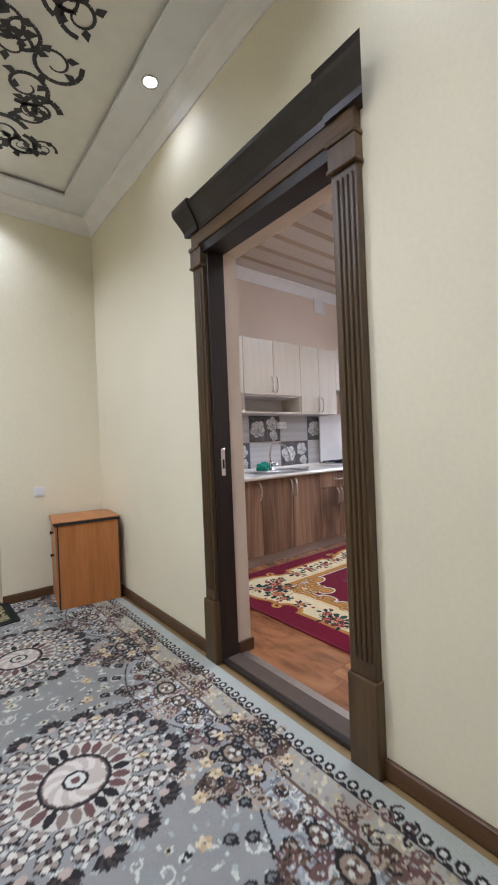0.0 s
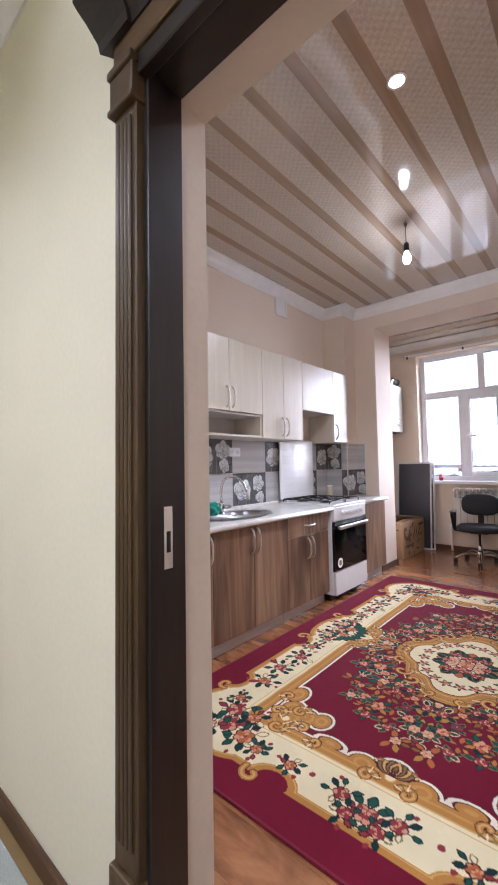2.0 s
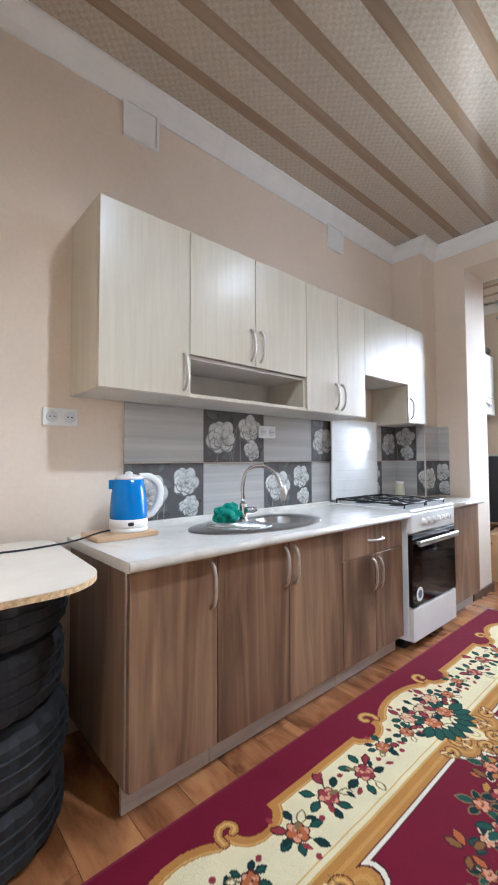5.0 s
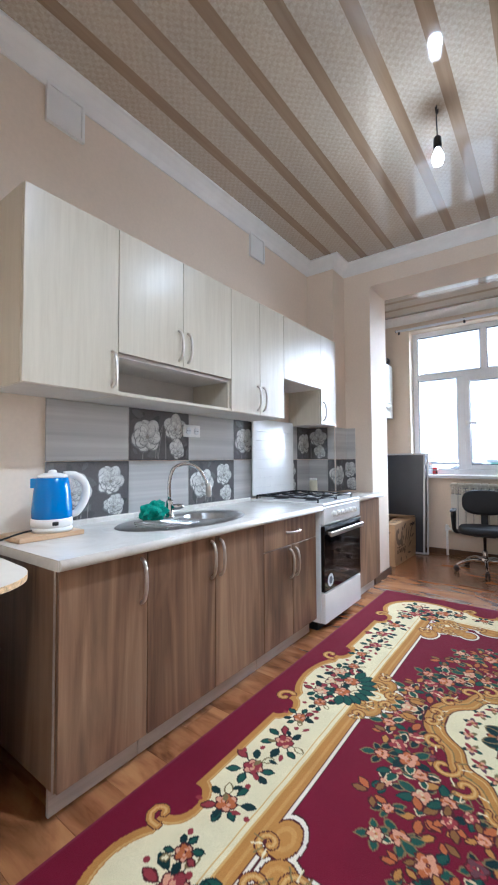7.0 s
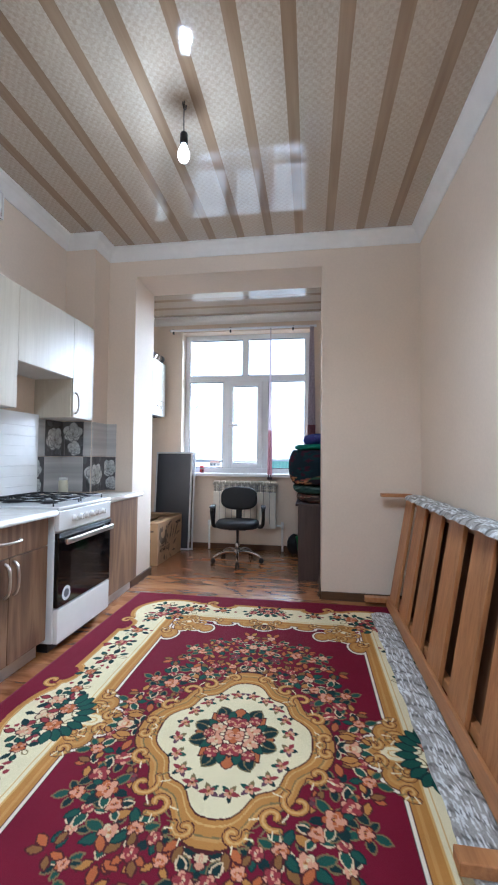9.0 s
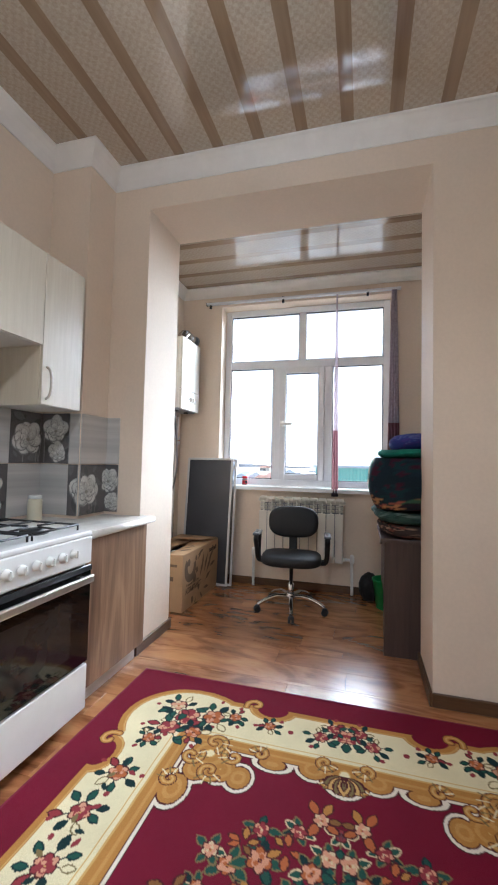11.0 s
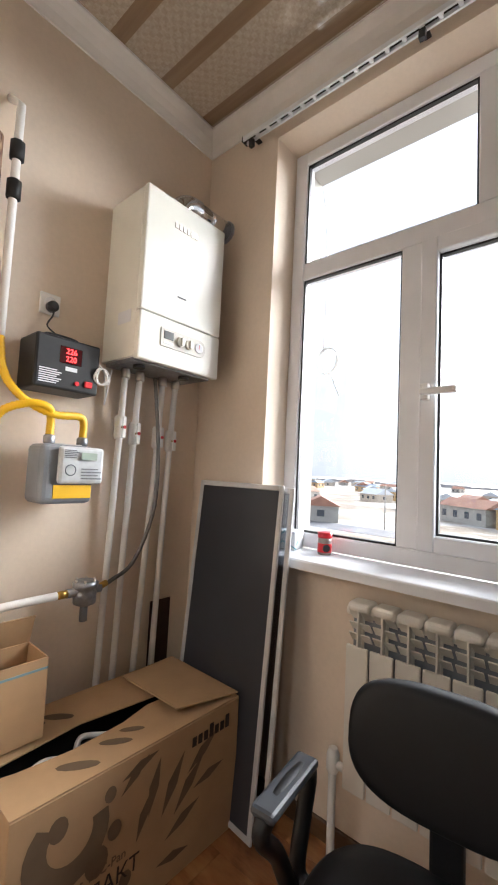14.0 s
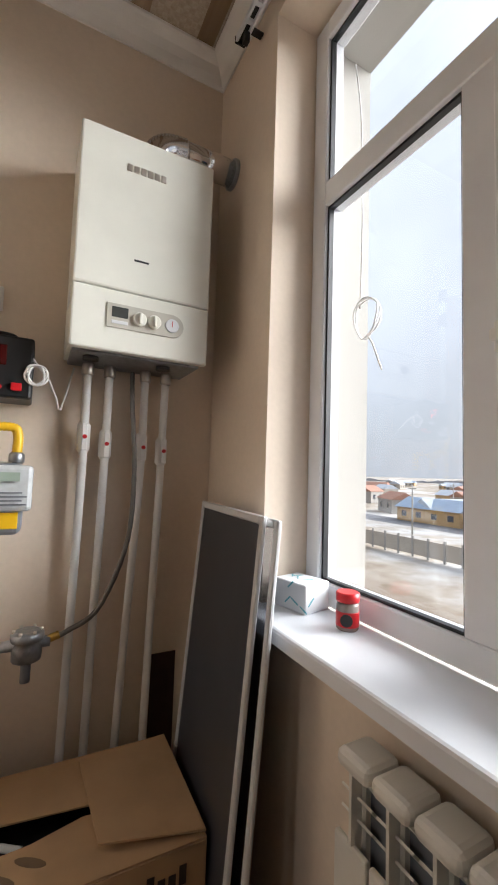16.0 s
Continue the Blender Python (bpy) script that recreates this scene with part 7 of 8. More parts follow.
def radiator():
    r = thing("radiator", "ivory aluminium sectional radiator under the window", "radiator", (6.915, 2.612, 0.30))
    n, p = 10, 0.0815
    for k in range(n):
        y = -k * p
        sec = B(-0.085, -0.073, y - p + 0.004, y - 0.002, 0.0, 0.455, 0.004)
        box(sec, -0.060, 0.0, y - p / 2 - 0.008, y - p / 2 + 0.008, 0.0, 0.57, 0.004, 1)
        box(sec, -0.086, -0.004, y - p + 0.002, y - 0.001, 0.560, 0.594, 0.015, 3)
        box(sec, -0.084, -0.058, y - p / 2 - 0.003, y - p / 2 + 0.003, 0.0, 0.57)
        for z, dz in ((0.470, 0), (0.505, 0), (0.540, 0)):
            fin = B(-0.030, 0.030, -p / 2 + 0.005, p / 2 - 0.005, -0.002, 0.002)
            turn(fin, Matrix.Translation((-0.050, y - p / 2, z)) @ pose(0, 0, 0, 0, 48))
            me = bpy.data.meshes.new("t")
            fin.to_mesh(me)
            sec.from_mesh(me)
            fin.free()
        part("section", sec, M_RAD, r)
    # solid slab behind the fins; its grey stands in for the shade there
    part("core", B(-0.045, -0.015, -n * p + 0.01, -0.01, 0.05, 0.545), M_GREYPL, r, "grey slab standing in for the shade between the fins")
    for z in (0.03, 0.555):
        part("header", tube([(-0.04, 0.012, z), (-0.04, -n * p - 0.012, z)], 0.017, 12), M_RAD, r)
    part("feed_pipe", tube(smooth_path([(-0.04, -n * p, 0.03), (-0.04, -n * p - 0.06, 0.03), (-0.04, -n * p - 0.075, 0.02), (-0.04, -n * p - 0.08, -0.29)], 6), 0.0135, 10), M_WPLASTIC, r, "white feed pipe to the floor")
    part("valve", lathe([(0.016, -0.03), (0.022, -0.02), (0.022, 0.03), (0.014, 0.05)], 12, None, (-0.04, -n * p - 0.078, 0.03)), M_WPLASTIC, r)
    part("feed_pipe", tube(smooth_path([(-0.04, 0.0, 0.03), (-0.04, 0.045, 0.03), (-0.04, 0.055, 0.01), (-0.04, 0.055, -0.29)], 6), 0.0135, 10), M_WPLASTIC, r, "white feed pipe to the floor")
    part("valve", lathe([(0.016, -0.03), (0.022, -0.02), (0.022, 0.03), (0.014, 0.05)], 12, None, (-0.04, 0.055, 0.03)), M_WPLASTIC, r)


radiator()


def rounded_pad(w, d, h, puff=0.35, n=48, power=3.2):
    """A cushion: a rounded-rectangle outline with soft rims."""
    bm = bmesh.new()
    rings = []
    for s, z in ((0.90, 0.0), (0.97, 0.12), (1.0, 0.4), (0.985, 0.72), (0.93, 0.92), (0.80, 1.0), (0.4, 1.0 + puff * 0.3)):
        ring = []
        for i in range(n):
            a = 2 * math.pi * i / n
            c, q = math.cos(a), math.sin(a)
            ring.append(bm.verts.new((s * w / 2 * math.copysign(abs(c) ** (2 / power), c), s * d / 2 * math.copysign(abs(q) ** (2 / power), q), z * h)))
        rings.append(ring)
    for a, b in zip(rings, rings[1:]):
        for i in range(n):
            bm.faces.new((a[i], a[(i + 1) % n], b[(i + 1) % n], b[i])).smooth = True
    bm.faces.new(rings[0][::-1])
    bm.faces.new(rings[-1]).smooth = True
    return bm


def office_chair():
    c = thing("office_chair", "black padded swivel chair with loop armrests, chrome base", "chair", (6.34, 2.20, 0), -84)
    part("seat", turn(rounded_pad(0.50, 0.45, 0.075), Matrix.Translation((0, 0, 0.395))), M_LEATHER, c)
    bk = part("backrest", turn(rounded_pad(0.44, 0.275, 0.06, 0.3, 48, 2.9), Matrix.Translation((0, 0.235, 0.70)) @ pose(0, 0, 0, 82)), M_LEATHER, c)
    part("back_bar", tube(smooth_path([(0, 0.05, 0.385), (0, 0.22, 0.39), (0, 0.255, 0.45), (0, 0.25, 0.62), (0, 0.245, 0.70)], 6), 0.022, 10), M_BLACK, c)
    part("back_cover", B(-0.035, 0.035, 0.205, 0.232, 0.42, 0.62, 0.008), M_BLACK, c)
    for s in (-1, 1):
        loop = smooth_path([(s * 0.24, 0.06, 0.385), (s * 0.285, 0.05, 0.40), (s * 0.295, 0.00, 0.50), (s * 0.295, -0.07, 0.585), (s * 0.295, -0.02, 0.615), (s * 0.295, 0.10, 0.615), (s * 0.295, 0.145, 0.585), (s * 0.295, 0.12, 0.50), (s * 0.29, 0.09, 0.41), (s * 0.25, 0.08, 0.387)], 5)
        part("armrest", tube(loop, 0.020, 10), M_BLACK, c, "black looped armrest")
        part("arm_pad", B(s * 0.295 - 0.029, s * 0.295 + 0.029, -0.075, 0.14, 0.612, 0.634, 0.009), plain("worn_grey_arm_pad", lin(74, 78, 84), 0.35, vary=0.2, scale=20) if s < 0 else bpy.data.materials["worn_grey_arm_pad"], c)
    part("tilt_plate", B(-0.10, 0.10, -0.10, 0.10, 0.37, 0.396, 0.006), M_BLACK, c)
    part("gas_column", lathe([(0.026, 0.09), (0.026, 0.22), (0.016, 0.225), (0.016, 0.372)], 16), M_CHROME, c)
    part("hub", lathe([(0.040, 0.075), (0.046, 0.085), (0.046, 0.135), (0.034, 0.155)], 20), M_CHROME, c)
    for k in range(5):
        a = radians(-90 + 72 * k + 4)
        u = Vector((math.cos(a), math.sin(a), 0))
        pts = smooth_path([u * 0.03 + Vector((0, 0, 0.115)), u * 0.13 + Vector((0, 0, 0.122)), u * 0.23 + Vector((0, 0, 0.092)), u * 0.285 + Vector((0, 0, 0.062))], 6)
        leg = part("leg", tube(pts, [0.021 - 0.007 * i / (len(pts) - 1) for i in range(len(pts))], 10), M_CHROME, c, "chrome leg")
        p = u * 0.288
        ax = Vector((-u.y, u.x, 0))
        cast = bmesh.new()
        for s in (-1, 1):
            q = p + ax * s * 0.013
            m = Matrix.Translation((q.x, q.y, 0.027)) @ pose(0, 0, 0, 90, 0, math.degrees(math.atan2(ax.y, ax.x)) - 90)
            lathe([(0.021, -0.010), (0.026, -0.007), (0.026, 0.007), (0.021, 0.010)], 16, cast, (0, 0, 0), m)
        lathe([(0.020, 0.036), (0.024, 0.046), (0.014, 0.060)], 12, cast, (p.x, p.y, 0))
        part("caster", cast, M_BLACK, leg, "black twin-wheel caster")


office_chair()


# ---- curtain rail and curtains ----
def curtain_rail():
    r = thing("curtain_rail", "white double curtain rail with black brackets", "curtain rail", (6.885, 0, 2.875))
    y0, y1 = 1.30, 3.24
    part("rail", multi((-0.018, -0.010, y0, y1, 0, 0.018), (0.010, 0.018, y0, y1, 0, 0.018), (-0.018, 0.018, y0, y1, 0.0182, 0.021)), M_PVC, r)
    part("end_cap", B(-0.019, 0.019, y1, y1 + 0.006, -0.002, 0.022), M_BLACK, r)
    for k in range(30):
        y = 1.36 + k * 0.062
        part("spacer", B(-0.0098, 0.0098, y, y + 0.014, 0.002, 0.018), M_PVC, r)
    part("channel", B(-0.0095, 0.0095, y0, y1, 0.014, 0.0178), M_BLACK, r, "dark slot of the rail")
    for y in (1.6, 2.42, 3.20):
        part("bracket", multi((-0.012, 0.075, y - 0.012, y + 0.012, 0.0212, 0.027), (-0.006, 0.012, y - 0.011, y + 0.011, -0.035, -0.0005)), M_BLACK, r)


curtain_rail()


def curtain(name, y, w0, w1, z0, z1, label, fold):
    t = thing(name, label, "curtain", (6.872, y, 0))

    def cloth(za, zb):
        bm = bmesh.new()
        n, m = 24, 14
        rows = []
        for j in range(m + 1):
            z = za + (zb - za) * j / m
            k = (z - z0) / (z1 - z0)
            w = w1 + (w0 - w1) * k
            rows.append([bm.verts.new((0.012 * math.sin(fold * math.pi * i / n) * (1.3 - k), -w / 2 + w * i / n, z)) for i in range(n + 1)])
        for a, b in zip(rows, rows[1:]):
            for i in range(n):
                bm.faces.new((a[i], a[i + 1], b[i + 1], b[i])).smooth = True
        bmesh.ops.solidify(bm, geom=bm.faces, thickness=0.002)
        return bm

    zm = z0 + (z1 - z0) * 0.32
    part("cloth", cloth(zm, z1), M_CURTAIN, t, "grey mauve upper cloth")
    part("lower_cloth", cloth(z0 + 0.06, zm), M_CURTAINRED, t, "dusty red lower cloth")
    part("hem", cloth(z0, z0 + 0.06), plain("dark_mauve_hem", lin(78, 66, 76), 0.9), t, "dark hem")


curtain("curtain_strip", 1.885, 0.014, 0.065, 0.915, 2.885, "narrow mauve to red curtain strip hanging from the rail", 5)
curtain("curtain_strip", 1.36, 0.05, 0.12, 1.02, 2.885, "narrow mauve curtain strip gathered at the window side", 7)


# ---- sill things ----
cf = thing("coffee_jar", "glass jar with red lid and red label on the sill", "jar", (7.045, 2.825, 0.985))
part("glass", lathe([(0.025, 0.0), (0.028, 0.004), (0.028, 0.058), (0.025, 0.068)], 28), plain("clear_jar", lin(150, 138, 132), 0.08), cf)
part("lid", lathe([(0.028, 0.068), (0.0295, 0.071), (0.0295, 0.088), (0.026, 0.091)], 28), M_REDPL, cf)
lb = part("label", lathe([(0.0286, 0.010), (0.0290, 0.012), (0.0290, 0.044), (0.0286, 0.046)], 28), M_REDPL, cf, "red paper label")
part("emblem", lathe([(0.015, 0), (0.015, 0.0012)], 24, None, (0, 0, 0), Matrix.Translation((-0.0215, -0.0205, 0.028)) @ pose(0, 0, 0, 90, 0, -46)), M_BLACK, lb, "black oval emblem")
sb = thing("sill_box", "small white box with pale blue marks on the sill", "box", (7.035, 3.01, 0.985), 12)
part("body", B(-0.05, 0.05, -0.062, 0.062, 0, 0.078, 0.003, 1), M_LABEL, sb)
rr5 = random.Random(12)
for k in range(9):
    a = rr5.uniform(-0.045, 0.03)
    mk = slab([(0, 0), (0.030, 0.004), (0.028, 0.009), (0.0, 0.004)], 0, 0.0006)
    face = rr5.choice((0, 1, 2))
    m4 = {0: Matrix.Translation((-0.0506, a, rr5.uniform(0.015, 0.06))) @ pose(0, 0, 0, 90, 0, -90), 1: Matrix.Translation((a, -0.0626, rr5.uniform(0.015, 0.06))) @ pose(0, 0, 0, 90, 0, 0), 2: Matrix.Translation((a, rr5.uniform(-0.05, 0.04), 0.0784))}[face]
    part("mark", turn(mk, m4 @ pose(0, 0, 0, 0, 0, rr5.choice((35, -35)))), plain("teal_print", lin(110, 176, 186), 0.6), sb)

cw = solo("outside_cable", tube(smooth_path([(7.19, 2.985, 2.72), (7.19, 2.955, 2.5), (7.19, 2.945, 2.15), (7.19, 2.95, 1.90)] + [(7.19 + 0.01 * math.sin(k), 2.925 + 0.05 * math.cos(k * 0.55 + 1), 1.84 + 0.062 * math.sin(k * 0.55 + 1)) for k in range(30)] + [(7.19, 2.90, 1.76), (7.19, 2.86, 1.67)], 3), 0.0028, 6), M_WPLASTIC, "thin white cable coiled outside the window", "cable")


# ---- desk corner with blankets ----
dk = thing("desk", "dark brown desk beside the pier, loaded with blankets", "desk", (0, 0, 0))
part("top", slab([(5.72, 0.87), (6.52, 0.87), (6.52, 1.40), (6.46, 1.48), (6.36, 1.515), (5.72, 1.515)], 0.725, 0.75, 0.004), M_DESK, dk)
part("side_panel", B(5.735, 5.755, 0.89, 1.49, 0.0, 0.724, 0.002, 1), M_DESK, dk)
part("front_panel", B(5.76, 6.10, 1.46, 1.478, 0.02, 0.724, 0.002, 1), M_DESK, dk)
part("drawer_front", B(6.105, 6.45, 1.46, 1.478, 0.30, 0.724, 0.002, 1), M_DESK, dk)
part("inner_panel", B(6.43, 6.45, 0.90, 1.455, 0.0, 0.724, 0.002, 1), M_DESK, dk)
part("knob", lathe([(0.010, 0), (0.014, 0.012), (0.008, 0.018)], 12, None, (0, 0, 0), Matrix.Translation((6.40, 1.478, 0.60)) @ pose(0, 0, 0, -90)), M_CHROME, dk)


def blanket(cx, cy, z, w, d, h, cols, seed, label, drape=False):
    """A folded blanket: a soft bulging slab with a woven or printed pattern."""
    c = Canvas(2.0, 0.6, 0.02, cols[0])
    rr = random.Random(seed)
    for k in range(160):
        c.flower(rr.uniform(0, 2), rr.uniform(0, 0.6), rr.uniform(0.03, 0.07), 5, (rr.choice(cols), rr.choice(cols), rr.choice(cols), rr.choice(cols)), rr.random())
    if drape:
        for k in range(220):
            c.oval(rr.uniform(0, 2), rr.uniform(0.0, 0.16), 0.05, 0.014, 0.3, rr.choice((lin(150, 84, 70), lin(60, 92, 70), lin(176, 128, 84), lin(40, 34, 44))))
        c.where(lambda x, y: (np.abs(x - 0.50 - 0.06 * y) < 0.10), lin(30, 120, 106))
        for k in range(26):
            c.oval(rr.uniform(0.43, 0.58), rr.uniform(0.05, 0.58), rr.uniform(0.015, 0.04), rr.uniform(0.02, 0.05), rr.random() * 3, rr.choice((lin(208, 128, 80), lin(24, 100, 90), lin(196, 176, 140))))

    def place(U, V):
        a, v = U / 2.0 * 2 * np.pi, V / 0.6
        prof = np.sin(np.pi * np.clip(v, 0, 1)) ** 0.45
        bul = 0.80 + 0.20 * prof + 0.035 * np.sin(a * 5 + seed) * prof
        cut = np.where(v > 0.985, 0.02, 1.0) * np.where(v < 0.015, 0.02, 1.0)
        cs, sn = np.cos(a), np.sin(a)
        return (cx + w / 2 * bul * cut * np.sign(cs) * np.abs(cs) ** 0.45, cy + d / 2 * bul * cut * np.sign(sn) * np.abs(sn) ** 0.45, z + h * v + 0.012 * np.sin(3 * a + seed) * prof)

    return tagged(new("blanket", c.mesh("blanket", M_BLANKET, place)), label, "blanket", "stacked blankets")


blanket(6.10, 1.20, 0.752, 0.78, 0.62, 0.09, [lin(60, 50, 46), lin(120, 70, 60), lin(40, 44, 44), lin(150, 120, 96)], 1, "folded dark floral blanket on the desk")
blanket(6.10, 1.22, 0.845, 0.80, 0.68, 0.08, [lin(52, 74, 66), lin(40, 56, 52), lin(96, 110, 100)], 2, "folded grey-green blanket in the stack")
blanket(6.10, 1.22, 0.928, 0.88, 0.76, 0.36, [lin(26, 38, 46), lin(60, 24, 40), lin(26, 52, 56), lin(30, 44, 54)], 3, "thick dark blue and wine blanket with teal edge in the stack", True)
blanket(6.12, 1.20, 1.278, 0.80, 0.66, 0.06, [lin(40, 110, 92), lin(52, 124, 108), lin(34, 92, 80)], 4, "folded green blanket on the stack")
blanket(6.12, 1.18, 1.335, 0.66, 0.52, 0.11, [lin(54, 62, 130), lin(70, 60, 130), lin(90, 96, 150)], 5, "folded blue blanket on top of the stack")

bk = thing("bucket", "green plastic bucket standing on the floor", "bucket", (6.66, 1.42, 0))
part("body", lathe([(0.085, 0.0), (0.09, 0.004), (0.118, 0.225), (0.126, 0.232), (0.126, 0.245), (0.116, 0.245), (0.088, 0.012)], 32), M_GREEN, bk)
part("handle", tube([(0.125 * math.cos(a), 0.02 + 0.03 * math.sin(a), 0.236 - 0.09 * math.sin(a)) for a in np.linspace(0, math.pi, 16)], 0.003, 6), M_SATIN, bk)
bg = bmesh.new()
bmesh.ops.create_icosphere(bg, subdivisions=4, radius=0.105)
for v in bg.verts:
    k = 1 + 0.22 * noise.noise(v.co * 11) + 0.08 * noise.noise(v.co * 30)
    v.co = Vector((v.co.x * 0.85 * k, v.co.y * 0.8 * k, max(v.co.z * 1.25 * k, -0.12)))
turn(bg, Matrix.Translation((6.82, 1.565, 0.118)))
solo("black_bag", bg, M_DARKBAG, "crumpled black bag beside the bucket", "bag")

# raised loose corner of laminate
lp = thing("lifted_plank", "loose lifted corner of a floor plank", "plank", (5.64, 2.05, 0.0005), -6)
part("chip", slab([(0, 0), (0.055, 0.0), (0.05, 0.30), (0.012, 0.30)], 0.0, 0.004, 0.001), M_PLANK, lp)


# ---- hall things ----
def nightstand():
    n = thing("nightstand", "cherry veneer bedside cabinet with dark edges", "cabinet", (0.955, 3.385, 0), -9)
    w, d, h = 0.46, 0.44, 0.66
    for q in ((-w / 2 + 0.02, w / 2, -d / 2, -d / 2 + 0.016), (-w / 2 + 0.02, w / 2, d / 2 - 0.016, d / 2), (w / 2 - 0.01, w / 2 - 0.002, -d / 2 + 0.016, d / 2 - 0.016)):
        part("side_board", multi((*q, 0.009, h - 0.02)), M_NIGHT, n)
    part("top", B(-w / 2 - 0.012, w / 2 + 0.008, -d / 2 - 0.008, d / 2 + 0.004, h - 0.02, h, 0.003, 1), M_NIGHT, n)
    part("top_edge", B(-w / 2 - 0.010, w / 2 + 0.006, -d / 2 - 0.0105, -d / 2 - 0.0085, h - 0.026, h - 0.006), M_BLACK, n, "black edge band")
    part("front_edge", B(-w / 2 + 0.012, -w / 2 + 0.022, -d / 2 - 0.003, -d / 2 - 0.0005, 0.009, h - 0.022), M_BLACK, n, "black edge band")
    part("back_edge", B(w / 2 - 0.008, w / 2 + 0.001, -d / 2 - 0.003, -d / 2 - 0.0005, 0.009, h - 0.022), M_BLACK, n, "black edge band")
    for z0, z1 in ((0.46, 0.63), (0.03, 0.455)):
        dr = part("drawer" if z0 > 0.2 else "door", B(-w / 2, -w / 2 + 0.018, -d / 2 + 0.004, d / 2 - 0.004, z0, z1, 0.002, 1), M_NIGHT, n)
        part("knob", lathe([(0.008, 0), (0.008, 0.014), (0.014, 0.018), (0.011, 0.026)], 12, None, (0, 0, 0), Matrix.Translation((-w / 2, -0.05, z1 - 0.07)) @ pose(0, 0, 0, 0, -90)), M_BLACK, dr)
    part("base", B(-w / 2 + 0.03, w / 2 - 0.01, -d / 2 + 0.02, d / 2 - 0.02, 0.0095, 0.03), M_BLACK, n)


nightstand()
sw = thing("light_switch", "white double wall switch above the skirting", "switch", (0.69, FAR_Y, 0.86))
part("frame", B(-0.042, 0.042, -0.010, 0.0, -0.042, 0.042, 0.004), M_WPLASTIC, sw)
for s in (-1, 1):
    part("rocker", turn(B(-0.016, 0.016, -0.014, -0.009, -0.03, 0.03, 0.002), Matrix.Translation((s * 0.017, 0, 0))), M_LABEL, sw)


def door_mat():
    c = Canvas(0.62, 0.46, 0.01, lin(150, 142, 104))
    rr = random.Random(7)
    for k in range(90):
        c.flower(rr.uniform(0.05, 0.57), rr.uniform(0.05, 0.41), rr.uniform(0.015, 0.035), 5, (lin(60, 62, 46), lin(190, 176, 130), lin(90, 84, 60), lin(40, 44, 36)), rr.random())
    c.where(lambda x, y: (np.minimum(np.minimum(x, 0.62 - x), np.minimum(y, 0.46 - y)) < 0.055), lin(38, 44, 38))
    t = thing("door_mat", "dark-edged patterned mat in front of the entrance door", "mat", (-0.17, 3.18, 0.010), 2)
    piece("pile", c.mesh("pile", M_HALLRUG, lambda U, V: (U, V, 0.012 + 0.002 * np.sin(U * 20) * np.sin(V * 17))), t)
    part("backing", B(0.003, 0.617, 0.003, 0.457, 0.0, 0.008), M_BLACK, t)


door_mat()


# ---- outside ----
def ground_material():
    m = Mat("winter_ground", 0.95)
    a = m.noise(0.05, detail=6)
    b = m.noise(0.4, detail=6)
    c = m.ramp(a, [(0.42, lin(122, 106, 88)), (0.5, lin(146, 134, 118)), (0.62, lin(184, 184, 184))])
    m.color(m.mix(0.3, c, m.ramp(b, [(0.3, lin(104, 90, 74)), (0.7, lin(172, 166, 158))])))
    return m.m


gm = bmesh.new()
bmesh.ops.create_grid(gm, x_segments=2, y_segments=2, size=1500)
turn(gm, Matrix.Translation((1000, 0, -7.5)))
fixed("ground", gm, ground_material(), "winter ground with patches of snow reaching the horizon")
fixed("road", B(66, 74, -400, 400, -7.49, -7.46), plain("wet_asphalt", lin(104, 104, 108), 0.7, vary=0.2, scale=0.3), "grey road crossing behind the yard")
ROOFS = [plain("snowy_roof", lin(178, 184, 192), 0.7, vary=0.08, scale=0.5), plain("grey_blue_roof", lin(140, 156, 176), 0.6, vary=0.1, scale=0.5), plain("rust_roof", lin(150, 110, 92), 0.8, vary=0.2, scale=0.5)]
HOUSEW = [plain("pale_render", lin(172, 163, 150), 0.9, vary=0.1, scale=0.6), plain("yellow_brick", lin(176, 146, 104), 0.9, vary=0.15, scale=2), plain("grey_block", lin(160, 156, 150), 0.9, vary=0.15, scale=1)]
M_FARWIN = plain("dark_house_window", lin(60, 66, 76), 0.2)


def house(x, y, w, d, h, rz, seed):
    r = random.Random(seed)
    t = thing("house", r.choice(("low rendered house with snowy pitched roof", "small brick house with metal roof, far off", "long grey house with pale roof, far off")), "house", (x, y, -7.5), rz, "far houses")
    part("wall", B(-w / 2, w / 2, -d / 2, d / 2, 0, h), HOUSEW[seed % 3], t)
    rf = bmesh.new()
    e = 0.4
    a = [(-w / 2 - e, -d / 2 - e, h), (-w / 2 - e, d / 2 + e, h), (-w / 2 - e, 0, h + d * 0.28)]
    lo = [rf.verts.new(p) for p in a]
    hi = [rf.verts.new((w / 2 + e, p[1], p[2])) for p in a]
    rf.faces.new(lo)
    rf.faces.new(hi[::-1])
    for i in range(3):
        rf.faces.new((lo[i], lo[(i + 1) % 3], hi[(i + 1) % 3], hi[i]))
    part("roof", rf, ROOFS[(seed * 7) % 3 if seed % 4 else 0], t)
    n = max(2, int(w / 3))
    for i in range(n):
        wx = -w / 2 + (i + 0.5) * w / n
        part("window", B(wx - 0.6, wx + 0.6, -d / 2 - 0.04, -d / 2 + 0.02, h * 0.35, h * 0.75), M_FARWIN, t)
        part("window", B(wx - 0.6, wx + 0.6, d / 2 - 0.02, d / 2 + 0.04, h * 0.35, h * 0.75), M_FARWIN, t)
    part("window", B(-w / 2 - 0.04, -w / 2 + 0.02, -0.7, 0.7, h * 0.35, h * 0.75), M_FARWIN, t)


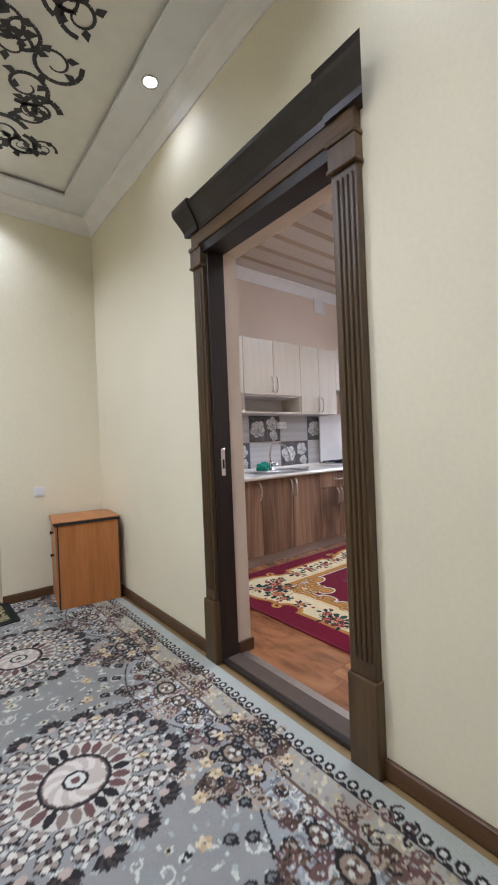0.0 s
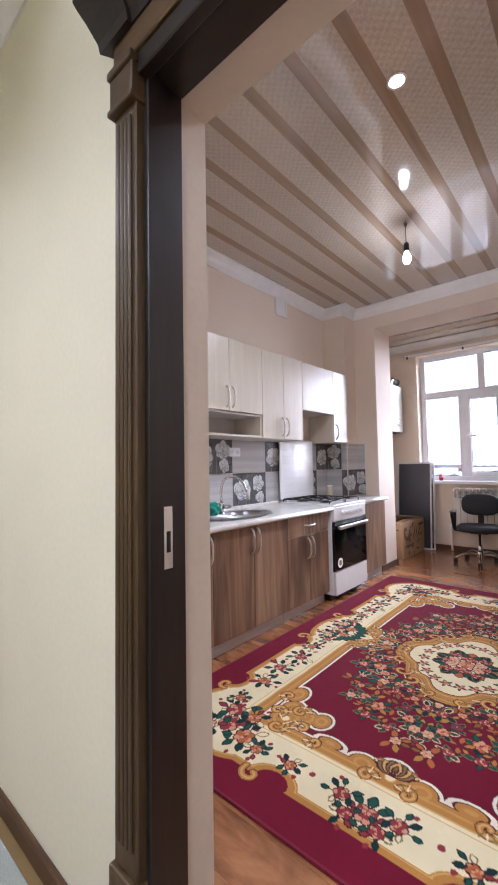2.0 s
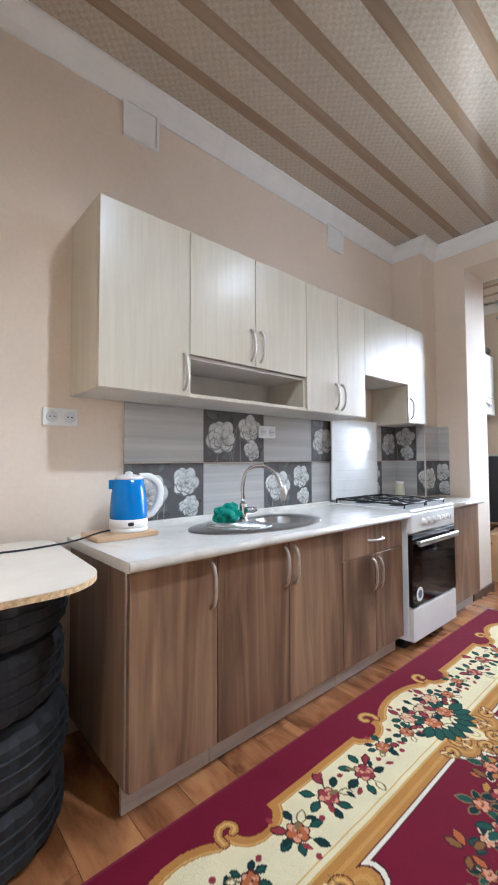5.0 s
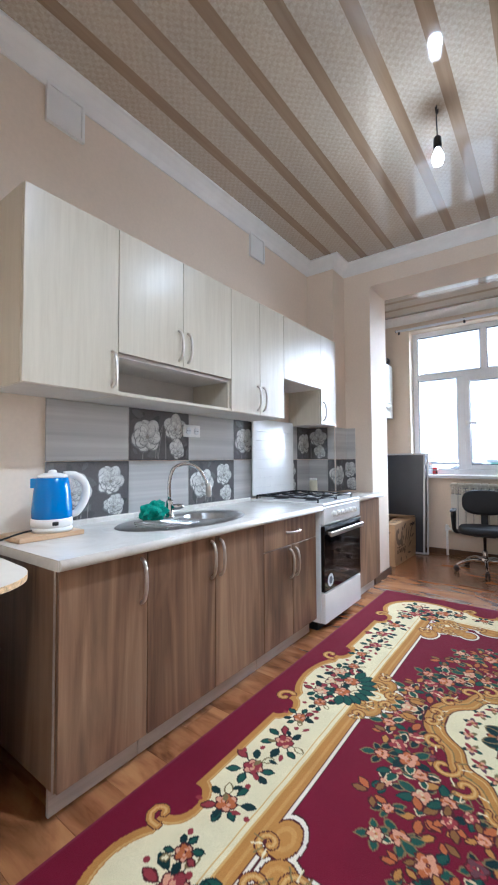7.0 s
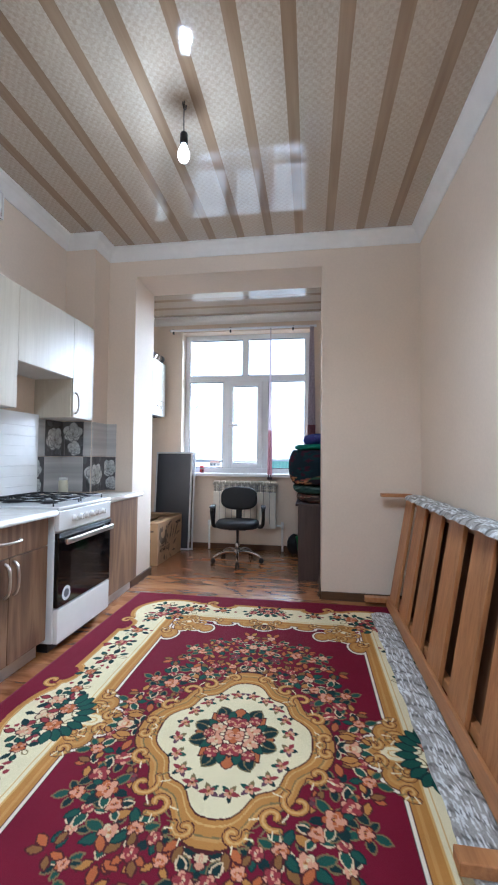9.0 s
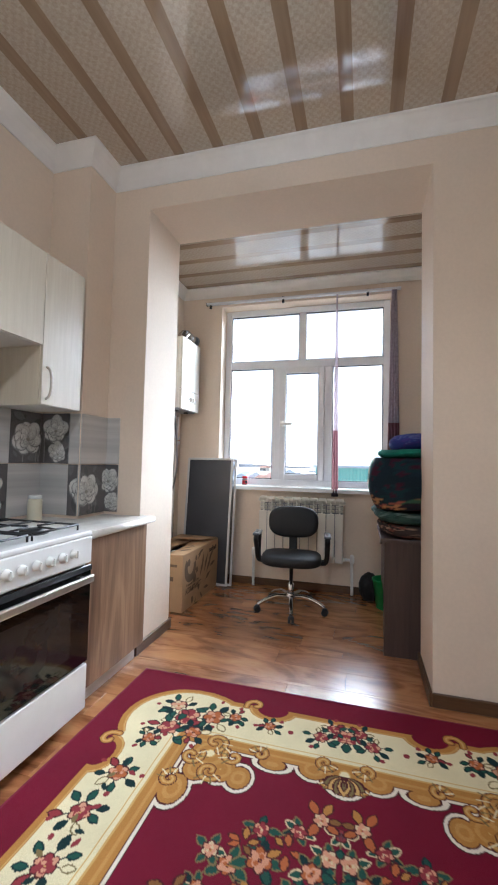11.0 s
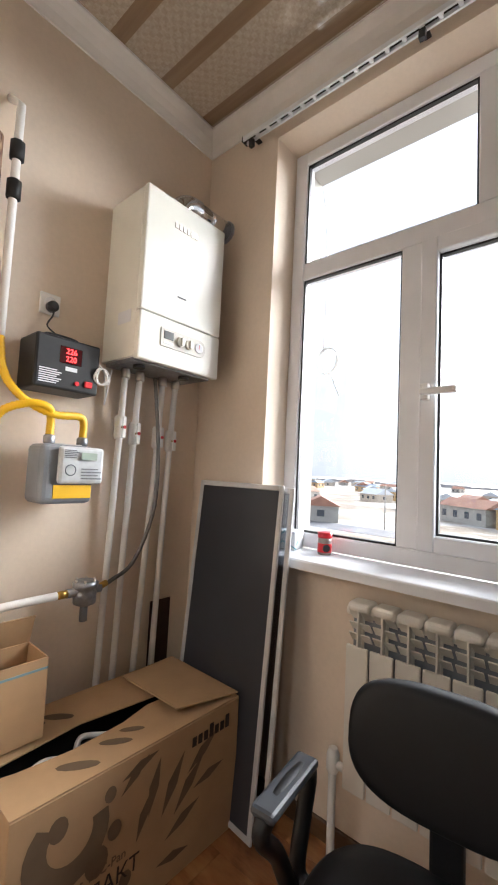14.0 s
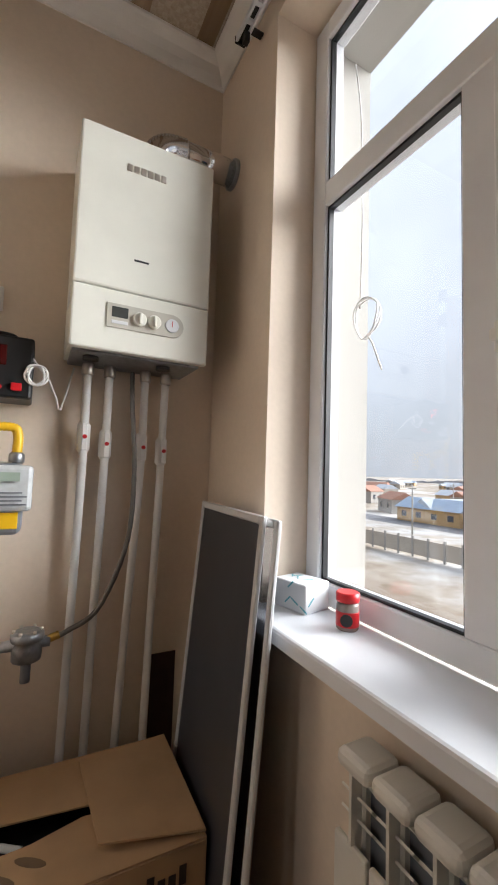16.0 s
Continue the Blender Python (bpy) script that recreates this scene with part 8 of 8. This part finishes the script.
rh = random.Random(31)
for k in range(110):
    dist = 80 + 420 * (k / 109) ** 1.5
    ang = radians(rh.uniform(-30, 62))
    house(7 + dist * math.cos(ang), 2 + dist * math.sin(ang), rh.uniform(6, 15), rh.uniform(5, 8), rh.uniform(2.4, 3.8), rh.uniform(-30, 120), k)


def green_shed():
    t = thing("green_shed", "long teal corrugated metal shed, far off", "shed", (52, -2.0, -7.5), 0)
    part("wall", B(0, 10, -9, 9, 0, 8.2), plain("teal_sheet", lin(130, 190, 178), 0.5, vary=0.1), t)
    for k in range(45):
        part("rib", B(-0.12, 0.0, -9 + k * 0.4, -8.85 + k * 0.4, 0, 8.2), plain("teal_rib", lin(116, 176, 164), 0.5) if k == 0 else bpy.data.materials["teal_rib"], t)
    part("roof", B(-0.3, 10.3, -9.3, 9.3, 8.2, 8.5), ROOFS[0], t)


green_shed()
rt = random.Random(77)
belt = bmesh.new()
row, height = [], 5.0
for k in range(700):
    ang = radians(-60 + 150 * k / 699)
    height = min(4.6, max(2.0, height + rt.uniform(-0.9, 0.9)))
    x, y = 7 + 620 * math.cos(ang), 2 + 620 * math.sin(ang)
    row.append((belt.verts.new((x, y, -7.6)), belt.verts.new((x, y, -7.5 + height + rt.uniform(-0.6, 0.6)))))
for (a, b), (c, d) in zip(row, row[1:]):
    belt.faces.new((a, c, d, b))
fixed("backdrop", belt, plain("bare_winter_trees", lin(152, 152, 156), 0.95, vary=0.25, scale=0.2), "far belt of bare grey trees on the horizon")
fence = thing("concrete_fence", "pale concrete fence of repeated panels, far off", "fence", (44, 0, -7.5))
fpost = finish(B(-0.1, 0.1, -0.12, 0.12, 0, 2.3), "post", HOUSEW[2])
fpan = finish(B(-0.04, 0.04, 0.12, 1.88, 0.3, 2.0), "panel", HOUSEW[0])
for k in range(26):
    piece("post", fpost, fence, Matrix.Translation((0, -10 + 2 * k, 0)))
    piece("panel", fpan, fence, Matrix.Translation((0, -10 + 2 * k, 0)))
for px, py in ((58, 46), (55, 34), (75, 30), (90, 62)):
    t = thing("utility_pole", "tall thin utility pole beside the road", "pole", (px, py, -7.5), 0, "utility poles")
    part("pole", tube([(0, 0, 0), (0, 0, 7.5)], 0.12, 8), HOUSEW[2], t)
    part("crossarm", B(-0.06, 0.06, -0.8, 0.8, 6.9, 7.05), HOUSEW[2], t)
tw = thing("water_tower", "far grey tower on the horizon", "tower", (330, 215, -7.5))
part("shaft", B(-1.6, 1.6, -1.6, 1.6, 0, 16), HOUSEW[2], tw)
part("cap", B(-2, 2, -2, 2, 16, 17.5), HOUSEW[2], tw)
